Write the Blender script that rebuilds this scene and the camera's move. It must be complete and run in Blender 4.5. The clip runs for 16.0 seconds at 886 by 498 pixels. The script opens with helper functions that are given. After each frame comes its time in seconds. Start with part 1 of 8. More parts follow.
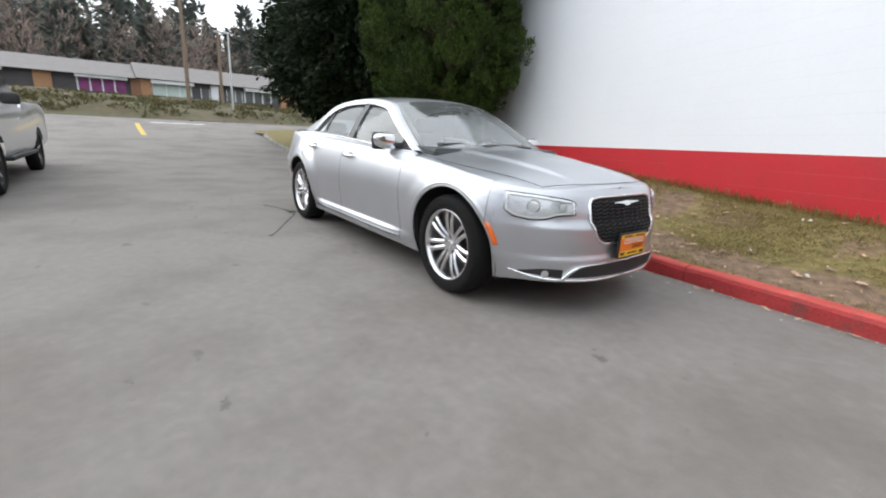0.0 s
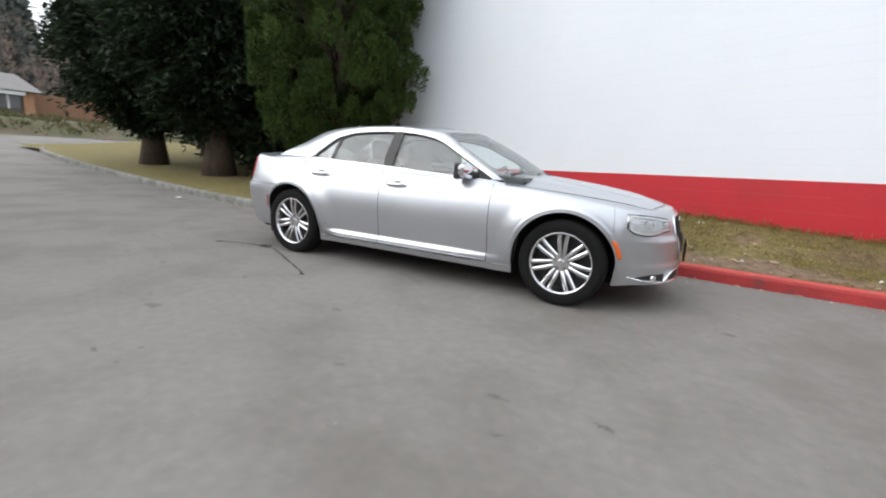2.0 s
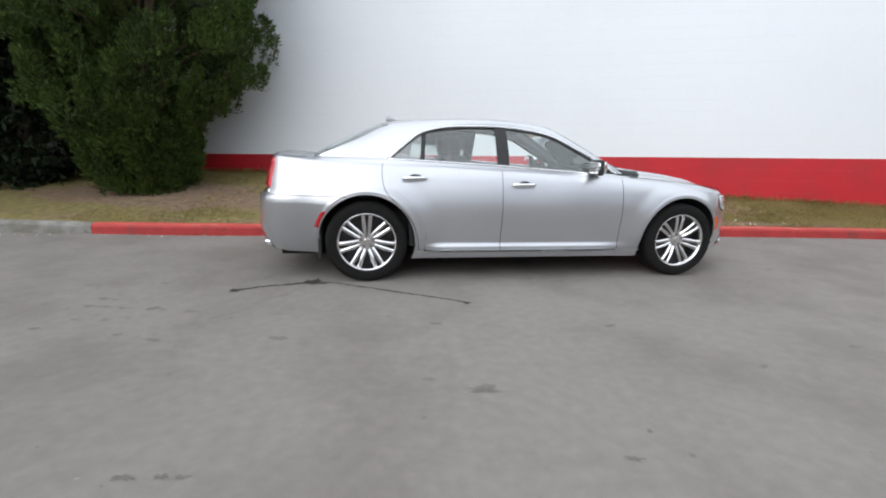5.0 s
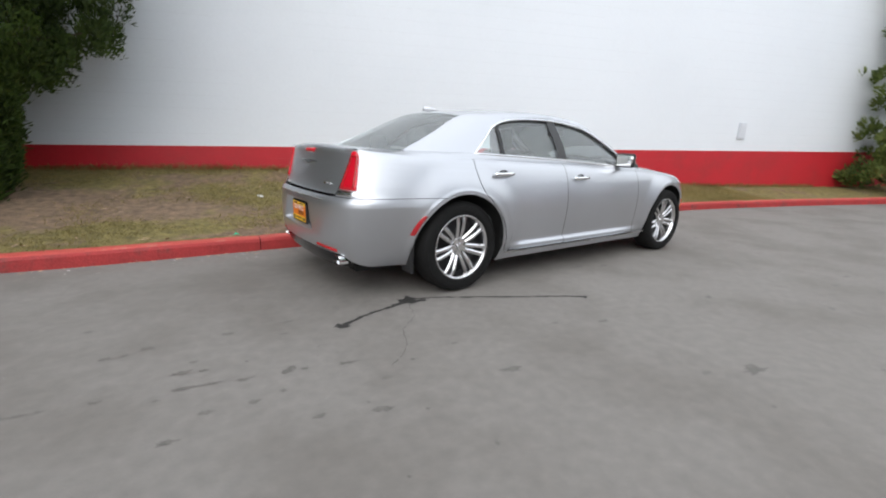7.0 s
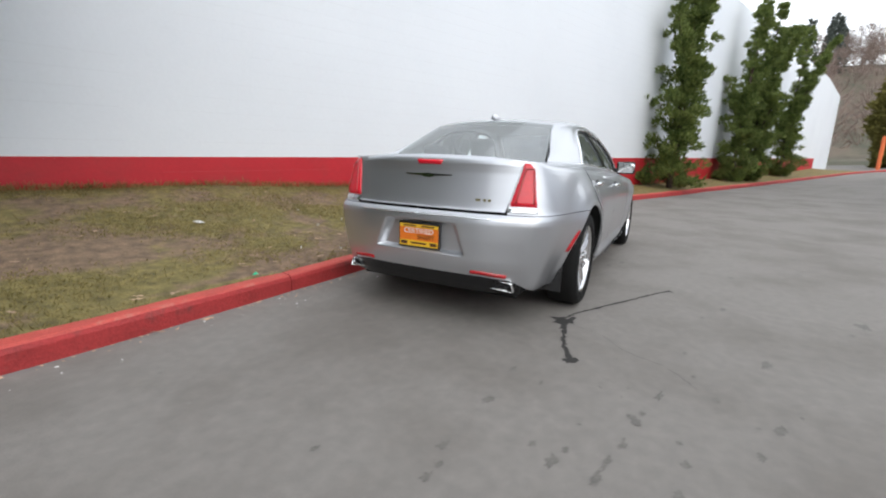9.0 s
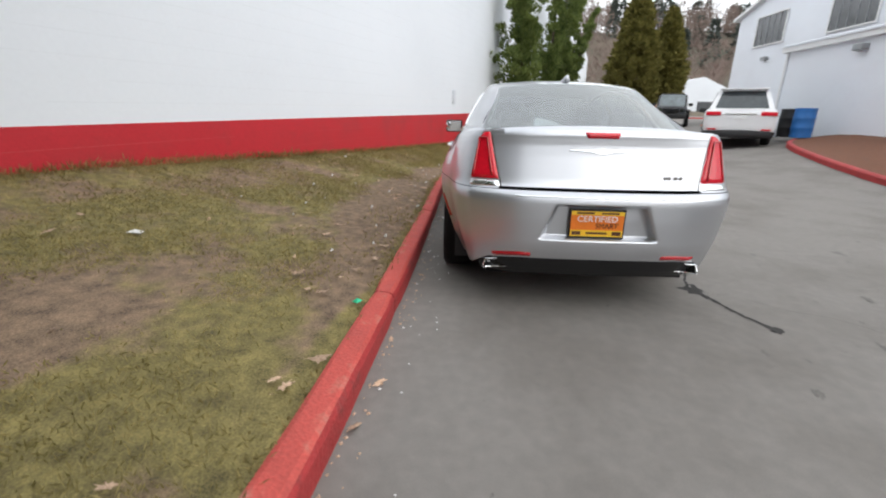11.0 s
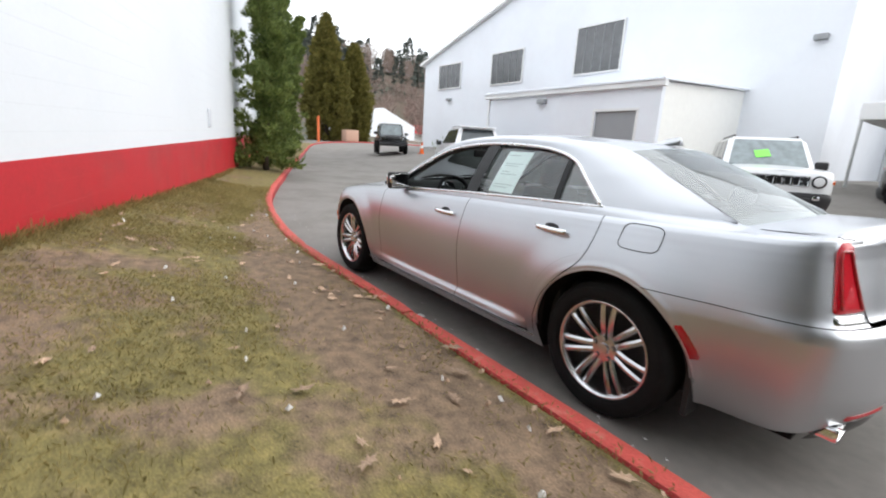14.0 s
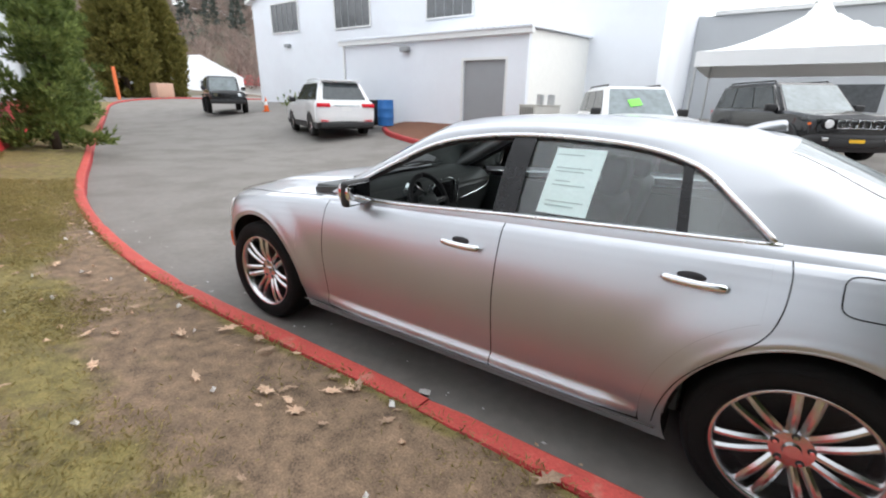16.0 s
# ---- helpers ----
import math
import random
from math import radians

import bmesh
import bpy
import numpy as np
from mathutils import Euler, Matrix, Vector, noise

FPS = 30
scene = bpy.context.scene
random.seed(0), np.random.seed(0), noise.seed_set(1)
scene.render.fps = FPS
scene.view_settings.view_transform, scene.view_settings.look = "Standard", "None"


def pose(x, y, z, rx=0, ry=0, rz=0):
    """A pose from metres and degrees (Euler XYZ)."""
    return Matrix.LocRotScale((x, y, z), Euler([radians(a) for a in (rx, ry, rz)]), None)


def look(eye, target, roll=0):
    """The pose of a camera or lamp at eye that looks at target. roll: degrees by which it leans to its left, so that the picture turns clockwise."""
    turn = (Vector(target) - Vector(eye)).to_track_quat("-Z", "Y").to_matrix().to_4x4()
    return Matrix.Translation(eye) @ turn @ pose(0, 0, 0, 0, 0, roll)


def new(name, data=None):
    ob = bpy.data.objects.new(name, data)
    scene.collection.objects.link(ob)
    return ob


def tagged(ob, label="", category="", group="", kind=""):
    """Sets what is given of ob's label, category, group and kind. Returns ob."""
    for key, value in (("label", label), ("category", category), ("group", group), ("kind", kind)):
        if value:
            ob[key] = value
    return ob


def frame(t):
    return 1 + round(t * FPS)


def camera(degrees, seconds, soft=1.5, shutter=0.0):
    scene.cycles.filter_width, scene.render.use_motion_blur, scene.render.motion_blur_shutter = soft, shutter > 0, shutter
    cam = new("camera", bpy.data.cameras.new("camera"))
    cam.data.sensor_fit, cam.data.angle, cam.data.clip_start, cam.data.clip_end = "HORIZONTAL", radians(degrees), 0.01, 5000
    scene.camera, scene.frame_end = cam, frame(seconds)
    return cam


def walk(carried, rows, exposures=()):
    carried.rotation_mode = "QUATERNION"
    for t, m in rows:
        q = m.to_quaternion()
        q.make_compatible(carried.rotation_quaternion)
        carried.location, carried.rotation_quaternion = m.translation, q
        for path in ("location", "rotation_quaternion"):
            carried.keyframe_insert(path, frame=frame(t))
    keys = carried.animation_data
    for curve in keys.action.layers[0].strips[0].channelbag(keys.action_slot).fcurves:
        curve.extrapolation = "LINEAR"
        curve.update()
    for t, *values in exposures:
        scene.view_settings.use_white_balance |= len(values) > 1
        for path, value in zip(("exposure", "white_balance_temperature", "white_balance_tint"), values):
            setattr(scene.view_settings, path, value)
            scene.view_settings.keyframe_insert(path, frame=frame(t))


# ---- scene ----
cam = camera(91.2, 16.0, soft=2.0, shutter=0.3)
PATH = [
    (0, (3.948, -2.758, 1.145), (2.407, -1.592, 0.628), 2.8),
    (0.5, (3.599, -3.252, 1.12), (2.168, -1.955, 0.602), 2.5),
    (1, (3.231, -3.731, 1.134), (1.973, -2.246, 0.673), 1.7),
    (1.5, (2.777, -4.118, 1.121), (1.649, -2.539, 0.637), 3.6),
    (2, (2.281, -4.432, 1.15), (1.374, -2.696, 0.744), 3.3),
    (2.5, (1.709, -4.636, 1.148), (1.002, -2.818, 0.709), 1.8),
    (3, (1.087, -4.775, 1.199), (0.565, -2.885, 0.802), 2.9),
    (3.5, (0.439, -4.856, 1.238), (0.215, -2.919, 0.792), 2.1),
    (4, (-0.211, -4.837, 1.274), (-0.319, -2.891, 0.825), 2.6),
    (4.5, (-0.843, -4.808, 1.278), (-0.674, -2.871, 0.808), 2.2),
    (4.7, (-1.099, -4.772, 1.223), (-0.873, -2.84, 0.758), 1.8),
    (6.8, (-3.432, -3.68, 1.142), (-2.343, -2.06, 0.705), 2.6),
    (7, (-3.613, -3.51, 1.145), (-2.467, -1.939, 0.678), 2.1),
    (7.5, (-4.062, -3.111, 1.139), (-2.715, -1.683, 0.756), 3.0),
    (8, (-4.417, -2.613, 1.107), (-2.901, -1.372, 0.708), 2.1),
    (8.5, (-4.728, -2.063, 1.095), (-3.11, -0.942, 0.739), 2.1),
    (9, (-4.958, -1.498, 1.09), (-3.233, -0.57, 0.684), 1.8),
    (9.5, (-5.092, -0.897, 1.125), (-3.302, -0.104, 0.717), 3.0),
    (10, (-5.19, -0.323, 1.155), (-3.294, 0.17, 0.754), 3.3),
    (10.2, (-5.171, -0.072, 1.118), (-3.271, 0.361, 0.673), 1.3),
    (12.3, (-4.31, 1.843, 1.233), (-2.493, 1.229, 0.667), 3.7),
    (12.5, (-4.162, 1.984, 1.214), (-2.365, 1.294, 0.671), 2.4),
    (13, (-3.71, 2.311, 1.247), (-1.958, 1.527, 0.686), 3.8),
    (13.5, (-3.207, 2.622, 1.298), (-1.568, 1.61, 0.761), 5.5),
    (14, (-2.692, 2.851, 1.337), (-1.137, 1.674, 0.889), 3.3),
    (14.5, (-2.274, 2.981, 1.406), (-0.869, 1.635, 0.941), 1.7),
    (15, (-1.856, 2.941, 1.45), (-0.568, 1.519, 0.886), -0.2),
    (15.5, (-1.498, 2.803, 1.518), (-0.318, 1.291, 0.951), -0.0),
    (16, (-1.154, 2.633, 1.532), (-0.112, 1.048, 0.898), 1.1),
]
walk(cam, [(t, look(eye, target, roll)) for t, eye, target, roll in PATH],
     exposures=[(0.0, 0.20, 6400, 10), (1.0, 0.13, 6400, 10), (4.5, 0.08, 6350, 10), (7.0, 0.04, 6400, 10), (10.0, 0.04, 6450, 10), (12.5, 0.03, 6600, 10), (14.0, 0.34, 6500, 10), (16.0, 0.42, 6450, 10)])

# ---------------------------------------------------------------- world and light
world = bpy.data.worlds.new("overcast_sky")
scene.world = world
world.use_nodes = True
wn, wl = world.node_tree.nodes, world.node_tree.links
wn.clear()
SUN_ELEV, SUN_ROT = 36.0, 226.0
sky = wn.new("ShaderNodeTexSky")
sky.sky_type = "NISHITA"
sky.sun_disc = False
sky.sun_elevation, sky.sun_rotation = radians(SUN_ELEV), radians(SUN_ROT)
sky.air_density, sky.dust_density, sky.ozone_density = 1.0, 4.0, 1.0
bg_sky = wn.new("ShaderNodeBackground")
bg_sky.inputs["Strength"].default_value = 0.10
bg_cloud = wn.new("ShaderNodeBackground")
bg_cloud.inputs["Strength"].default_value = 1.95
tc = wn.new("ShaderNodeTexCoord")
cl = wn.new("ShaderNodeTexNoise")
cl.inputs["Scale"].default_value, cl.inputs["Detail"].default_value = 2.2, 5.0
cr = wn.new("ShaderNodeValToRGB")
cr.color_ramp.elements[0].position, cr.color_ramp.elements[0].color = 0.30, (0.72, 0.76, 0.82, 1)
cr.color_ramp.elements[1].position, cr.color_ramp.elements[1].color = 0.62, (0.94, 0.97, 1.0, 1)
mixw = wn.new("ShaderNodeMixShader")
mixw.inputs[0].default_value = 0.86
wo = wn.new("ShaderNodeOutputWorld")
wl.new(tc.outputs["Generated"], cl.inputs["Vector"])
wl.new(cl.outputs["Fac"], cr.inputs[0])
wl.new(cr.outputs[0], bg_cloud.inputs["Color"])
wl.new(sky.outputs[0], bg_sky.inputs["Color"])
wl.new(bg_sky.outputs[0], mixw.inputs[1])
wl.new(bg_cloud.outputs[0], mixw.inputs[2])
wl.new(mixw.outputs[0], wo.inputs[0])

sun_data = bpy.data.lights.new("sun", "SUN")
sun_data.energy, sun_data.angle, sun_data.color = 0.95, radians(60), (1.0, 0.97, 0.93)
sun = new("sun", sun_data)
_se, _sr = radians(SUN_ELEV), radians(SUN_ROT)
sun.matrix_world = look((0, 0, 0), (-math.sin(_sr) * math.cos(_se), -math.cos(_sr) * math.cos(_se), -math.sin(_se)))
scene.view_settings.exposure = 0.0


# ---------------------------------------------------------------- materials
def rgb(c):
    return (*c, 1.0)


def surf(name, base, rough=0.6, metal=0.0, spec=0.5, coat=0.0, var=0.12, scale=6.0, fine=60.0, bump=0.1,
         bump_scale=None, second=None, second_scale=1.2, second_at=0.5, second_soft=0.15, trans=0.0, ior=1.45,
         random_obj=0.0, emit=0.0, stretch=(1, 1, 1), rough_var=0.1, worn=None):
    """A principled material with large and fine variation of colour and relief, in object space."""
    m = bpy.data.materials.new(name)
    m.use_nodes = True
    n, l = m.node_tree.nodes, m.node_tree.links
    b = n["Principled BSDF"]
    b.inputs["Roughness"].default_value = rough
    b.inputs["Metallic"].default_value = metal
    b.inputs["Specular IOR Level"].default_value = spec
    b.inputs["Coat Weight"].default_value = coat
    b.inputs["Coat Roughness"].default_value = 0.03
    b.inputs["Transmission Weight"].default_value = trans
    b.inputs["IOR"].default_value = ior
    geo = n.new("ShaderNodeNewGeometry")
    mp = n.new("ShaderNodeMapping")
    mp.inputs["Scale"].default_value = stretch
    l.new(geo.outputs["Position"], mp.inputs["Vector"])
    n1 = n.new("ShaderNodeTexNoise")
    n1.inputs["Scale"].default_value, n1.inputs["Detail"].default_value = scale, 6.0
    n2 = n.new("ShaderNodeTexNoise")
    n2.inputs["Scale"].default_value, n2.inputs["Detail"].default_value = fine, 3.0
    for k in (n1, n2):
        l.new(mp.outputs[0], k.inputs["Vector"])
    add = n.new("ShaderNodeMath")
    add.operation = "ADD"
    l.new(n1.outputs["Fac"], add.inputs[0])
    l.new(n2.outputs["Fac"], add.inputs[1])
    mr = n.new("ShaderNodeMapRange")
    mr.inputs["From Min"].default_value, mr.inputs["From Max"].default_value = 0.6, 1.4
    mr.inputs["To Min"].default_value, mr.inputs["To Max"].default_value = 1 - var, 1 + var
    l.new(add.outputs[0], mr.inputs["Value"])
    last = mr.outputs[0]
    if random_obj:
        oi = n.new("ShaderNodeObjectInfo")
        mr2 = n.new("ShaderNodeMapRange")
        mr2.inputs["To Min"].default_value, mr2.inputs["To Max"].default_value = 1 - random_obj, 1 + random_obj
        l.new(oi.outputs["Random"], mr2.inputs["Value"])
        mu = n.new("ShaderNodeMath")
        mu.operation = "MULTIPLY"
        l.new(last, mu.inputs[0])
        l.new(mr2.outputs[0], mu.inputs[1])
        last = mu.outputs[0]
    col = n.new("ShaderNodeMix")
    col.data_type = "RGBA"
    col.inputs["A"].default_value = rgb(base)
    col.inputs["B"].default_value = rgb(second or base)
    col.inputs["Factor"].default_value = 0.0
    if second:
        n3 = n.new("ShaderNodeTexNoise")
        n3.inputs["Scale"].default_value, n3.inputs["Detail"].default_value = second_scale, 7.0
        n3.inputs["Roughness"].default_value = 0.62
        l.new(mp.outputs[0], n3.inputs["Vector"])
        m3 = n.new("ShaderNodeMapRange")
        m3.interpolation_type = "SMOOTHSTEP"
        m3.inputs["From Min"].default_value = second_at - second_soft
        m3.inputs["From Max"].default_value = second_at + second_soft
        if worn:
            at = n.new("ShaderNodeAttribute")
            at.attribute_name = worn
            ad = n.new("ShaderNodeMath")
            l.new(n3.outputs["Fac"], ad.inputs[0])
            l.new(at.outputs["Fac"], ad.inputs[1])
            l.new(ad.outputs[0], m3.inputs["Value"])
        else:
            l.new(n3.outputs["Fac"], m3.inputs["Value"])
        l.new(m3.outputs[0], col.inputs["Factor"])
    vm = n.new("ShaderNodeVectorMath")
    vm.operation = "SCALE"
    l.new(col.outputs["Result"], vm.inputs[0])
    l.new(last, vm.inputs["Scale"])
    l.new(vm.outputs[0], b.inputs["Base Color"])
    rv = n.new("ShaderNodeMapRange")
    rv.inputs["From Min"].default_value, rv.inputs["From Max"].default_value = 0.3, 0.7
    rv.inputs["To Min"].default_value, rv.inputs["To Max"].default_value = max(0, rough * (1 - rough_var)), min(1, rough * (1 + rough_var))
    l.new(n1.outputs["Fac"], rv.inputs["Value"])
    l.new(rv.outputs[0], b.inputs["Roughness"])
    if bump:
        bp = n.new("ShaderNodeBump")
        bp.inputs["Strength"].default_value = bump
        bp.inputs["Distance"].default_value = 0.01
        if bump_scale:
            n4 = n.new("ShaderNodeTexNoise")
            n4.inputs["Scale"].default_value, n4.inputs["Detail"].default_value = bump_scale, 4.0
            l.new(mp.outputs[0], n4.inputs["Vector"])
            l.new(n4.outputs["Fac"], bp.inputs["Height"])
        else:
            l.new(n2.outputs["Fac"], bp.inputs["Height"])
        l.new(bp.outputs[0], b.inputs["Normal"])
    if emit:
        b.inputs["Emission Color"].default_value = rgb(base)
        b.inputs["Emission Strength"].default_value = emit
    return m


def foliage(name, dark, light, trans=0.25, rough=0.6):
    """Leaf sprays: each little clump of its own tint."""
    m = bpy.data.materials.new(name)
    m.use_nodes = True
    n, l = m.node_tree.nodes, m.node_tree.links
    b = n["Principled BSDF"]
    b.inputs["Roughness"].default_value = rough
    b.inputs["Specular IOR Level"].default_value = 0.25
    geo = n.new("ShaderNodeNewGeometry")
    n1 = n.new("ShaderNodeTexNoise")
    n1.inputs["Scale"].default_value = 1.6
    l.new(geo.outputs["Position"], n1.inputs["Vector"])
    ad = n.new("ShaderNodeMath")
    ad.operation = "MULTIPLY_ADD"
    l.new(geo.outputs["Random Per Island"], ad.inputs[0])
    ad.inputs[1].default_value = 0.55
    l.new(n1.outputs["Fac"], ad.inputs[2])
    mr = n.new("ShaderNodeMapRange")
    mr.inputs["From Min"].default_value, mr.inputs["From Max"].default_value = 0.35, 1.15
    l.new(ad.outputs[0], mr.inputs["Value"])
    mx = n.new("ShaderNodeMix")
    mx.data_type = "RGBA"
    mx.inputs["A"].default_value, mx.inputs["B"].default_value = rgb(dark), rgb(light)
    l.new(mr.outputs[0], mx.inputs["Factor"])
    l.new(mx.outputs["Result"], b.inputs["Base Color"])
    tr = n.new("ShaderNodeBsdfTranslucent")
    l.new(mx.outputs["Result"], tr.inputs["Color"])
    ms = n.new("ShaderNodeMixShader")
    ms.inputs[0].default_value = trans
    l.new(b.outputs[0], ms.inputs[1])
    l.new(tr.outputs[0], ms.inputs[2])
    l.new(ms.outputs[0], n["Material Output"].inputs["Surface"])
    return m


def glass(name, tint=(0.75, 0.82, 0.80), rough=0.0, ior=1.8, sky_veil=0.0):
    """Thin glazing: a mirror coat over a tinted clear pane."""
    m = bpy.data.materials.new(name)
    m.use_nodes = True
    n, l = m.node_tree.nodes, m.node_tree.links
    n.remove(n["Principled BSDF"])
    gl = n.new("ShaderNodeBsdfGlossy")
    gl.inputs["Roughness"].default_value = rough
    gl.inputs["Color"].default_value = (0.95, 0.97, 0.97, 1)
    tp = n.new("ShaderNodeBsdfTransparent")
    tp.inputs["Color"].default_value = rgb(tint)
    fr = n.new("ShaderNodeFresnel")
    fr.inputs["IOR"].default_value = ior
    ms = n.new("ShaderNodeMixShader")
    l.new(fr.outputs[0], ms.inputs[0])
    l.new(tp.outputs[0], ms.inputs[1])
    l.new(gl.outputs[0], ms.inputs[2])
    last = ms.outputs[0]
    # pale diffuse veil mixed in to stand for sky glare on the pane
    if sky_veil:
        df = n.new("ShaderNodeBsdfDiffuse")
        df.inputs["Color"].default_value = (0.72, 0.76, 0.76, 1)
        m2 = n.new("ShaderNodeMixShader")
        m2.inputs[0].default_value = sky_veil
        l.new(last, m2.inputs[1])
        l.new(df.outputs[0], m2.inputs[2])
        last = m2.outputs[0]
    l.new(last, n["Material Output"].inputs["Surface"])
    return m


ASPHALT = surf("asphalt", (0.220, 0.205, 0.189), 0.88, var=0.19, scale=14.0, fine=240, bump=0.3, bump_scale=260,
               second=(0.172, 0.158, 0.142), second_scale=0.8, second_at=0.54, second_soft=0.14)
CRACK = surf("crack_tar", (0.034, 0.032, 0.030), 0.85, var=0.3, fine=90)
STAIN = surf("oil_stain", (0.142, 0.132, 0.120), 0.7, var=0.4, scale=20, fine=120)
LAWN = surf("lawn_soil", (0.190, 0.157, 0.058), 0.95, var=0.80, scale=11.0, fine=110, bump=0.6, bump_scale=130,
            second=(0.200, 0.138, 0.090), second_scale=1.9, second_at=0.52, second_soft=0.10, worn="bare")
GRASS = foliage("grass_blades", (0.140, 0.120, 0.038), (0.43, 0.355, 0.155), 0.5)
GRASSFAR = surf("rough_grass", (0.075, 0.078, 0.034), 0.95, var=0.5, scale=2.2, fine=20, bump=0.6, second=(0.105, 0.080, 0.050), second_scale=0.5)
KERBRED = surf("kerb_red_paint", (0.40, 0.040, 0.040), 0.65, var=0.28, scale=5, fine=60, bump=0.6, second=(0.24, 0.050, 0.046), second_scale=4.5,
               second_at=0.62, second_soft=0.07, random_obj=0.07)
KERBTOP = surf("faded_kerb_paint", (0.50, 0.078, 0.062), 0.7, var=0.25, scale=6, fine=70, bump=0.5, second=(0.42, 0.17, 0.13), second_scale=6, second_at=0.64, second_soft=0.08, random_obj=0.07)
KERBGREY = surf("kerb_concrete", (0.27, 0.265, 0.25), 0.85, var=0.2, scale=6, fine=70, bump=0.4, second=(0.16, 0.155, 0.13), second_scale=4, random_obj=0.08)
WHITEWALL = surf("white_wall_paint", (0.82, 0.855, 0.895), 0.55, var=0.02, scale=0.7, fine=24, bump=0.10, bump_scale=55, second=(0.76, 0.795, 0.835), second_scale=0.35, second_at=0.6, second_soft=0.25)
REDWALL = surf("red_wall_paint", (0.52, 0.022, 0.032), 0.5, var=0.09, scale=1.8, fine=30, bump=0.15, bump_scale=55, second=(0.43, 0.03, 0.035), second_scale=1.5, second_at=0.6)
JOINT = surf("wall_joint", (0.745, 0.775, 0.81), 0.8, var=0.05)
JOINTRED = surf("wall_joint_red", (0.56, 0.08, 0.085), 0.8, var=0.2, scale=3)
GREYSTUCCO = surf("grey_white_stucco", (0.80, 0.832, 0.88), 0.8, var=0.04, scale=0.8, fine=30, bump=0.15, second=(0.74, 0.765, 0.81), second_scale=0.4)
CREAM = surf("cream_panel", (0.84, 0.84, 0.81), 0.7, var=0.04)
TRIMWHITE = surf("white_trim", (0.76, 0.765, 0.76), 0.5, var=0.05)
DOORGREY = surf("grey_door_paint", (0.30, 0.31, 0.32), 0.5, var=0.06, scale=2)
DARKGLASS = surf("dark_window_glass", (0.10, 0.105, 0.11), 0.15, var=0.25, scale=3, fine=8, bump=0, spec=0.8)
ROOFGREY = surf("grey_shingle_roof", (0.16, 0.155, 0.15), 0.9, var=0.2, scale=2, fine=25)
BARK = surf("bark", (0.085, 0.058, 0.042), 0.95, var=0.4, scale=9, fine=40, bump=0.9, stretch=(1, 1, 0.25), second=(0.06, 0.045, 0.035), second_scale=8)
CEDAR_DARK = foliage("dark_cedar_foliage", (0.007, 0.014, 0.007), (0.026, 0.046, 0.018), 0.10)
CEDAR_LIGHT = foliage("green_cedar_foliage", (0.008, 0.019, 0.005), (0.088, 0.140, 0.027), 0.13)
JUNIPER = foliage("juniper_foliage", (0.048, 0.080, 0.021), (0.245, 0.300, 0.085), 0.28)
CYPRESS = foliage("brown_green_cypress_foliage", (0.075, 0.075, 0.016), (0.24, 0.21, 0.06), 0.25)
FORESTC = foliage("far_conifers", (0.055, 0.068, 0.062), (0.13, 0.15, 0.13), 0.1)
FORESTB = foliage("far_bare_woods", (0.16, 0.125, 0.11), (0.33, 0.25, 0.21), 0.1)
HILL = surf("hillside", (0.17, 0.13, 0.10), 0.95, var=0.35, scale=0.2, fine=1.5, second=(0.08, 0.09, 0.06), second_scale=0.06)


# ---------------------------------------------------------------- mesh helpers
def mesh(name, verts, faces, mat, smooth=False, mats=None):
    me = bpy.data.meshes.new(name)
    me.from_pydata([tuple(v) for v in verts], [], [tuple(f) for f in faces])
    me.materials.append(mat)
    for m in mats or ():
        me.materials.append(m)
    if smooth:
        me.shade_smooth()
    me.update()
    return me


def obj(name, verts, faces, mat, parent=None, label="", smooth=False, mats=None):
    ob = new(name, mesh(name, verts, faces, mat, smooth, mats))
    if parent:
        ob.parent = parent
    if label:
        ob["label"] = label
    return ob


def part(name, bm, mat, parent=None, label="", smooth=False, angle=None):
    """Links a bmesh as one mesh object under a thing."""
    me = bpy.data.meshes.new(name)
    bmesh.ops.recalc_face_normals(bm, faces=bm.faces)
    bm.to_mesh(me)
    bm.free()
    me.materials.append(mat)
    if smooth:
        me.shade_smooth()
        if angle:
            me.set_sharp_from_angle(angle=radians(angle))
    ob = new(name, me)
    if parent:
        ob.parent = parent
    if label:
        ob["label"] = label
    return ob


def thing(name, m=None, label="", category="", group="", kind=""):
    ob = new(name)
    ob.empty_display_size = 0.1
    if m is not None:
        ob.matrix_world = m
    return tagged(ob, label, category, group, kind)


def bm_box(bm, x0, x1, y0, y1, z0, z1, bevel=0.0, seg=2):
    r = bmesh.ops.create_cube(bm, size=1.0, matrix=Matrix.Translation(((x0 + x1) / 2, (y0 + y1) / 2, (z0 + z1) / 2))
                              @ Matrix.Diagonal((abs(x1 - x0), abs(y1 - y0), abs(z1 - z0), 1)))
    if bevel:
        es = {e for v in r["verts"] for e in v.link_edges}
        bmesh.ops.bevel(bm, geom=list(es), offset=bevel, segments=seg, affect="EDGES", profile=0.5)
    return bm


def box(name, x0, x1, y0, y1, z0, z1, mat, parent=None, label="", bevel=0.0, seg=2):
    return part(name, bm_box(bmesh.new(), x0, x1, y0, y1, z0, z1, bevel, seg), mat, parent, label, smooth=bevel > 0, angle=35)


def bm_cyl(bm, r0, r1, p, q, seg=16, caps=True):
    p, q = Vector(p), Vector(q)
    d = q - p
    bmesh.ops.create_cone(bm, cap_ends=caps, segments=seg, radius1=r0, radius2=r1, depth=d.length,
                          matrix=Matrix.Translation((p + q) / 2) @ d.to_track_quat("Z", "Y").to_matrix().to_4x4())
    return bm


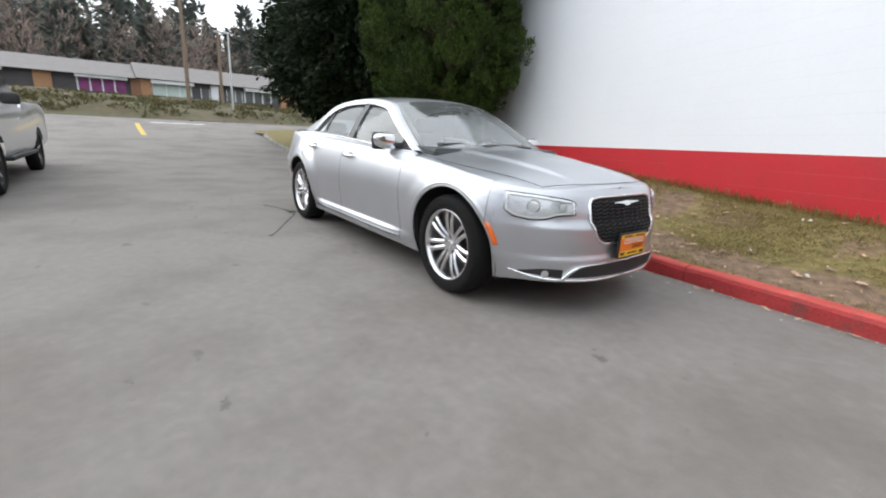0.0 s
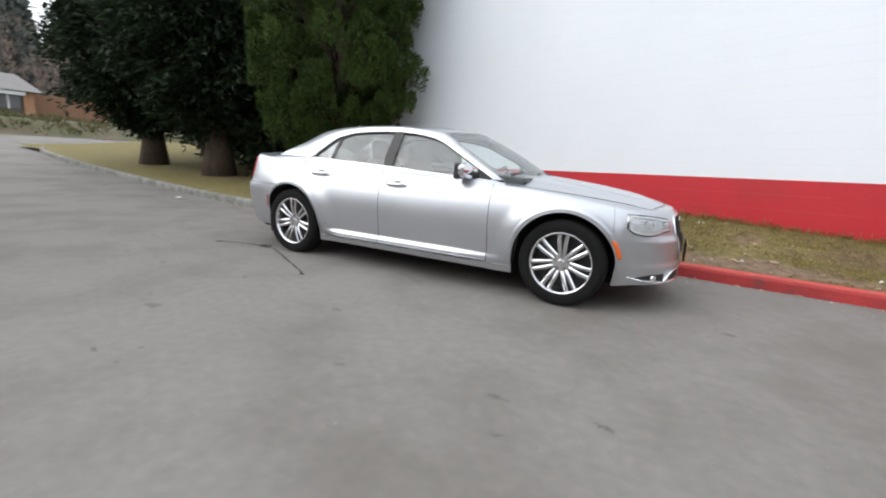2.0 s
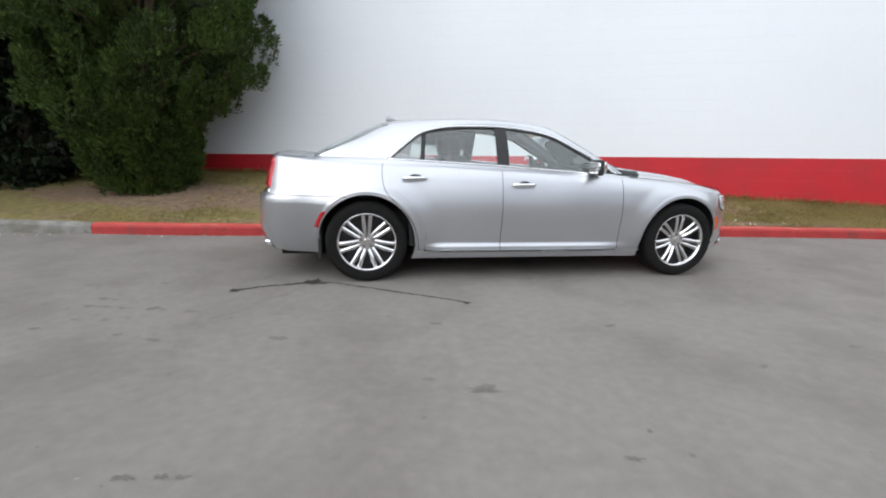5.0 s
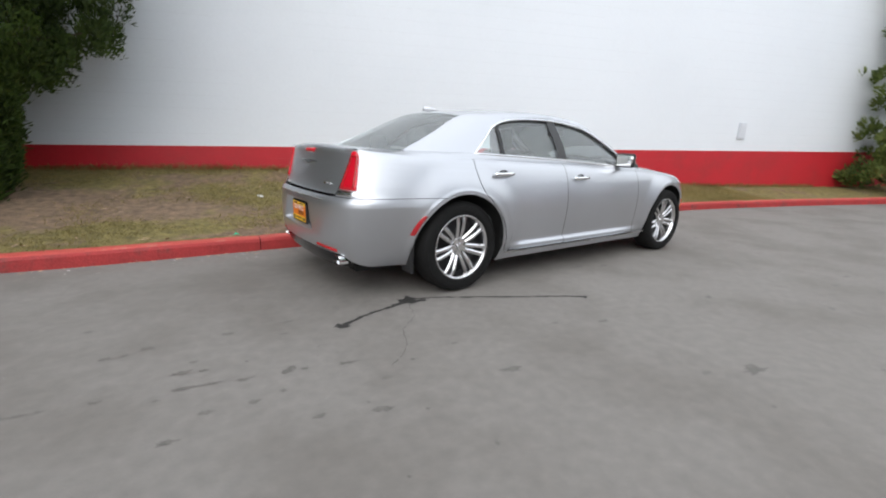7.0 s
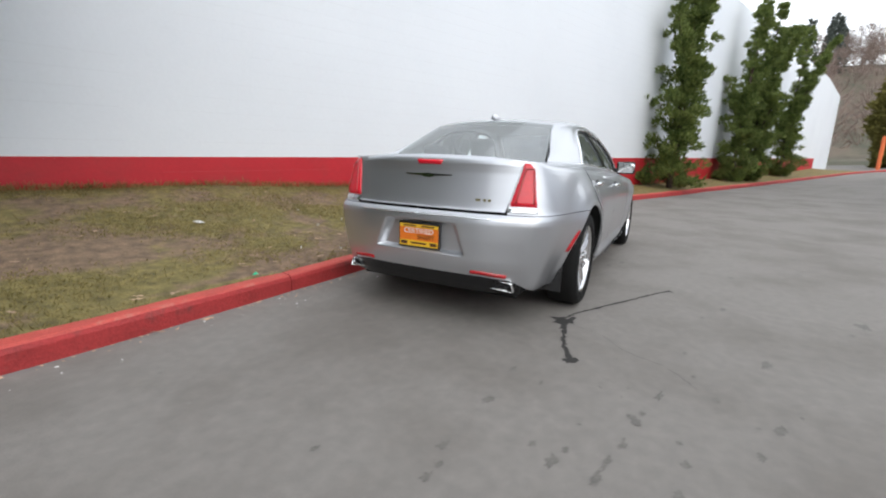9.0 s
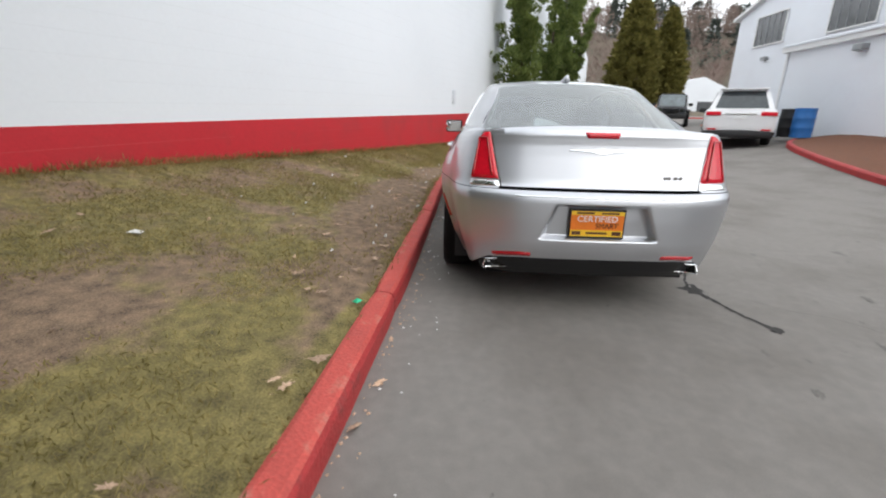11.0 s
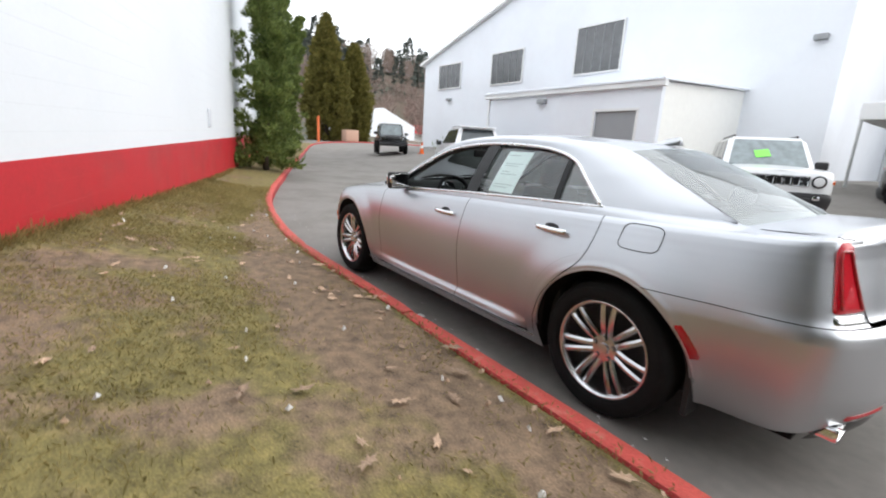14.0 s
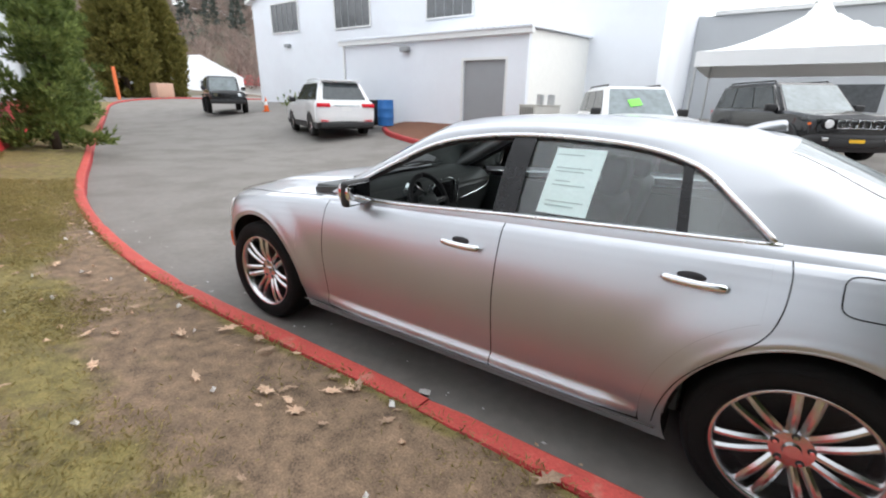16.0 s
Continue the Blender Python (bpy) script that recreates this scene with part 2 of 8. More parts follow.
def cyl(name, r0, r1, p, q, mat, parent=None, label="", seg=16, smooth=True):
    return part(name, bm_cyl(bmesh.new(), r0, r1, p, q, seg), mat, parent, label, smooth, 40)


def grid_faces(nu, nv, close_u=False, flip=False):
    out = []
    for i in range(nu if close_u else nu - 1):
        for j in range(nv - 1):
            a, b = i * nv + j, ((i + 1) % nu) * nv + j
            out.append((a, a + 1, b + 1, b) if flip else (a, b, b + 1, a + 1))
    return out


def catmull(points, per=10):
    """A smooth line through points."""
    p = [np.array(q, float) for q in points]
    p = [2 * p[0] - p[1], *p, 2 * p[-1] - p[-2]]
    out = []
    for i in range(1, len(p) - 2):
        for k in range(per):
            t = k / per
            out.append(0.5 * (2 * p[i] + (p[i + 1] - p[i - 1]) * t + (2 * p[i - 1] - 5 * p[i] + 4 * p[i + 1] - p[i + 2]) * t * t
                              + (3 * p[i] - p[i - 1] - 3 * p[i + 1] + p[i + 2]) * t ** 3))
    out.append(p[-2])
    return np.array(out)


def smooth(a, b, x):
    t = np.clip((np.asarray(x, float) - a) / (b - a), 0, 1)
    return t * t * (3 - 2 * t)


def tube(bm, pts, r, seg=8):
    """A round bar along a line; r may be a list."""
    pts = [Vector(p) for p in pts]
    rings = []
    for i, p in enumerate(pts):
        d = (pts[min(i + 1, len(pts) - 1)] - pts[max(i - 1, 0)]).normalized()
        q = d.to_track_quat("Z", "Y").to_matrix()
        rr = r[i] if hasattr(r, "__len__") else r
        rings.append([bm.verts.new(p + q @ Vector((rr * math.cos(2 * math.pi * k / seg), rr * math.sin(2 * math.pi * k / seg), 0))) for k in range(seg)])
    for a, b in zip(rings, rings[1:]):
        for k in range(seg):
            bm.faces.new((a[k], a[(k + 1) % seg], b[(k + 1) % seg], b[k]))
    bm.faces.new(rings[0][::-1])
    bm.faces.new(rings[-1])
    return bm


def prism(bm, outline, depth, axis="y", at=0.0):
    """A plate: an outline in two coordinates pushed along the third."""
    def put(a, b, c):
        return {"y": (a, c, b), "x": (c, a, b), "z": (a, b, c)}[axis]
    lo = [bm.verts.new(put(a, b, at)) for a, b in outline]
    hi = [bm.verts.new(put(a, b, at + depth)) for a, b in outline]
    bm.faces.new(lo)
    bm.faces.new(hi[::-1])
    for i in range(len(lo)):
        j = (i + 1) % len(lo)
        bm.faces.new((lo[i], hi[i], hi[j], lo[j]))
    return bm

# ---------------------------------------------------------------- ground
def ground_z(x, y):
    """The lot rises gently ahead of the car, behind it and towards the workshop."""
    x, y = np.asarray(x, float), np.asarray(y, float)
    u = np.clip(x - 3.0, 0, 70)
    ahead = 0.00016 * u * u + 0.017 * u
    v = np.clip(-x - 5.0, 0, 22)
    behind = 0.0023 * v * v
    edge = np.interp(x, [-22, -5, 0, 2.5, 4.5, 6.4, 10.4, 17, 33, 46], [3, 1.2, 1.1, 1.0, 0.8, 0.15, -1.2, -3.5, -9.0, -13.5])
    w = np.clip(edge - y - np.interp(x, [-2, 2, 9, 13, 18], [8.3, 7.0, 4.4, 4.4, 1.8]), 0, 8.5)
    side = 0.125 * (np.sqrt(w * w + 0.25) - 0.5) * smooth(-10, -3, x) * (1 - 0.7 * smooth(24, 44, x))
    return ahead + behind + side


KERB = catmull([(-22.2, 12.0), (-22.4, 6.5), (-21.0, 3.9), (-17.0, 3.0), (-12.5, 2.45), (-8.6, 1.86), (-5.0, 1.34), (-2.7, 1.18), (0.0, 1.11),
                (2.5, 1.06), (4.5, 0.80), (6.4, 0.37), (8.4, -0.30), (10.4, -1.05), (13.5, -2.20), (17.0, -3.55), (24.0, -6.3), (33.0, -9.8), (41.0, -13.0), (47.5, -16.2),
                (51.5, -20.0), (53.5, -26.0), (55.0, -36.0), (56.0, -60.0)], 12)


def kerb_y(x):
    k = KERB[30:228]
    return np.interp(x, k[:, 0], k[:, 1])


WALL_A, WALL_B, WALL_C = (-9.5, 7.23), (46.0, -11.64), (54.0, -14.36)


def wall_y(x):
    return np.interp(x, [WALL_A[0], WALL_B[0], WALL_C[0]], [WALL_A[1], WALL_B[1], WALL_C[1]])


def lawn_z(x, y):
    yk, yw = kerb_y(x), wall_y(x)
    u = np.clip((np.asarray(y, float) - yk) / np.maximum(yw - yk, 0.5), 0, 1.3)
    rise = np.interp(x, [-22, -9, -5, -3, -1, 1, 3, 5, 8, 12, 24], [0.25, 0.35, 0.42, 0.48, 0.50, 0.44, 0.37, 0.28, 0.18, 0.12, 0.12])
    return ground_z(x, yk) + 0.132 + rise * u ** 1.7


def axis_steps(near, far, step):
    a = list(np.arange(-near, near + 1e-6, step))
    g, s = near, step
    while g < far:
        s *= 1.35
        g += s
        a = [-g] + a + [g]
    return np.array(a)


gx, gy = axis_steps(30, 2500, 0.5), axis_steps(24, 2500, 0.5)
GX, GY = np.meshgrid(gx, gy, indexing="ij")
GZ = ground_z(GX, GY) + 0.006 * np.sin(GX * 1.3 + 0.4 * GY) * np.sin(GY * 0.9) * (np.abs(GX) < 30) * (np.abs(GX) > 4)
ground = obj("ground", np.stack([GX.ravel(), GY.ravel(), GZ.ravel()], 1), grid_faces(len(gx), len(gy)), ASPHALT, smooth=True)
tagged(ground, "worn grey asphalt of the parking lot and lane", "asphalt", kind="structure")

# raised lawn between the kerb and the wall
lx = np.concatenate([np.arange(-22.0, 20.0, 0.2), np.arange(20.0, 47.0, 0.9)])
lv = []
for x in lx:
    y0, y1 = float(kerb_y(x)) + 0.132, float(wall_y(max(x, -9.3))) + (0.02 if x > -9.3 else 6.0)
    for k in range(25):
        y = y0 + (y1 - y0) * k / 24
        z = float(lawn_z(x, y)) + 0.02 * noise.noise(Vector((x * 1.1, y * 1.1, 0))) + 0.008 * noise.noise(Vector((x * 6, y * 6, 3)))
        lv.append((x, y, z if k else z - 0.015))
lawn = obj("lawn", lv, grid_faces(len(lx), 25), LAWN, smooth=True)


def wear_and_shade(x, y):
    """How far the turf is worn away: along the kerb beside the car and in patches towards the wall; also browned for
    shade under the cedars.
    """
    x = np.asarray(x, float)
    d = np.asarray(y, float) - kerb_y(x)
    wide = np.interp(x, [-4.5, -2.7, -1.5, -0.5, 1.0, 2.2, 4.7, 6.5], [0.15, 0.40, 0.70, 1.0, 1.0, 0.75, 0.40, 0.15])
    b = -0.075 + 0.27 * (1 - smooth(wide - 0.18, wide + 0.22, d)) * smooth(-4.8, -2.5, x) * (1 - smooth(4.5, 7.0, x))
    # the last two ellipses put the cedars' shade into the turf colour
    for px_, py_, rx_, ry_, amp in ((0.6, 3.15, 1.4, 0.45, 0.19), (-0.9, 2.64, 0.30, 0.20, 0.20), (-1.2, 2.28, 0.25, 0.16, 0.18), (-2.9, 2.7, 0.9, 0.35, 0.16), (-2.2, 4.2, 1.6, 0.30, 0.16), (4.2, 1.9, 0.8, 0.25, 0.14), (-5.4, 3.6, 2.4, 0.9, 0.42), (-9.8, 4.6, 1.2, 0.7, 0.3)):
        q = ((x - px_) / rx_) ** 2 + ((np.asarray(y, float) - py_ + 0.25 * (x - px_)) / ry_) ** 2
        b = b + amp * np.exp(-q * q)
    return b - 0.16 * smooth(-5.5, -8.0, x) - 0.30 * (1 - smooth(0.14, 0.22, d))


bare = lawn.data.attributes.new("bare", "FLOAT", "POINT")
bare.data.foreach_set("value", [float(wear_and_shade(p[0], p[1])) for p in lv])
tagged(lawn, "patchy winter lawn with moss and bare soil", "lawn", kind="structure")

# kerb stones, red along the fire lane and bare further back
kerb = thing("kerb", label="raised concrete kerb painted red along the lane", category="kerb", kind="structure")
arc = np.concatenate([[0], np.cumsum(np.hypot(*np.diff(KERB, axis=0).T))])
at5 = float(np.interp(-5.0, KERB[30:200, 0], arc[30:200]))
PROFILE = [(0.0, -0.05), (0.0, 0.10), (0.012, 0.128), (0.03, 0.14), (0.110, 0.145), (0.132, 0.140), (0.140, 0.125), (0.140, -0.05)]
stone_len = 2.45
k0 = math.floor(at5 / stone_len)
start = at5 - k0 * stone_len
ki = 0
while start + ki * stone_len < arc[-1] - 1:
    s0, s1 = start + ki * stone_len + 0.004, start + (ki + 1) * stone_len - 0.004
    sv = []
    n = 13
    for i in range(n):
        s = s0 + (s1 - s0) * i / (n - 1)
        p = np.array([np.interp(s, arc, KERB[:, 0]), np.interp(s, arc, KERB[:, 1])])
        q = np.array([np.interp(s + 0.05, arc, KERB[:, 0]), np.interp(s + 0.05, arc, KERB[:, 1])])
        d = (q - p) / max(np.hypot(*(q - p)), 1e-6)
        nn = np.array([-d[1], d[0]])
        z = float(ground_z(*p)) + 0.006 * noise.noise(Vector((s * 0.9, 7, ki)))
        end = 0.008 if i in (0, n - 1) else 0.0
        for a, b in PROFILE:
            w = 0.004 * noise.noise(Vector((s * 5, a * 30, b * 30)))
            c = p + nn * (a + (end if a < 0.05 else -end if a > 0.12 else 0) + w)
            sv.append((c[0], c[1], z + b + w - (end if b > 0.09 else 0)))
    m = len(PROFILE)
    sf = grid_faces(n, m) + [tuple(range(m))[::-1], tuple((n - 1) * m + k for k in range(m))]
    red = s0 > at5 - 0.05
    stone = obj("kerb_stone", sv, sf, KERBRED if red else KERBGREY, kerb, "" if red else "bare grey concrete kerb stone", mats=[KERBTOP] if red else None)
    if red:
        for pi, poly in enumerate(stone.data.polygons):
            poly.material_index = 1 if pi < (n - 1) * (m - 1) and pi % (m - 1) in (2, 3, 4) else 0
    ki += 1

# ---------------------------------------------------------------- white building with the red base
def wall_run(name, p, q, top, z_red, with_red, label):
    """One straight wall of painted blocks, with faint bed joints proud of the face."""
    th = thing(name, label=label, category="wall", kind="structure")
    p, q = np.array(p, float), np.array(q, float)
    d = (q - p) / np.hypot(*(q - p))
    back = np.array([-d[1], d[0]]) * 0.3

    def slab(n, z00, z01, z10, z11, mat, out=0.0):
        f0, f1 = p - back * out / 0.3, q - back * out / 0.3
        v = [(*f0, z00), (*f1, z10), (*(q + back), z10), (*(p + back), z00), (*f0, z01), (*f1, z11), (*(q + back), z11), (*(p + back), z01)]
        return obj(n, v, [(0, 1, 2, 3), (4, 7, 6, 5), (0, 4, 5, 1), (1, 5, 6, 2), (2, 6, 7, 3), (3, 7, 4, 0)], mat, th)
    za, zb = z_red
    if with_red:
        slab("red_base", -0.3, za, -0.3, zb, REDWALL, 0.004)
        slab("upper_wall", za, top[0], zb, top[1], WHITEWALL)
    else:
        slab("upper_wall", -0.3, top[0], -0.3, top[1], WHITEWALL)
    return th, p, q, d


def red_top(x):
    return 1.045 + 0.0245 * x


main_wall = wall_run("wall_1", WALL_A, WALL_B, (7.8, 9.0), (red_top(WALL_A[0]), red_top(WALL_B[0])), True, "tall white block wall with a red painted base")
wall_run("wall_2", WALL_B, WALL_C, (9.0, 8.4), (1, 1), False, "white wall beyond the red base")
wall_run("wall_3", (-9.5, 7.23), (-5.3, 19.0), (7.8, 7.8), (1, 1), False, "white end wall of the tall building")
wall_run("wall_4", (54.0, -14.36), (57.5, -3.4), (8.4, 8.4), (1, 1), False, "white far end wall of the tall building")
roof = obj("roof_1", [(-9.5, 7.23, 7.8), (46.0, -11.64, 9.0), (54, -14.36, 8.4), (57.5, -3.4, 8.4), (-5.3, 19, 7.8)], [(0, 1, 2, 3, 4)], ROOFGREY)
tagged(roof, "flat grey roof of the white building", "roof", kind="structure")

# raised bed-joint ridges seen as thin lines on the paint
rng = random.Random(4)
wd = np.array(WALL_B) - np.array(WALL_A)
wd = wd / np.hypot(*wd)
wn_ = np.array([wd[1], -wd[0]])


def joint_line(s0, s1, z0, mat, name, parent):
    lift = 0.0038 if mat is JOINTRED else -0.0004
    p, q = np.array(WALL_A) + wd * s0 + wn_ * lift, np.array(WALL_A) + wd * s1 + wn_ * lift
    sl = 0.0245 * wd[0]
    v = []
    for o in (0, 0.0014):
        for a, s in ((p, s0), (q, s1)):
            for dz in (-0.002, 0.002):
                v.append((a[0] + wn_[0] * o, a[1] + wn_[1] * o, z0 + sl * s + dz))
    return obj(name, v, [(0, 1, 3, 2), (4, 6, 7, 5), (0, 2, 6, 4), (1, 5, 7, 3), (0, 4, 5, 1), (2, 3, 7, 6)], mat, parent)


for k in range(1, 26):
    for s0, s1 in ((0.2, 8.2), (8.2, 16.6), (16.6, 25.0)):
        joint_line(s0 + rng.uniform(0, 1.5), s1 - rng.uniform(0, 2.5), red_top(WALL_A[0]) + 0.2 * k, JOINT, "bed_joint", main_wall[0])
for k in range(3):
    for s0 in (8.0, 11.5, 14.5):
        joint_line(s0 + rng.uniform(0, 1.0), s0 + rng.uniform(2.0, 3.2), red_top(WALL_A[0]) - 0.2 * (k + 1), JOINTRED, "bed_joint", main_wall[0])
cx, cy = 8.5, float(wall_y(8.5))
vent = thing("wall_vent", pose(cx, cy, 1.72, 0, 0, math.degrees(math.atan2(wd[1], wd[0]))), "small grey utility box on the white wall", "vent")
box("cover", -0.11, 0.11, -0.035, 0, -0.19, 0.19, surf("grey_vent_paint", (0.66, 0.69, 0.73), 0.6, var=0.05), vent, bevel=0.008)
for k in range(6):
    box("louvre", -0.09, 0.09, -0.043, -0.035, -0.15 + 0.052 * k, -0.125 + 0.052 * k, GREYSTUCCO, vent)

# ---------------------------------------------------------------- trees
def sprays(rs, pts, dirs, length, width, fan=2):
    """Leaf sprays: folded kites, a few to a point, as vertices and quads."""
    n = len(pts)
    V = []
    for k in range(fan):
        d = dirs + rs.normal(0, 0.38, (n, 3))
        d /= np.linalg.norm(d, axis=1)[:, None]
        s = np.cross(d, rs.normal(0, 1, (n, 3)))
        s /= np.maximum(np.linalg.norm(s, axis=1)[:, None], 1e-6)
        up = np.cross(s, d)
        L = (length * rs.uniform(0.6, 1.3, n))[:, None]
        W = (width * rs.uniform(0.6, 1.3, n))[:, None]
        a = pts + rs.normal(0, 0.02, (n, 3))
        V.append(np.stack([a, a + d * L * 0.45 + s * W + up * W * 0.3, a + d * L, a + d * L * 0.5 - s * W + up * W * 0.3], 1))
    V = np.concatenate(V).reshape(-1, 3)
    F = np.arange(len(V)).reshape(-1, 4)
    return V, F


def branchy(rs, z0, z1, radius, n, lift, clump, per, droop=0.0, lean=None, start=0.25, round_=None):
    """Points and outward directions of clumps on branches that fill an envelope radius(z)."""
    P, D, lines = [], [], []
    for i in range(n):
        z = z0 + (z1 - z0) * rs.uniform(0, 1) ** 0.9
        az = rs.uniform(0, 2 * math.pi)
        R = radius(z, az) * rs.uniform(0.72, 1.1)
        h = np.array([math.cos(az), math.sin(az), 0])
        off = lean(z) if lean else np.zeros(3)
        base = np.array([0, 0, z]) + off
        tip = base + h * R + np.array([0, 0, R * lift])
        lines.append((base, tip))
        k = max(3, int(per * R))
        t = rs.uniform(start, 1.0, k) ** 0.7
        c = base + (tip - base) * t[:, None] + np.array([0, 0, -droop * R]) * (t ** 2)[:, None] + rs.normal(0, clump, (k, 3)) * (0.6 + 0.6 * t[:, None])
        P.append(c)
        dd = h * 0.8 + np.array([0, 0, lift * 0.9 - droop])
        D.append(np.repeat(dd[None], k, 0))
    return np.concatenate(P), np.concatenate(D), lines


def trunk_bm(height, r0, r1, rs, wob=0.12, forks=(), lines=(), skip=6, lean=None):
    bm = bmesh.new()
    pts, rr = [], []
    for i in range(15):
        t = i / 14
        o = lean(height * t) if lean else np.zeros(3)
        pts.append((o[0] + wob * t * math.sin(3.1 * t + 1), o[1] + wob * t * math.cos(2.3 * t), height * t - 0.15))
        rr.append(r0 * (1.5 if i == 0 else 1.15 if i == 1 else 1) * (1 - t) + r1 * t)
    tube(bm, pts, rr, 10)
    for a, b in list(lines)[::skip]:
        a, b = np.array(a), np.array(b)
        L = np.linalg.norm(b - a)
        tube(bm, [a, a + (b - a) * 0.5 + np.array([0, 0, 0.06 * L]), a + (b - a) * 0.92], [0.05 * r0 + 0.025, 0.02, 0.007], 5)
    return bm


def tree(name, x, y, z, label, crown_mat, seed, height, trunk_r, envelope, branches, lift, clump, per, length, width, fan,
         droop=0.0, z0=0.6, lean=None, start=0.25, group="", bark=BARK):
    rs = np.random.RandomState(seed)
    th = thing(name, pose(x, y, z), label, "tree", group)
    P, D, lines = branchy(rs, z0, height, envelope, branches, lift, clump, per, droop, lean, start)
    V, F = sprays(rs, P, D, length, width, fan)
    part("trunk", trunk_bm(height * 0.93, trunk_r, 0.03, rs, lines=lines, lean=lean), bark, th, smooth=True)
    obj("crown", V, F, crown_mat, th)
    return th


def lumpy(seed, f):
    o = seed * 13.7

    def r(z, az):
        return f(z) * (1 + 0.28 * noise.noise(Vector((1.3 * math.cos(az) + o, 1.3 * math.sin(az), z * 0.55))))
    return r


def pads(rs, centres, radius, flat, count, dirs):
    """Foliage pads: rounded tufts of spray points with outward and upward directions."""
    P, D = [], []
    for c, r, o in zip(centres, radius, dirs):
        q = rs.normal(0, 1, (count, 3))
        q /= np.linalg.norm(q, axis=1)[:, None]
        q *= (rs.uniform(0.35, 1.0, count) ** 0.5)[:, None]
        P.append(np.array(c) + q * r * np.array([1, 1, flat]))
        D.append(q * 0.8 + np.array(o) * 0.7 + np.array([0, 0, 0.45]))
    return np.concatenate(P), np.concatenate(D)


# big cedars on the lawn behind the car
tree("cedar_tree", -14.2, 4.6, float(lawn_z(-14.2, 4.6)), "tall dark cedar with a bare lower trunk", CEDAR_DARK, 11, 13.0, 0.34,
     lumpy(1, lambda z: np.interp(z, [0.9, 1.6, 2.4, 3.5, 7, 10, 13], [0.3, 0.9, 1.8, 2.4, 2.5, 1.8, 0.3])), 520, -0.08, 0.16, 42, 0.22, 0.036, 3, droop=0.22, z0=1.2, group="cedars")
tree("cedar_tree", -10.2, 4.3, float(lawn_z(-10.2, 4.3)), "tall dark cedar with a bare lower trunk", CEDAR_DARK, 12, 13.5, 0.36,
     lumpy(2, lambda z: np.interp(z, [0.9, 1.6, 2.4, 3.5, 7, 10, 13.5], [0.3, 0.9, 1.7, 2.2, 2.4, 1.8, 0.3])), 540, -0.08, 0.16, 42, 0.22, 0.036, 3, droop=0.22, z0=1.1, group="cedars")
def pad_cedar(x, y, seed, height, envelope, count):
    """A bushy cedar of upright, pointed foliage tufts on upswept limbs, full down to the ground."""
    rs = np.random.RandomState(seed)
    th = thing("cedar_tree", pose(x, y, float(lawn_z(x, y))), "bushy bright green cedar close to the white wall", "tree", "cedars")
    P, D, lines = [], [], []
    per = 150
    for k in range(count):
        z = 0.05 + (height - 0.4) * rs.uniform(0, 1) ** 1.25
        az = rs.uniform(0, 6.283)
        lump = 1 + 0.26 * noise.noise(Vector((1.7 * math.cos(az) + 3, 1.7 * math.sin(az), z * 0.9)))
        R_ = envelope(z) * lump * (rs.uniform(0.84, 1.0) if rs.rand() < 0.62 else rs.uniform(0.15, 0.84))
        o = np.array([math.cos(az), math.sin(az), 0.0])
        R_ *= 1 - 0.40 * (1 - float(smooth(1.1, 2.1, z))) * math.cos(az)
        while y + o[1] * R_ > float(wall_y(x + o[0] * R_)) - 0.25:
            R_ -= 0.1
        c = o * R_ + np.array([0, 0, z])
        tall, wide = rs.uniform(0.34, 0.62), rs.uniform(0.13, 0.22)
        t = rs.uniform(0, 1, per) ** 0.8
        a = rs.uniform(0, 6.283, per)
        r = wide * np.sqrt(np.clip(1 - t, 0.02, 1)) * rs.uniform(0.35, 1.0, per) ** 0.5
        axis = np.array([0.35 * o[0], 0.35 * o[1], 1.0])
        ring = np.stack([np.cos(a), np.sin(a), 0 * a], 1)
        P.append(c + axis * (tall * (t - 0.4))[:, None] + ring * r[:, None])
        D.append(ring * 0.55 + axis * 0.8)
        lines.append((np.array([0, 0, max(0.2, z - 0.45 * R_)]), c))
    V, F = sprays(rs, np.concatenate(P), np.concatenate(D), 0.085, 0.0125, 2)
    part("trunk", trunk_bm(height * 0.93, 0.20, 0.03, rs, lines=lines), BARK, th, smooth=True)
    obj("crown", V, F, CEDAR_LIGHT, th)
    return th


pad_cedar(-5.35, 4.15, 13, 11.0, lambda z: float(np.interp(z, [0.0, 0.4, 1.0, 1.5, 2.1, 3.0, 5, 8, 11], [0.75, 0.90, 1.10, 1.40, 1.78, 2.0, 2.0, 1.5, 0.2])), 1250)
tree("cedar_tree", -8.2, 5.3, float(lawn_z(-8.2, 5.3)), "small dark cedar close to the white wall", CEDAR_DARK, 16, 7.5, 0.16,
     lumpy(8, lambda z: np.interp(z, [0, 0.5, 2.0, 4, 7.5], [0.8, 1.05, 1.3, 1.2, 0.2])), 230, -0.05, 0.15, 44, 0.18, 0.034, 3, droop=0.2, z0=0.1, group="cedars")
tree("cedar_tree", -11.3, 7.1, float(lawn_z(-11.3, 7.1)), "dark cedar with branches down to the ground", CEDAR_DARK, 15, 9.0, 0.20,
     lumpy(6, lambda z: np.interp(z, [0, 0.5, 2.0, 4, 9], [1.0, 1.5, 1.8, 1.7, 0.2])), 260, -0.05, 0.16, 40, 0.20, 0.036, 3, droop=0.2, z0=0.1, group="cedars")
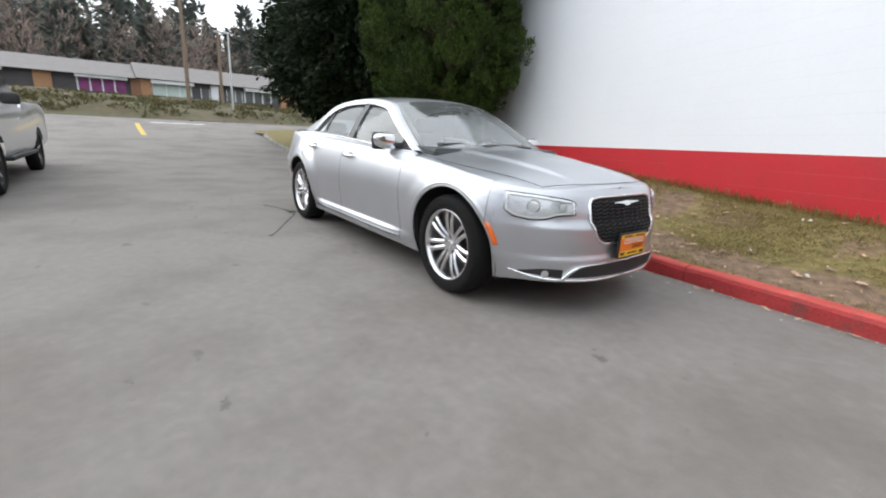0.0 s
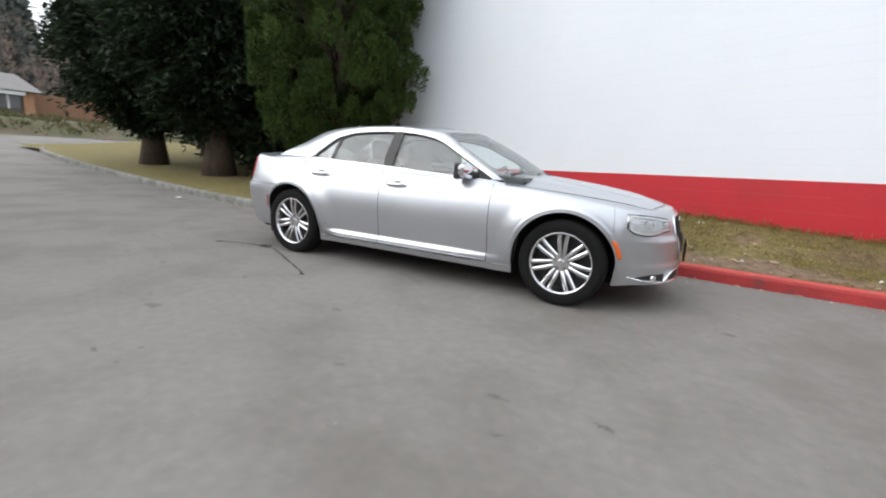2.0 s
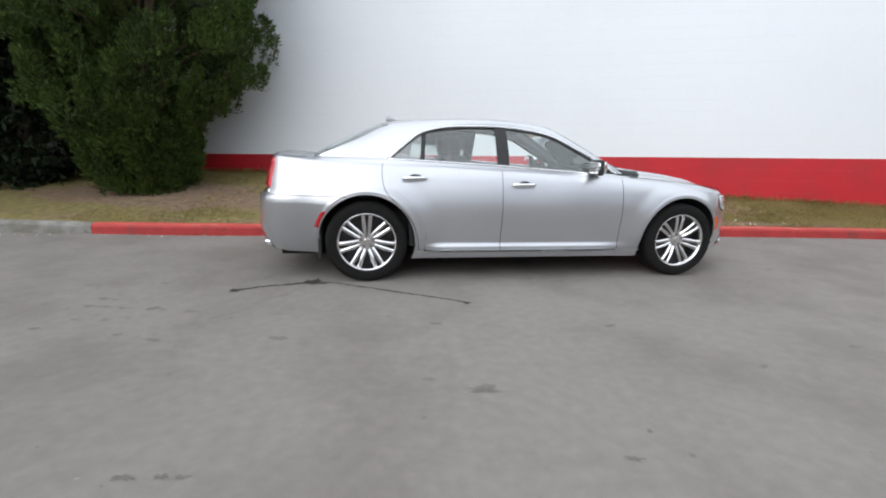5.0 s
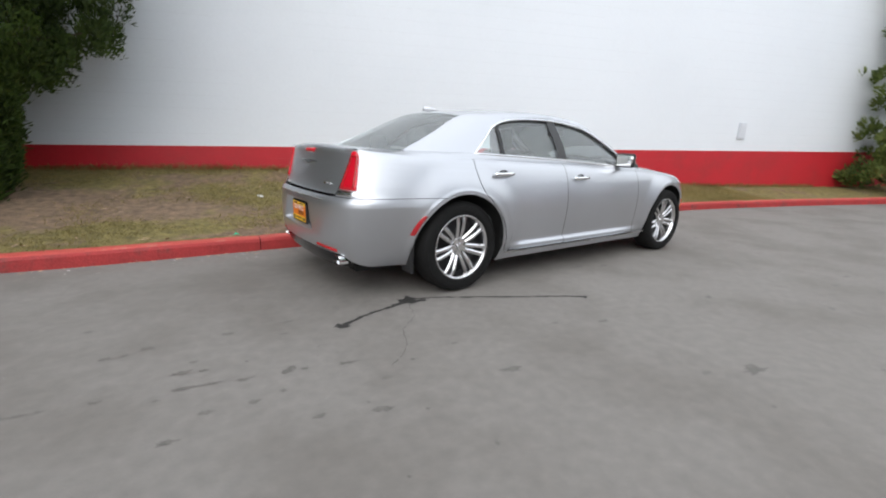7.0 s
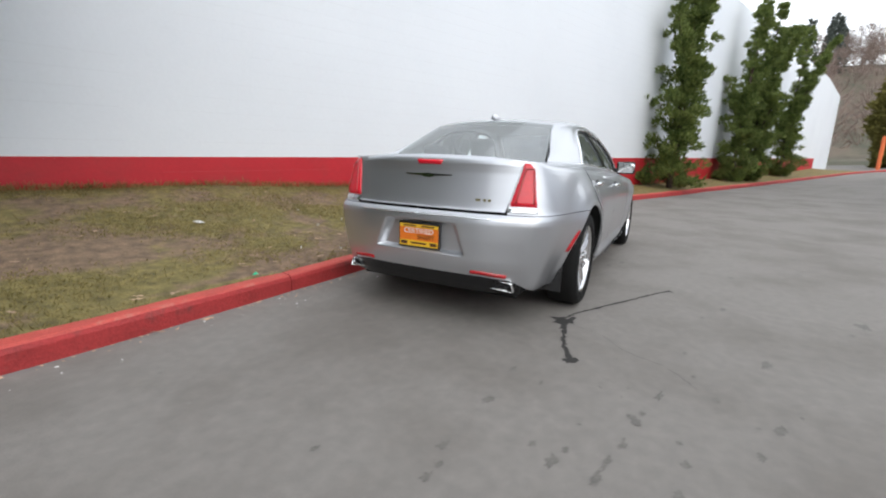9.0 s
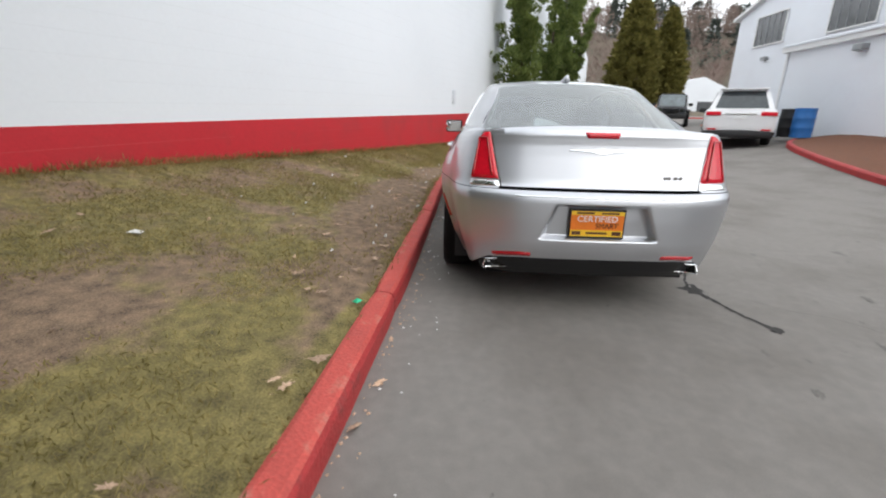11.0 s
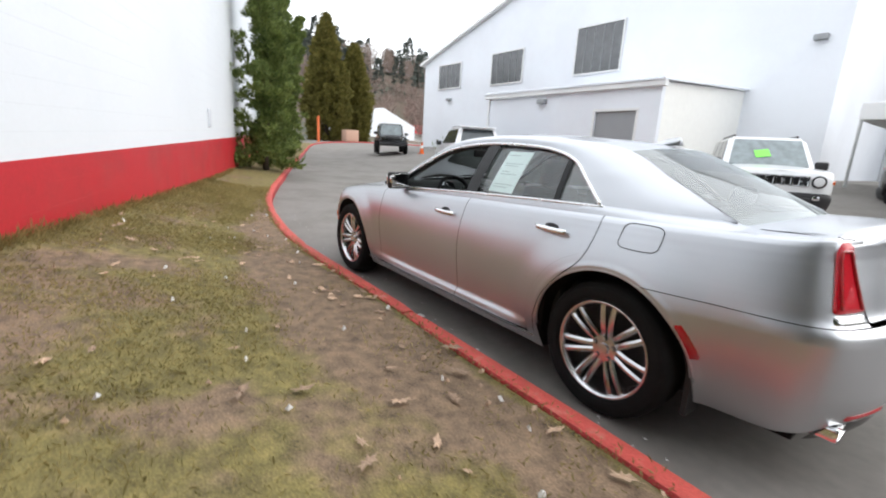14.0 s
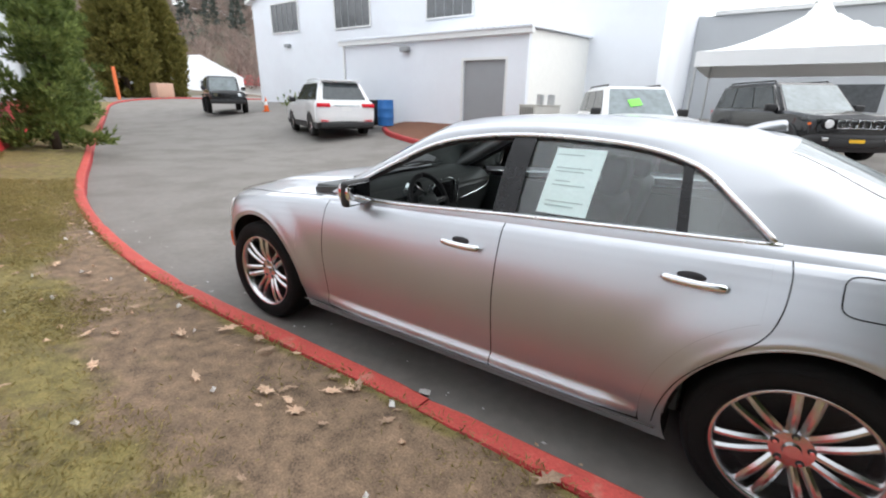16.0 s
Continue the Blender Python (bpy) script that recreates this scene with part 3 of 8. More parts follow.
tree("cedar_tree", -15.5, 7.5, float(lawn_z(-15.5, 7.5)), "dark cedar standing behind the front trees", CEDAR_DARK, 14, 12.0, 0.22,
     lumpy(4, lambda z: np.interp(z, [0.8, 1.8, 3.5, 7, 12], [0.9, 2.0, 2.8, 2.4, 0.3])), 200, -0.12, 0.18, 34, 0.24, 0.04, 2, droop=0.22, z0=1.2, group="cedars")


# upright junipers against the wall
def juniper(x, y, seed, height, wid, arms):
    """A wind-swept juniper: a bushy foot, a leaning leader and long arms, each hung with separate dark pads."""
    rs = np.random.RandomState(seed)
    th = thing("juniper_tree", pose(x, y, float(lawn_z(x, y))), "upright wind-swept dark green juniper against the white wall", "tree", "junipers along the wall")
    C, Rr, O = [], [], []
    bm = bmesh.new()
    for z_from, reach, z_to, az0, fat in [(0.0, 0.35, height, -0.6, 1.0)] + list(arms):
        d0 = np.array([math.cos(az0), math.sin(az0), 0.0])

        def stem(t):
            return d0 * reach * t ** 1.5 + np.array([0.10 * math.sin(4 * t + seed), 0.10 * math.cos(3 * t + az0), z_from + (z_to - z_from) * t])
        tube(bm, [tuple(stem(t)) for t in np.linspace(0, 0.97, 12)], list(np.linspace(0.10 * fat, 0.012, 12)), 7)
        L = z_to - z_from
        for i in range(int(21 * L * (0.7 + 0.5 * fat))):
            t = rs.uniform(0.0, 1.0) ** (1.5 if z_from == 0 else 1.0)
            az = rs.uniform(0, 6.283)
            zc = z_from + L * t
            full = wid * float(np.interp(zc / height, [0, 0.06, 0.22, 0.45, 0.7, 1.0], [0.66, 0.86, 0.86, 0.62, 0.34, 0.08])) * (fat if z_from == 0 else 0.55 * fat)
            tier = 0.74 + 0.36 * math.sin(zc * 5.2 + 1.4 * math.sin(az + seed) + seed)
            o = np.array([math.cos(az), math.sin(az), 0.25])
            C.append(stem(t) + o * full * tier * rs.uniform(0.45, 1.0))
            Rr.append(rs.uniform(0.11, 0.22) * (1.25 - 0.55 * zc / height))
            O.append(o + np.array([0.25, -0.2, 0.5]))
    P, D = pads(rs, C, Rr, 0.62, 44, O)
    V, F = sprays(rs, P, D, 0.14, 0.023, 2)
    part("trunk", bm, BARK, th, smooth=True)
    obj("crown", V, F, JUNIPER, th)
    return th


juniper(12.4, -1.2, 21, 9.4, 1.55, ((4.2, 2.0, 8.4, -0.9, 0.50), (2.4, 0.8, 5.6, 2.6, 0.5), (5.0, 1.0, 9.6, -0.7, 0.5), (0.6, 0.4, 4.0, -2.0, 0.6)))
juniper(19.5, -3.6, 22, 8.6, 1.15, ((2.6, 1.5, 6.6, -1.1, 0.7), (1.2, 0.9, 4.6, 1.8, 0.7)))
juniper(20.9, -4.3, 25, 7.8, 1.25, ((2.0, 1.7, 7.0, -0.8, 0.8), (1.6, 1.0, 5.2, 2.4, 0.6), (0.8, 0.9, 3.8, -2.4, 0.8)))
juniper(28.4, -6.7, 23, 8.4, 1.45, ((2.4, 2.2, 8.0, -0.9, 0.8), (1.8, 1.3, 6.6, -2.0, 0.7), (1.0, 1.0, 4.2, 1.0, 0.7)))


# clipped broad cypresses at the bend
def cypress(x, y, seed, height, wid):
    z = float(ground_z(x, y)) + 0.1
    return tree("cypress_tree", x, y, z, "dense cone-shaped brownish green cypress", CYPRESS, seed, height, 0.25,
                lumpy(seed + 5, lambda h: wid * np.interp(h / height, [0.0, 0.08, 0.3, 0.6, 0.85, 1.0], [0.92, 1.0, 0.90, 0.60, 0.26, 0.03])),
                900, 0.9, 0.16, 16, 0.50, 0.095, 3, z0=-2.2, start=0.72, group="cypresses at the bend")


cypress(58.5, -21.6, 31, 16.0, 2.9)
cypress(60.5, -26.6, 32, 13.4, 2.4)


# ---------------------------------------------------------------- far woods
def conifers(rs, xs, ys, zs, hs, per):
    P, D = [], []
    for x, y, z, h in zip(xs, ys, zs, hs):
        k = per
        t = rs.uniform(0.05, 1, k)
        az = rs.uniform(0, 2 * math.pi, k)
        r = 0.20 * h * (1 - t) * rs.uniform(0.3, 1.1, k) + 0.05
        P.append(np.stack([x + r * np.cos(az), y + r * np.sin(az), z + h * t], 1))
        D.append(np.stack([np.cos(az), np.sin(az), -0.35 + 0.9 * t], 1))
    return np.concatenate(P), np.concatenate(D)


def bare_trees(rs, xs, ys, zs, hs, per):
    P, D = [], []
    for x, y, z, h in zip(xs, ys, zs, hs):
        k = per
        t = rs.uniform(0.25, 1, k)
        az = rs.uniform(0, 2 * math.pi, k)
        r = 0.22 * h * np.sqrt(np.maximum(0, np.sin(np.pi * (t * 0.85 + 0.1)))) * rs.uniform(0.1, 1, k)
        P.append(np.stack([x + r * np.cos(az), y + r * np.sin(az), z + h * t], 1))
        D.append(np.stack([0.6 * np.cos(az), 0.6 * np.sin(az), np.full(k, 1.0)], 1))
    return np.concatenate(P), np.concatenate(D)


def rear_hill(R):
    return 1.5 + 14 * smooth(72, 165, R)


ha, hr = np.linspace(radians(120), radians(235), 50), np.linspace(66, 230, 24)
HA, HR = np.meshgrid(ha, hr, indexing="ij")
HZ = rear_hill(HR) - 0.5
tagged(obj("hillside", np.stack([(HR * np.cos(HA)).ravel(), (HR * np.sin(HA)).ravel(), HZ.ravel()], 1), grid_faces(50, 24, flip=True), HILL, smooth=True), "brown wooded slope behind the shops", "hill", kind="structure")
rs = np.random.RandomState(5)
n = 210
a = rs.uniform(radians(130), radians(222), n)
R = rs.uniform(84, 140, n)
X, Y = R * np.cos(a), R * np.sin(a)
P, D = conifers(rs, X, Y, rear_hill(R), rs.uniform(10, 19, n), 420)
V, F = sprays(rs, P, D, 1.5, 0.34, 1)
tagged(obj("conifer_woods", V, F, FORESTC), "dark conifer woods behind the low shops", "woods", kind="stuff")
n = 130
a = rs.uniform(radians(130), radians(222), n)
R = rs.uniform(70, 120, n)
P, D = bare_trees(rs, R * np.cos(a), R * np.sin(a), rear_hill(R), rs.uniform(9, 16, n), 260)
V, F = sprays(rs, P, D, 1.3, 0.05, 1)
tagged(obj("bare_woods", V, F, FORESTB), "leafless brownish trees behind the shops", "woods", kind="stuff")
# hillside ahead
hx, hy = np.linspace(58, 330, 60), np.linspace(-190, 70, 40)
HX, HY = np.meshgrid(hx, hy, indexing="ij")
HZ = -2.5 + 4 * smooth(58, 70, HX) + 34 * smooth(75, 200, HX) + 1.5 * np.sin(HX * 0.07) * np.sin(HY * 0.05)
tagged(obj("hillside", np.stack([HX.ravel(), HY.ravel(), HZ.ravel()], 1), grid_faces(60, 40), HILL, smooth=True), "brown wooded hillside in the distance", "hill", kind="structure")
n = 430
X, Y = rs.uniform(80, 200, n), rs.uniform(-150, 40, n)
Z = 1.0 + 34 * smooth(75, 200, X)
P, D = bare_trees(rs, X, Y, Z, rs.uniform(7, 12, n), 210)
V, F = sprays(rs, P, D, 1.7, 0.07, 1)
tagged(obj("bare_woods", V, F, FORESTB), "leafless brown trees on the hillside", "woods", kind="stuff")
n = 75
X, Y = rs.uniform(120, 205, n), rs.uniform(-150, 40, n)
P, D = conifers(rs, X, Y, 1.0 + 34 * smooth(75, 200, X), rs.uniform(8, 17, n), 420)
V, F = sprays(rs, P, D, 1.4, 0.32, 1)
tagged(obj("conifer_woods", V, F, FORESTC), "scattered dark conifers on the hillside", "woods", kind="stuff")
# woods that close the view on the remaining sides
n = 150
a = np.concatenate([rs.uniform(radians(215), radians(325), 110), rs.uniform(radians(40), radians(138), 40)])
R = rs.uniform(90, 130, n)
P, D = conifers(rs, R * np.cos(a), R * np.sin(a), np.full(n, 2.0), rs.uniform(8, 15, n), 260)
V, F = sprays(rs, P, D, 1.6, 0.4, 1)
tagged(obj("conifer_woods", V, F, FORESTC), "distant belt of dark conifers", "woods", kind="stuff")

# ---------------------------------------------------------------- workshop across the lane
def window_unit(parent, x0, x1, z0, z1, y, bars=4):
    """A window in a wall that faces +y: frame, glass and mullions."""
    w = box("window", x0, x1, y - 0.05, y - 0.02, z0, z1, DARKGLASS, parent, "dark barred window")
    f = 0.07
    for n_, a in (("frame_side", (x0 - f, x0, z0 - f, z1 + f)), ("frame_side", (x1, x1 + f, z0 - f, z1 + f)),
                  ("frame_rail", (x0, x1, z1, z1 + f)), ("sill", (x0, x1, z0 - f, z0))):
        box(n_, a[0], a[1], y - 0.03, y + 0.03, a[2], a[3], TRIMWHITE, w)
    for i in range(1, bars + 1):
        xx = x0 + (x1 - x0) * i / (bars + 1)
        box("window_bar", xx - 0.015, xx + 0.015, y - 0.02, y + 0.005, z0, z1, DOORGREY, w)
    return w


WY, BX0, BX1 = -17.0, 1.99, 27.1
workshop = thing("workshop_building", label="white-grey workshop with a low gable roof and high barred windows", category="building")
ridge_x, eave_l, ridge_z = 6.6, 7.54, 13.6
zb = 0.2
front = [(BX0, zb), (BX1, zb), (BX1, eave_l), (ridge_x, ridge_z), (BX0, ridge_z - 1.2)]
part("wall", prism(bmesh.new(), front, -0.3, "y", WY), GREYSTUCCO, workshop)
part("wall", prism(bmesh.new(), [(WY - 0.3, zb), (WY - 14, zb), (WY - 14, ridge_z - 1.2), (WY - 0.3, ridge_z - 1.2)], 0.3, "x", BX0), GREYSTUCCO, workshop)
part("wall", prism(bmesh.new(), [(WY - 0.3, zb), (WY - 14, zb), (WY - 14, eave_l), (WY - 0.3, eave_l)], 0.3, "x", BX1 - 0.3), GREYSTUCCO, workshop)
bm = bmesh.new()
for i, (a, b) in enumerate((((BX1 + 0.35, eave_l - 0.09), (ridge_x, ridge_z)), ((ridge_x, ridge_z), (BX0 - 0.35, ridge_z - 1.3)))):
    prism(bm, [a, b, (b[0], b[1] + 0.16), (a[0], a[1] + 0.16)], -14.5, "y", WY + 0.3)
part("roof", bm, TRIMWHITE, workshop, "pale metal roof edge")
for x0, x1, z0, z1 in ((22.6, 25.1, 5.65, 7.23), (16.75, 19.4, 5.54, 7.33), (10.35, 12.95, 5.55, 7.75)):
    window_unit(workshop, x0, x1, z0, z1, WY + 0.06)
for lx_, lz in ((23.7, 4.75), (2.7, 5.7)):
    box("wall_lamp", lx_ - 0.2, lx_ + 0.2, WY, WY + 0.25, lz, lz + 0.18, DOORGREY, workshop, bevel=0.02)
ROLLER = surf("pale_grey_door_slats", (0.50, 0.52, 0.55), 0.6, var=0.05, scale=2)
bd = box("roller_door", 16.4, 18.5, WY, WY + 0.05, 0.75, 4.3, DOORGREY, workshop, "pale grey roller door")
for k in range(12):
    box("slat", 16.42, 18.48, WY + 0.05, WY + 0.062, 0.80 + k * 0.29, 0.80 + k * 0.29 + 0.27, ROLLER, bd)

SY = -10.9
lean_to = thing("lean_to_shed", label="low white lean-to with a grey steel double door", category="shed")
sx0, sx1 = 4.75, 12.7
part("wall", prism(bmesh.new(), [(sx0, 0.2), (5.46, 0.2), (5.46, 3.62), (sx0, 3.62)], -0.2, "y", SY), GREYSTUCCO, lean_to)
part("wall", prism(bmesh.new(), [(5.46, 0.2), (5.50, 0.2), (5.50, 2.92), (7.05, 2.92), (7.05, 0.2), (sx1, 0.2), (sx1, 3.62), (5.46, 3.62)], -0.2, "y", SY), GREYSTUCCO, lean_to)
part("wall", prism(bmesh.new(), [(SY - 0.2, 0.2), (WY, 0.2), (WY, 4.17), (SY - 0.2, 3.77)], 0.2, "x", sx0), CREAM, lean_to)
part("wall", prism(bmesh.new(), [(SY - 0.2, 0.2), (WY, 0.2), (WY, 4.17), (SY - 0.2, 3.77)], -0.2, "x", sx1), GREYSTUCCO, lean_to)
box("door", 5.50, 7.05, SY - 0.13, SY - 0.08, 0.8, 2.92, DOORGREY, lean_to, "grey steel double door, shut")
for x0, x1, z0, z1 in ((5.42, 5.50, 0.8, 3.0), (7.05, 7.13, 0.8, 3.0), (5.50, 7.05, 2.92, 3.0)):
    box("door_frame", x0, x1, SY, SY + 0.02, z0, z1, TRIMWHITE, lean_to)
bm = bmesh.new()
bm_box(bm, sx0 - 0.15, sx1 + 0.1, SY - 0.05, SY + 0.16, 3.62, 3.78)
part("fascia", bm, TRIMWHITE, lean_to)
part("roof", prism(bmesh.new(), [(SY + 0.2, 3.78), (WY + 0.02, 4.18), (WY + 0.02, 4.24), (SY + 0.2, 3.84)], sx1 - sx0 + 0.3, "x", sx0 - 0.15), GREYSTUCCO, lean_to, "corrugated pale roof sheet")
bm = bmesh.new()
for k in range(40):
    xx = sx0 - 0.1 + k * 0.204
    bm_cyl(bm, 0.028, 0.028, (xx, SY + 0.22, 3.84), (xx, WY + 0.05, 4.25), 6)
part("roof_ribs", bm, GREYSTUCCO, lean_to)
box("wall_lamp", 9.3, 9.65, SY, SY + 0.22, 3.28, 3.46, DOORGREY, lean_to, "grey wall lamp under the fascia", bevel=0.02)
cyl("downpipe", 0.04, 0.04, (sx1 - 0.1, SY + 0.06, 0.6), (sx1 - 0.1, SY + 0.06, 3.62), TRIMWHITE, lean_to)

# grey building behind the marquee
GREYWALL = surf("mid_grey_wall", (0.48, 0.50, 0.52), 0.8, var=0.06, scale=1)
rear = thing("grey_building", label="long low grey building behind the marquee", category="building")
box("wall", -30, 1.97, -27.5, -27.2, 0.2, 6.3, GREYWALL, rear)
box("roof", -30.3, 1.2, -36, -27.0, 6.3, 6.5, TRIMWHITE, rear)
for k in range(5):
    box("window", -24 + k * 4.4, -21.5 + k * 4.4, -27.2, -27.16, 1.4, 2.8, DARKGLASS, rear)

# far white shed and red-roofed shed beyond the bend
fs = thing("white_shed", label="far white shed beyond the bend", category="shed")
part("wall", prism(bmesh.new(), [(-45, 1.0), (-31, 1.0), (-31, 6.6), (-38, 8.2), (-45, 5.2)], 9, "x", 72), WHITEWALL, fs)
box("doorway", 71.95, 72.0, -41.5, -37.5, 1.5, 4.4, DARKGLASS, fs)
fr = thing("red_roof_shed", label="far open shed with a faded red roof", category="shed")
box("wall", 88, 96, -64, -44, 1.5, 4.6, CREAM, fr)
part("roof", prism(bmesh.new(), [(87, 4.6), (97, 4.6), (92, 6.8)], 21, "y", -64.5), REDWALL, fr)

# ---------------------------------------------------------------- shops across the street behind the car
BRICKT = surf("brown_timber", (0.22, 0.12, 0.07), 0.8, var=0.2)
SHOPWHITE = surf("white_shop_fascia", (0.72, 0.74, 0.76), 0.6, var=0.05)
SHOPPINK = surf("purple_shop_blind", (0.20, 0.045, 0.16), 0.6, var=0.5, scale=1.5)
SHOPDARK = surf("dark_shop_front", (0.07, 0.065, 0.07), 0.5, var=0.3, scale=0.8)
CURTAIN = surf("pale_green_curtain", (0.50, 0.60, 0.57), 0.8, var=0.12, scale=3)
SHOPROOF = surf("shop_shingle_roof", (0.20, 0.19, 0.185), 0.9, var=0.2, scale=2, fine=25)
PANELTAN = surf("tan_timber_panel", (0.36, 0.20, 0.11), 0.8, var=0.2)
shops = thing("shop_row", pose(-48.9, 0.0, 2.9), "long low row of shops with grey roofs and white fascias", "building")
box("wall", -6, 0, -26, 13.7, -1.6, 2.0, SHOPDARK, shops)
box("wall", -6, -1.5, 13.7, 24, -1.6, 1.9, BRICKT, shops)
part("roof", prism(bmesh.new(), [(0.9, 1.80), (-4.5, 3.45), (-9, 2.3), (-9, 2.0)], 25.6, "y", -26), SHOPROOF, shops)
part("roof", prism(bmesh.new(), [(0.9, 1.90), (-4.5, 3.70), (-9, 2.5), (-9, 2.0)], 14.6, "y", -0.35), SHOPROOF, shops)
for y0, y1, panes, mt in ((-14.5, -9.5, 4, CURTAIN), (-4.7, -1.1, 4, SHOPPINK), (0.95, 4.35, 3, CURTAIN), (9.3, 12.95, 4, DARKGLASS)):
    box("fascia", 0.0, 0.7, y0 - 0.1, y1 + 0.1, 1.55, 1.86, SHOPWHITE, shops)
    for j in range(panes):
        a_, b_ = y0 + (y1 - y0) * j / panes, y0 + (y1 - y0) * (j + 1) / panes
        box("shop_window", 0.0, 0.06, a_ + 0.07, b_ - 0.07, 0.45, 1.52, mt, shops)
        box("window_post", 0.0, 0.10, a_ - 0.06, a_ + 0.06, 0.4, 1.55, SHOPWHITE, shops)
for y0, y1, mt in ((-7.6, -6.4, PANELTAN), (-0.8, 0.0, BRICKT), (0.0, 0.85, PANELTAN), (6.0, 6.7, SHOPWHITE), (13.0, 13.7, PANELTAN)):
    box("panel", 0.0, 0.35, y0, y1, -0.2, 1.85, mt, shops)
for y0, y1 in ((5.15, 5.85), (7.55, 8.3), (8.4, 9.0)):
    w_ = box("shop_window", 0.0, 0.06, y0, y1, 0.3, 1.45, DARKGLASS, shops)
    box("frame", 0.0, 0.10, y0 - 0.06, y0, 0.3, 1.5, SHOPWHITE, w_)
    box("frame", 0.0, 0.10, y1, y1 + 0.06, 0.3, 1.5, SHOPWHITE, w_)

# rough grass bank along the street
bx, by = np.linspace(-49.5, -28.5, 24), np.linspace(-70, 60, 140)
BXg, BYg = np.meshgrid(bx, by, indexing="ij")
BZ = ground_z(BXg, BYg) + 0.02 + 0.9 * smooth(-28.5, -33, BXg) + 0.9 * smooth(-33, -43, BXg) * (1 - 0.5 * smooth(4, 13, BYg)) + 0.15 * np.sin(BYg * 0.7) * np.sin(BXg)
tagged(obj("grass_bank", np.stack([BXg.ravel(), BYg.ravel(), BZ.ravel()], 1), grid_faces(24, 140), GRASSFAR, smooth=True), "rough yellowish grass bank along the street", "grass", kind="structure")
# low scrub growing on the bank
rs = np.random.RandomState(41)
C = [(bx_, by_, float(np.interp(bx_, [-46, -43, -33, -28.5], [2.75, 2.75, 2.0, 1.15])) - 0.25 * float(smooth(4, 13, by_))) for bx_, by_ in zip(rs.uniform(-44, -29.5, 520), rs.uniform(-26, 15, 520))]
P, D = pads(rs, C, rs.uniform(0.25, 0.7, 520), 0.45, 46, np.zeros((520, 3)))
V, F = sprays(rs, P, D, 0.30, 0.05, 1)
tagged(obj("scrub", V, F, foliage("bank_scrub_leaves", (0.045, 0.055, 0.02), (0.16, 0.135, 0.06), 0.2)), "low tangled brownish green scrub on the bank", "scrub", kind="stuff")

# ---------------------------------------------------------------- silver sedan
PAINT = surf("silver_metallic_paint", (0.580, 0.597, 0.629), 0.40, metal=0.91, coat=0.8, var=0.05, scale=2, fine=1400, bump=0.0, rough_var=0.05)
LINER = surf("black_liner", (0.010, 0.010, 0.010), 0.9, var=0.1, bump=0)
BLACKGLOSS = surf("gloss_black_trim", (0.012, 0.012, 0.013), 0.18, var=0.1, bump=0)
BLACKPLASTIC = surf("black_plastic", (0.025, 0.025, 0.026), 0.55, var=0.15, fine=200, bump=0.1)
SATIN = surf("satin_bright_trim", (0.86, 0.87, 0.88), 0.26, metal=1.0, var=0.02, bump=0)
CHROME = surf("chrome", (0.86, 0.87, 0.88), 0.07, metal=1.0, var=0.01, bump=0)
ALLOY = surf("polished_alloy", (0.74, 0.74, 0.75), 0.22, metal=1.0, var=0.03, bump=0, spec=0.8)
ALLOYDARK = surf("dark_wheel_pocket", (0.05, 0.05, 0.052), 0.5, metal=0.5, var=0.2, bump=0)
RUBBER = surf("tyre_rubber", (0.009, 0.009, 0.009), 0.85, spec=0.3, var=0.2, scale=12, fine=150, bump=0.25)
REDLENS = surf("red_lamp_lens", (0.66, 0.010, 0.026), 0.10, var=0.12, scale=9, fine=60, bump=0, coat=0.5)
REFLECTOR = surf("dark_red_reflector", (0.44, 0.012, 0.018), 0.12, var=0.15, scale=12, fine=90, bump=0, coat=1.0)
AMBER = surf("amber_lens", (0.85, 0.16, 0.02), 0.15, var=0.08, bump=0, coat=1.0)
LAMPCLEAR = glass("clear_lamp_lens", (0.96, 0.97, 0.98))
AUTOGLASS = glass("car_glass", (0.88, 0.96, 0.95), ior=1.9, sky_veil=0.07)
SCREENGLASS = glass("windscreen_glass", (0.70, 0.79, 0.78), ior=2.7, sky_veil=0.10)
AUTODARK = glass("rear_tinted_glass", (0.74, 0.86, 0.85), ior=2.6, sky_veil=0.12)
SEATBLACK = surf("black_seat_leather", (0.03, 0.03, 0.032), 0.5, var=0.2, fine=80, bump=0.2)
DASH = surf("dark_dashboard", (0.070, 0.080, 0.080), 0.45, var=0.15, bump=0.1)
LINING = surf("grey_roof_lining", (0.36, 0.37, 0.37), 0.9, var=0.05)
PAPER = surf("pale_paper", (0.74, 0.90, 0.88), 0.6, var=0.04, scale=12)
PAPERWHITE = surf("white_paper", (0.82, 0.83, 0.82), 0.6, var=0.03)
INKGREY = surf("print_grey", (0.42, 0.55, 0.54), 0.7, var=0.1)
ORANGE = surf("orange_tag", (0.80, 0.20, 0.02), 0.5, var=0.08, scale=15)
YELLOW = surf("yellow_tag", (0.85, 0.52, 0.03), 0.5, var=0.06)
TAGDARK = surf("tag_print", (0.10, 0.04, 0.02), 0.5)

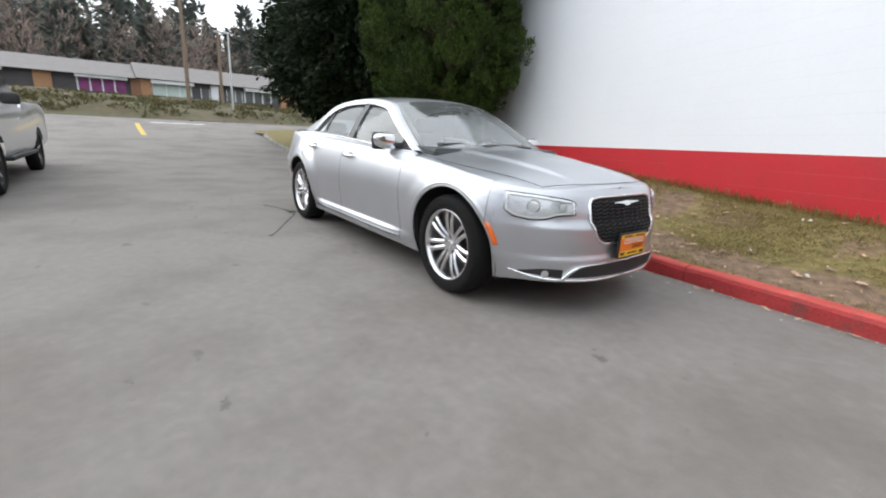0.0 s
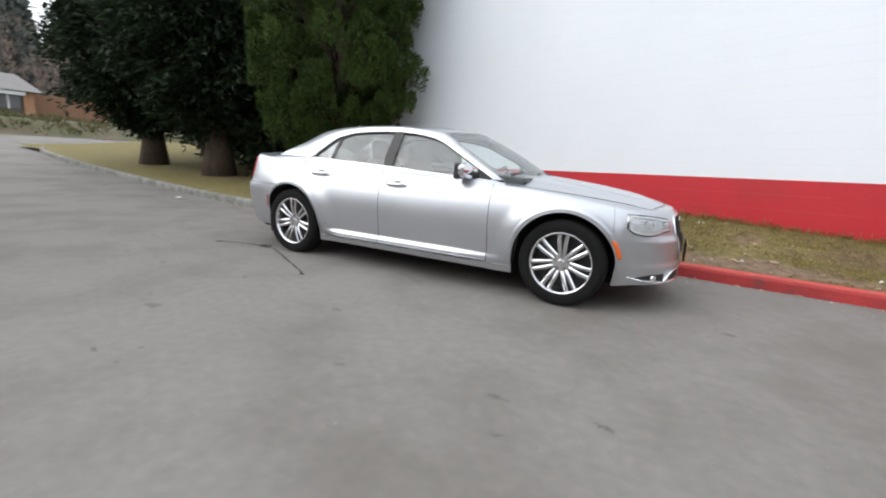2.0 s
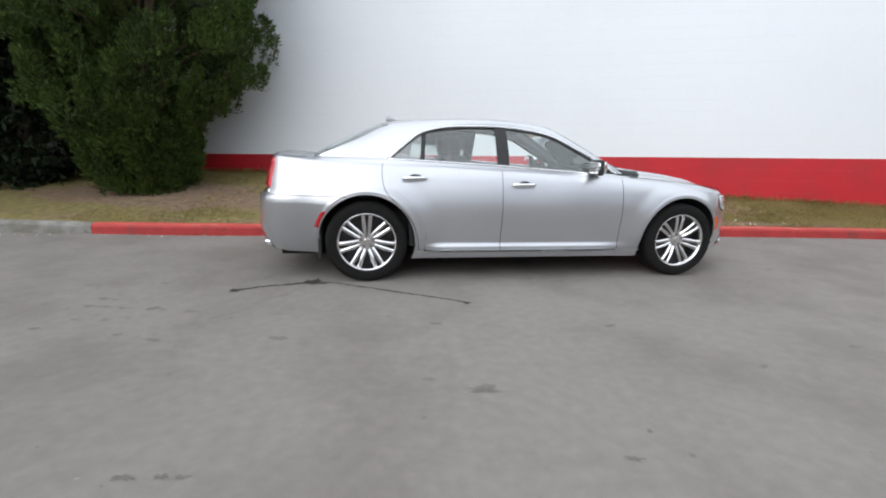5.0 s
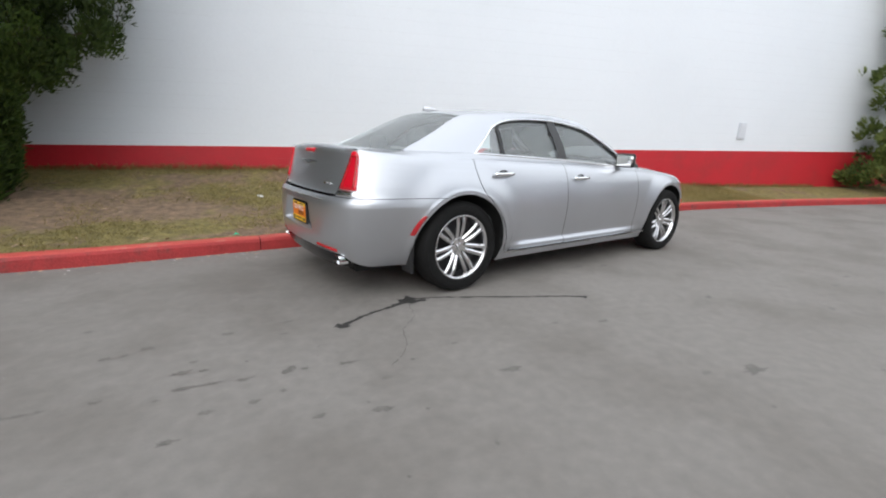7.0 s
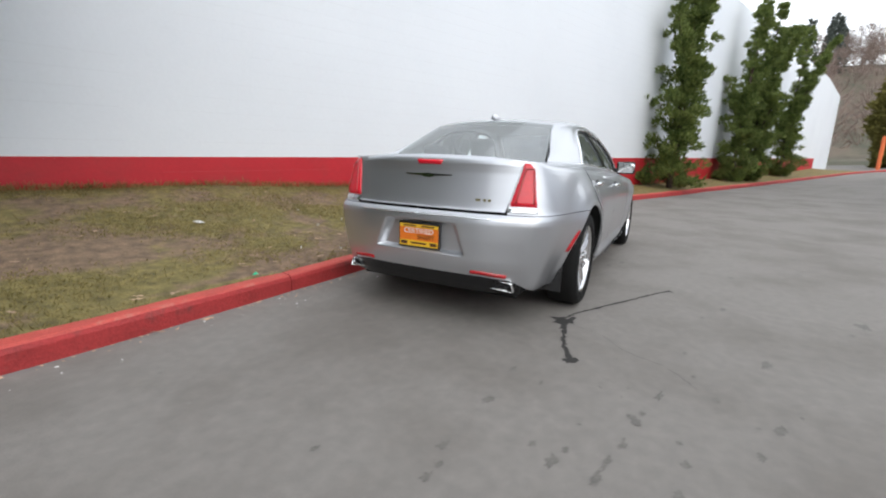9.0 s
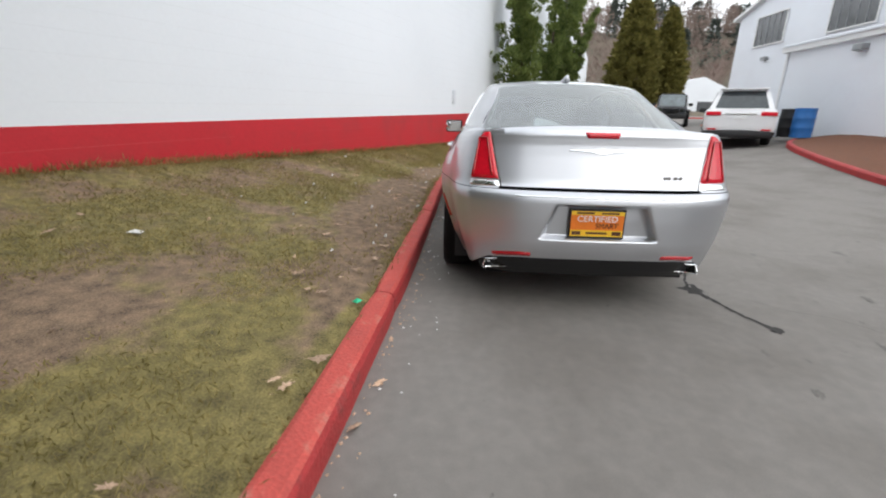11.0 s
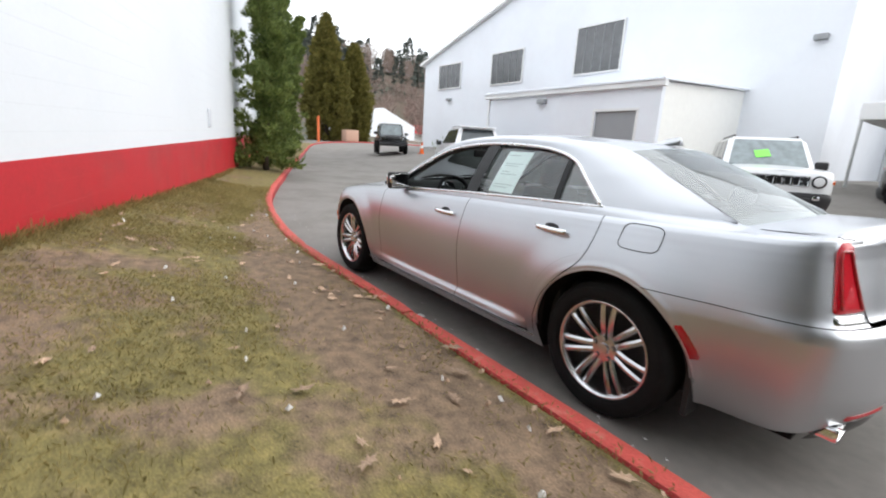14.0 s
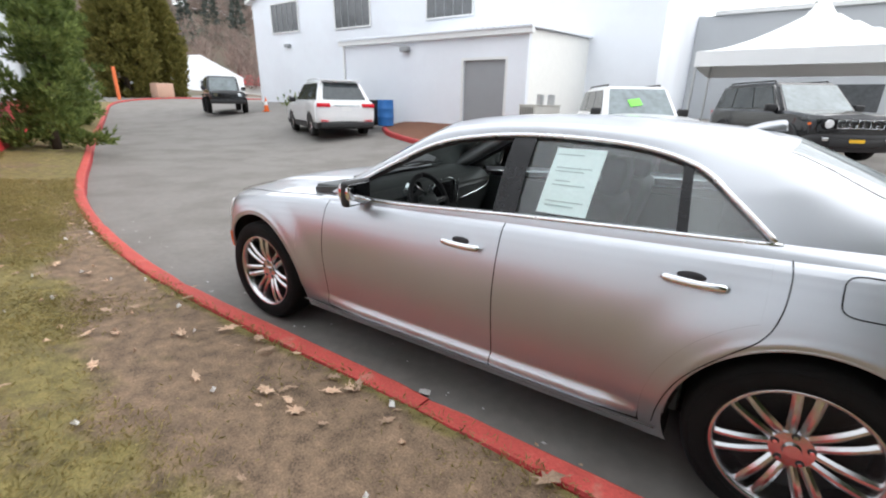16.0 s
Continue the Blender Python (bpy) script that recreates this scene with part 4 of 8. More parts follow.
WBX, TYRE_R, ARCH_R, AXLE_Z = 1.526, 0.362, 0.427, 0.362
PLAN = catmull([(2.445, -0.22), (2.455, 0), (2.445, 0.22), (2.39, 0.46), (2.27, 0.665), (2.11, 0.80), (1.90, 0.888), (1.5, 0.935), (0.8, 0.947), (0, 0.951), (-0.9, 0.951),
                (-1.6, 0.946), (-2.02, 0.908), (-2.27, 0.868), (-2.39, 0.812), (-2.470, 0.712), (-2.540, 0.48), (-2.562, 0.22), (-2.567, 0), (-2.562, -0.22)], 16)[16:-16]
PLAN[:, 0] += -0.056 * smooth(1.70, 2.15, PLAN[:, 0]) + 0.030 * smooth(-1.85, -2.25, PLAN[:, 0])
PARC = np.concatenate([[0], np.cumsum(np.hypot(*np.diff(PLAN, axis=0).T))])
PLEN = PARC[-1]


def pl(x, table, h=0.04):
    """Piecewise curve through (x, value) pairs, x rising, eased between them over h."""
    xs, vs = [t[0] for t in table], [t[1] for t in table]
    return (np.interp(x - h, xs, vs) + 2 * np.interp(x, xs, vs) + np.interp(x + h, xs, vs)) / 4


TOP = [(-2.57, 1.104), (-2.35, 1.088), (-2.1, 1.070), (-1.6, 1.052), (-1.0, 1.030), (0.0, 0.998), (0.8, 0.962), (1.1, 0.948), (1.5, 0.915), (1.8, 0.875),
       (2.0, 0.846), (2.15, 0.832), (2.3, 0.832), (2.46, 0.834)]
SIDE_IN = [(0.15, 0.115), (0.20, 0.090), (0.25, 0.072), (0.30, 0.062), (0.36, 0.056), (0.45, 0.043), (0.55, 0.029), (0.63, 0.022), (0.70, 0.023),
           (0.77, 0.031), (0.84, 0.045), (0.93, 0.072), (1.00, 0.095), (1.08, 0.115)]
FRONT_IN = [(0.15, 0.14), (0.20, 0.06), (0.235, 0.020), (0.28, 0.008), (0.36, 0.002), (0.388, 0.000), (0.418, 0.016), (0.50, 0.012), (0.595, 0.015), (0.640, 0.046),
            (0.70, 0.056), (0.76, 0.072), (0.80, 0.090), (0.84, 0.115)]
REAR_IN = [(0.15, 0.16), (0.22, 0.10), (0.30, 0.045), (0.36, 0.024), (0.42, 0.006), (0.46, 0.000), (0.60, 0.000), (0.70, 0.006), (0.738, 0.014), (0.762, 0.046),
           (0.785, 0.078), (0.82, 0.092), (0.88, 0.108), (0.95, 0.126), (1.01, 0.138), (1.055, 0.140), (1.085, 0.135), (1.11, 0.134)]


def side_weight(s):
    """1 on the flanks, 0 on the front and rear faces."""
    return float(smooth(0.35, 1.15, s) * smooth(0.35, 1.25, PLEN - s))


def top_z(x):
    return float(pl(x, TOP))


def shoulder(d):
    """Rounding of the upper edge, d below it."""
    return float(np.interp(d, [0, 0.012, 0.03, 0.06, 0.10, 0.15], [0.034, 0.020, 0.010, 0.004, 0.001, 0]))


def flare(x, z):
    """Broad swelling round each wheel arch, the rear one larger, and the step along the foot of the doors."""
    f = 0.0
    for xc, amp, far in ((-WBX, 0.030, 0.68), (WBX, 0.026, 0.62)):
        d = math.hypot(x - xc, z - AXLE_Z)
        f += amp * (1 - float(smooth(0.455, far, d))) * float(smooth(0.24, 0.42, z)) * (1 - 0.6 * float(smooth(-1.72, -2.05, x)))
        f += 0.006 * math.exp(-((d - 0.448) / 0.016) ** 2) * float(smooth(0.24, 0.42, z))
    f += 0.030 * float(smooth(1.12, 0.55, x) * smooth(-1.12, -0.80, x)) * (1 - float(smooth(0.318, 0.350, z))) * float(smooth(0.255, 0.285, z))
    return f


def shell(s, z, out=0.0):
    """A point of the body skin at plan length s (front middle to rear middle) and height z, left side."""
    x, y = float(np.interp(s, PARC, PLAN[:, 0])), float(np.interp(s, PARC, PLAN[:, 1]))
    e = 0.02
    x1, y1 = float(np.interp(s + e, PARC, PLAN[:, 0])), float(np.interp(s + e, PARC, PLAN[:, 1]))
    x0, y0 = float(np.interp(s - e, PARC, PLAN[:, 0])), float(np.interp(s - e, PARC, PLAN[:, 1]))
    tx, ty = x1 - x0, y1 - y0
    n = math.hypot(tx, ty)
    nx, ny = ty / n, -tx / n                 # outward
    w = side_weight(s)
    face = pl(z, FRONT_IN, 0.012) if s < PLEN / 2 else pl(z, REAR_IN, 0.012)
    inset = w * pl(z, SIDE_IN, 0.03) + (1 - w) * face + shoulder(top_z(x) - z) * (0.35 + 0.65 * w)
    if w > 0.3:
        inset -= w * flare(x, z)
    if x < -1.7 and z < 0.70:
        inset += 0.085 * ((0.70 - z) / 0.42) * float(smooth(-1.75, -2.05, x)) * w
    return x + nx * (out - inset), y + ny * (out - inset), z


def s_of_x(x):
    return float(np.interp(-x, -PLAN[:, 0], PARC))


def mirror(verts):
    return [(x, -y, z) for x, y, z in verts]


def both(name, verts, faces, mat, parent, label="", smooth_=True):
    """The left piece and its mirror on the right."""
    a = obj(name, verts, faces, mat, parent, label, smooth_)
    b = obj(name, mirror(verts), [f[::-1] for f in faces], mat, parent, label, smooth_)
    return a, b


def arch_floor(x, low, r=None):
    r = r or ARCH_R
    for xc in (-WBX, WBX):
        d = abs(x - xc)
        if d < r:
            return max(low, AXLE_Z + math.sqrt(r ** 2 - d * d))
    return low


def columns(x0, x1, n, r=None):
    r = r or ARCH_R
    xs = set(np.linspace(x0, x1, n))
    for xc in (-WBX, WBX):
        for k in range(41):
            xx = xc + r * math.cos(math.pi * k / 40)
            if min(x0, x1) < xx < max(x0, x1):
                xs.add(xx)
        for sgn in (-1, 1):
            for dx in (0.0008,):
                xx = xc + sgn * (r + dx)
                if min(x0, x1) < xx < max(x0, x1):
                    xs.add(xx)
    return sorted(xs, reverse=True)


def flank(name, x0, x1, low, parent, high=None, out=0.0, n=24, rows=26, mat=None, label="", r=None):
    xs = columns(x0, x1, n, r)
    v = []
    for x in xs:
        zb, zt = arch_floor(x, low, r), (high(x) if high else top_z(x))
        s = s_of_x(x)
        for j in range(rows):
            t = j / (rows - 1)
            v.append(shell(s, zb + (zt - zb) * (1 - (1 - t) ** 1.35), out))
    return both(name, v, grid_faces(len(xs), rows, flip=True), mat or PAINT, parent, label)


car = thing("car", label="silver metallic four-door sedan parked at the red kerb", category="car")

G = 0.0028
flank("front_fender", 0.868 + G, 1.9, 0.20, car, n=40, rows=60)
flank("front_door", -0.312 + G, 0.868 - G, 0.284, car, n=34, rows=64)
DOOR_X, DOOR_R = -1.335, 0.515
flank("rear_door", DOOR_X + 0.0002, -0.312 - G, 0.284, car, n=40, rows=64, r=DOOR_R)
# the quarter panel's tongue between the door and the arch
v = []
for i in range(9):
    r_ = ARCH_R + (DOOR_R - 0.0003 - ARCH_R) * i / 8
    a0 = math.acos(min(1.0, (DOOR_X + WBX) / r_))
    for j in range(25):
        a_ = a0 + (radians(-23) - a0) * j / 24
        xx, zz = -WBX + r_ * math.cos(a_), max(0.20, AXLE_Z + r_ * math.sin(a_))
        v.append(shell(s_of_x(xx), zz))
both("wheel_surround", v, grid_faces(9, 25, flip=True), PAINT, car)
flank("sill", -1.09, 1.095, 0.205, car, high=lambda x: 0.270, out=0.002, n=16, rows=10)
flank("sill_strip", -1.085, 1.09, 0.267, car, high=lambda x: 0.283, out=0.026, n=30, rows=5, mat=SATIN, label="thin bright strip along the sill")


def face_grid(name, s0, s1, zlo, zhi, parent, ns, nz, mat, out=0.0, label="", whole=True, power=1.3):
    """A piece of the front or rear face, from the middle line outwards, with its mirror joined on."""
    ss = np.linspace(s0, s1, ns)
    cols = []
    for s in ss:
        a, b = zlo(s), zhi(s)
        cols.append([shell(s, a + (b - a) * (1 - (1 - j / (nz - 1)) ** power), out) for j in range(nz)])
    if whole:
        full = [[(x, -y, z) for x, y, z in c] for c in cols[::-1]][:-1] + cols if s0 == 0 else [[(x, -y, z) for x, y, z in c] for c in cols] + cols[::-1]
        v = [p for c in full for p in c]
        return obj(name, v, grid_faces(len(full), nz), mat, parent, label, True)
    v = [p for c in cols for p in c]
    return both(name, v, grid_faces(ns, nz, flip=True), mat, parent, label)


LID, BT = 0.595, 0.7615


def x_at(s):
    return float(np.interp(s, PARC, PLAN[:, 0]))


def sp(y, rear=False):
    """Plan length at which the front or rear face is y from the middle."""
    if rear:
        return float(np.interp(y, PLAN[::-1][:60, 1], PARC[::-1][:60]))
    return float(np.interp(y, PLAN[:70, 1], PARC[:70]))


# front bumper: round the nose and back to the wheel arch
cols = [[shell(s, a_ + (top_z(x_at(s)) - a_) * j / 63) for j in range(64)]
        for s in list(np.linspace(0.0, s_of_x(2.0), 60)) + [s_of_x(x) for x in columns(1.9 + G, 2.0, 6)[1:]]
        for a_ in [arch_floor(x_at(s), 0.222 + 0.02 * float(smooth(1.95, 2.15, x_at(s))))]]
cols = [[(x, -y, z) for x, y, z in c] for c in cols[::-1]][:-1] + cols
obj("front_bumper", [p for c in cols for p in c], grid_faces(len(cols), 64), PAINT, car, "", True)
# rear bumper, upper corners, and the boot's face
def bumper_low(s):
    """Lower edge of the painted bumper: low at the flanks, raised over the black valance."""
    y = float(np.interp(s, PARC, PLAN[:, 1]))
    return float(np.interp(y, [0.0, 0.45, 0.64, 0.74, 0.86, 0.92, 0.95], [0.368, 0.366, 0.345, 0.292, 0.255, 0.240, 0.232]))


def plate_hollow(y, z):
    """Depth of the hollow behind the plate."""
    e = 0.345 - 0.40 * (z - 0.48)
    return 0.056 * float(smooth(e, e - 0.030, y) * smooth(0.484, 0.506, z) * smooth(0.694, 0.676, z))


v, nu, nt = [], 110, 72
for i in range(nu):
    u = i / (nu - 1)
    for j in range(nt):
        t = j / (nt - 1)
        zn = 0.25 + (BT - 0.25) * t
        dz_ = max(0.0, zn - AXLE_Z)
        s_edge = s_of_x(-WBX - math.sqrt(max(0.0, (ARCH_R + 0.001) ** 2 - dz_ ** 2)))
        s = s_edge + (PLEN - s_edge) * u
        a_ = bumper_low(s)
        z = a_ + (BT - a_) * t
        yy = float(np.interp(s, PARC, PLAN[:, 1]))
        v.append(shell(s, z, -plate_hollow(yy, z) if s > PLEN - 0.6 else 0.0))
both("rear_bumper", v, grid_faces(nu, nt, flip=True), PAINT, car)
# quarter panel: from the door round to the boot lid, above the bumper
v, ns = [], 0
s_cols = [s_of_x(x) for x in columns(-2.0, DOOR_X, 30)] + list(np.linspace(s_of_x(-2.0) + 0.012, sp(LID, True), 44))
for s in s_cols:
    x = x_at(s)
    zb, zt = arch_floor(x, 0.20 if x > -WBX else BT + 0.004), top_z(x)
    for j in range(44):
        v.append(shell(s, zb + (zt - zb) * (1 - (1 - j / 43) ** 1.2)))
both("rear_quarter_panel", v, grid_faces(len(s_cols), 44, flip=True), PAINT, car)
face_grid("rear_valance", PLEN, sp(0.71, True), lambda s: 0.250, lambda s: bumper_low(s) - 0.003, car, 30, 8, BLACKGLOSS, whole=False, power=1.0, label="black lower valance")


def cap_edge(x):
    """Top edge of the skin at x: half width and height."""
    s = s_of_x(x)
    p = shell(s, top_z(x))
    return p[1], p[2]


# hood, with raised middle and soft creases
def hood_z(x, y, ye, zt):
    zc = float(pl(x, [(0.9, 1.040), (1.12, 1.028), (1.3, 1.008), (1.6, 0.974), (1.95, 0.918), (2.15, 0.874), (2.27, 0.842), (2.36, 0.828)]))
    r = min(1.0, abs(y) / max(ye, 1e-3))
    z = zc + (zt - zc) * r ** 2.4
    e = 0.31 + 0.14 * float(smooth(2.2, 1.1, x))
    return z + 0.016 * float(smooth(e + 0.035, e - 0.012, abs(y)) * smooth(2.24, 1.85, x))


def top_cap(name, xs, zfun, n, parent, ymax=1.0, ymin=0.0, mat=None, lift=0.0, label=""):
    v, cols = [], 0
    for x, (ye, zt) in xs:
        for k in range(-n, n + 1):
            y = ye * ymax * k / n
            v.append((x, y, zfun(x, y, ye, zt) + lift))
        cols += 1
    return obj(name, v, grid_faces(cols, 2 * n + 1), mat or PAINT, parent, label, True)


def front_edges():
    """Edge points of the nose from the front middle back to the cowl, as x and half width."""
    out = []
    for s in np.linspace(0.02, s_of_x(0.93), 64):
        p = shell(s, top_z(x_at(s)))
        out.append((p[0], (p[1], p[2])))
    return out


top_cap("hood", front_edges(), hood_z, 44, car)
# shut lines of the hood
for sg in (-1, 1):
    bm = bmesh.new()
    pts = []
    for k in range(40):
        x = 0.98 + (2.13 - 0.98) * k / 39
        ye, zt = cap_edge(min(x, 2.25))
        yy = 0.80 - 0.17 * float(smooth(1.4, 2.2, x)) - 0.02
        pts.append((x, sg * min(yy, ye * 0.97), hood_z(x, yy, ye, zt) + 0.0005))
    tube(bm, pts, 0.0020, 6)
    part("shut_line", bm, LINER, car)
bm = bmesh.new()
pts = []
for k in range(-24, 25):
    y = 0.61 * k / 24
    x = 2.13 + 0.080 * (1 - (y / 0.61) ** 2)
    ye, zt = cap_edge(2.1)
    pts.append((x, y, hood_z(x, y, 0.72, 0.83) + 0.001))
tube(bm, pts, 0.0020, 6)
part("shut_line", bm, LINER, car)

# boot lid: face and deck in one sheet
def deck_z(x, y, ye, zt):
    zc = float(pl(x, [(-2.60, 1.10), (-2.42, 1.118), (-2.36, 1.122), (-2.2, 1.112), (-1.9, 1.10)]))
    r = min(1.0, abs(y) / max(ye, 1e-3))
    return zc + (zt - zc) * r ** 2.6


redge = []
for s in np.linspace(s_of_x(-1.90), PLEN - 0.02, 46):
    p = shell(s, top_z(x_at(s)))
    if p[1] > 0.674:
        redge.append((p[0], (p[1], p[2])))
top_cap("boot_deck", redge, deck_z, 20, car)


def lid_y(z):
    """Half width of the boot lid's face: wider at the top, along the lamps' slanted inner edge."""
    return float(np.interp(z, [0.77, 0.82, 1.06, 1.12], [0.578, 0.592, 0.670, 0.680]))


def zgrid(name, sa, sb, z0, z1, mat, out, parent, ns, nz, label="", close=True):
    """Trim on the skin whose upright edges lean: plan lengths sa(z) to sb(z), heights z0(f) to z1(f), f from 0 to 1 across."""
    v = []
    for i in range(ns):
        f_ = i / (ns - 1)
        for j in range(nz):
            z = z0(f_) + (z1(f_) - z0(f_)) * j / (nz - 1)
            rim_ = i == ns - 1 or j == 0 or (close and (j == nz - 1 or i == 0))
            v.append(shell(sa(z) + (sb(z) - sa(z)) * f_, z, -0.003 if rim_ else out))
    return both(name, v, grid_faces(ns, nz), mat, parent, label)


def lid_point(f_, t):
    """The boot lid from its foot (t 0) up the face, over the rounded lip (t 0.7 to 0.85) and forward on the deck (t 1)."""
    z_lip = 1.066 - 0.006 * f_ ** 3
    if t <= 0.7:
        z = BT + 0.0165 + (z_lip - BT - 0.0165) * t / 0.7
        return shell(PLEN + (sp(lid_y(z), True) - PLEN) * f_, z, 0.0025)
    a = np.array(shell(PLEN + (sp(lid_y(z_lip), True) - PLEN) * f_, z_lip, 0.0025))
    x2 = a[0] + 0.075
    ye, zt = cap_edge(x2)
    c = np.array((x2, a[1], deck_z(x2, a[1], ye, zt) + 0.003))
    if t <= 0.85:
        u = (t - 0.7) / 0.15
        b = np.array((a[0] + 0.010, a[1], c[2] - 0.001))
        return tuple(a * (1 - u) ** 2 + 2 * b * u * (1 - u) + c * u * u)
    u = (t - 0.85) / 0.15
    x = x2 + (-2.06 - x2) * u
    y = a[1] + (0.664 * f_ - a[1]) * u
    ye, zt = cap_edge(x)
    return x, y, deck_z(x, y, ye, zt) + 0.003


v = []
for i in range(60):
    for j in range(70):
        v.append(lid_point(i / 59, j / 69))
lid_v = [(x, -y, z) for i in range(59, 0, -1) for x, y, z in v[i * 70:(i + 1) * 70]] + v
obj("boot_lid", lid_v, grid_faces(119, 70, flip=True), PAINT, car, "", True)
for sd in (-1, 1):
    bm = bmesh.new()
    tube(bm, [(x, sd * 0.662, deck_z(x, 0.662, *cap_edge(x)) + 0.0006) for x in np.linspace(-2.34, -2.04, 14)], 0.0022, 5)
    part("shut_line", bm, LINER, car)

# shoulder between the skin and the glasshouse
def glass_y(x, z):
    d = z - 1.05
    y = 0.803 - 0.45 * d - 0.46 * d * abs(d)
    y -= 0.085 * max(0.0, (x - 0.05) / 0.9) ** 2
    y -= 0.105 * max(0.0, (-x - 1.0) / 0.9) ** 2
    return y


BELT = [(-1.95, 1.096), (-1.32, 1.090), (-0.9, 1.076), (-0.3, 1.050), (0.35, 1.012), (0.86, 0.985), (0.97, 0.978)]
INNER = catmull([(0.86, 0.988), (0.66, 1.098), (0.44, 1.214), (0.20, 1.328), (-0.08, 1.382), (-0.42, 1.398), (-0.80, 1.378), (-1.04, 1.318), (-1.18, 1.218), (-1.33, 1.092)], 8)
OUTER = catmull([(0.955, 0.738, 0.982), (0.71, 0.690, 1.118), (0.46, 0.636, 1.260), (0.20, 0.566, 1.400), (-0.12, 0.540, 1.447), (-0.50, 0.532, 1.458), (-0.95, 0.530, 1.438),
                 (-1.32, 0.527, 1.386), (-1.62, 0.590, 1.245), (-1.95, 0.670, 1.098)], 8)
xs = np.linspace(0.965, -2.06, 52)
v = []
for x in xs:
    ye, zt = cap_edge(x)
    zb = float(np.interp(x, [b[0] for b in BELT], [b[1] for b in BELT]))
    yb = glass_y(x, zb)
    sink = float(smooth(-1.90, -2.05, x))
    zb += (deck_z(x, yb, ye, zt) - 0.005 - zb) * sink
    for j in range(7):
        t = j / 6
        v.append((x, ye + (yb - ye) * t, zt + (zb - zt) * (t ** 0.6) + 0.004 * math.sin(math.pi * t) - 0.012 * sink * math.sin(math.pi * t)))
    v.append((x, yb - 0.05, zb - 0.004))
both("belt_shoulder", v, grid_faces(len(xs), 8, flip=True), PAINT, car)
# pillars and roof rail in one strip on each side
v = []
nI = len(INNER)
for i in range(nI):
    a = Vector((INNER[i][0], glass_y(*INNER[i]), INNER[i][1]))
    k = i / (nI - 1) * (len(OUTER) - 1)
    i0 = min(int(k), len(OUTER) - 2)
    b = Vector(OUTER[i0] + (OUTER[i0 + 1] - OUTER[i0]) * (k - i0))
    for j in range(8):
        t = j / 7
        p = a.lerp(b, t)
        low = 1 - max(0.0, 1 - (nI - 1 - i) / 9)
        p.y += 0.018 * low * math.sin(math.pi * t)
        p.z += 0.012 * low * math.sin(math.pi * t) - 0.004 * (i == nI - 1)
        p.y += (glass_y(p.x, p.z) - p.y) * (1 - low) ** 2
        v.append(tuple(p))
both("roof_pillar", v, grid_faces(nI, 8, flip=True), PAINT, car)
# return edge of the pillar down to the rear window
v, back = [], [o for o in OUTER if o[0] < -1.30]
for x, y, z in back:
    k = (-1.30 - x) / 0.65
    v += [(x, y + 0.002, z + 0.001), (x - 0.004, y - 0.010, z - 0.012 - 0.008 * k), (x - 0.008, y - 0.016, z - 0.030 - 0.020 * k)]
both("pillar_return", v, grid_faces(len(back), 3, flip=True), PAINT, car)


# roof, windscreen and rear window
def o_at(x):
    o = OUTER[::-1]
    return float(np.interp(x, o[:, 0], o[:, 1])), float(np.interp(x, o[:, 0], o[:, 2]))


def roof_grid(lift=0.0, squeeze=1.0):
    v = []
    n, m = 26, 24
    for i in range(n):
        for k in range(m + 1):
            u = -1 + 2 * k / m
            xf = 0.345 - 0.145 * u * u
            xr = -1.385 + 0.065 * u * u
            x = xf + (xr - xf) * i / (n - 1)
            ye, ze = o_at(0.20 + (-1.32 - 0.20) * i / (n - 1))
            crown = 0.030 + 0.004 * math.sin(math.pi * i / (n - 1))
            v.append((x, ye * squeeze * u, ze + crown * (1 - abs(u) ** 2.3) + lift))
    return v, n, m + 1


v, n, m = roof_grid()
obj("roof", v, grid_faces(n, m), PAINT, car, "", True)
v, n, m = roof_grid(-0.03, 0.97)
obj("roof_lining", v, grid_faces(n, m), LINING, car, "grey cloth roof lining", True)


def aim(ob, way):
    """Turns a pane's faces so that they look outwards."""
    me = ob.data
    if sum((p.normal.dot(Vector(way)) for p in me.polygons)) < 0:
        me.flip_normals()
    return ob


def screen(lo, hi, bulge, name, mat, label, inset=0.0):
    """A curved pane between a lower and an upper edge line."""
    v = []
    n, m = 12, 24
    for i in range(n):
        t = i / (n - 1)
        for k in range(m + 1):
            u = -1 + 2 * k / m
            a, b = Vector(lo(u)), Vector(hi(u))
            p = a.lerp(b, t)
            d = bulge * math.sin(math.pi * t) * (1 - 0.6 * u * u)
            v.append((p.x + d * (1 if bulge * 0 == 0 and a.x > 0 else -1), p.y, p.z + d * 0.8 - inset))
    ob = aim(obj(name, v, grid_faces(n, m + 1), mat, car, label, True), (0, 0, 1))
    ob.visible_shadow = False
    return ob


screen(lambda u: (1.115 - 0.165 * u * u, 0.735 * u, 1.020 - 0.036 * u * u), lambda u: (0.345 - 0.145 * u * u, 0.566 * u, 1.433 - 0.033 * abs(u) ** 2.3), 0.018,
       "windscreen", SCREENGLASS, "clear curved windscreen reflecting the sky")
screen(lambda u: (-2.060 + 0.090 * abs(u) ** 3.2, 0.655 * u, 1.094 - 0.020 * abs(u) ** 3), lambda u: (-1.385 + 0.065 * u * u, 0.527 * u, 1.419 - 0.033 * abs(u) ** 2.3), 0.010,
       "rear_window", AUTODARK, "lightly tinted rear window")


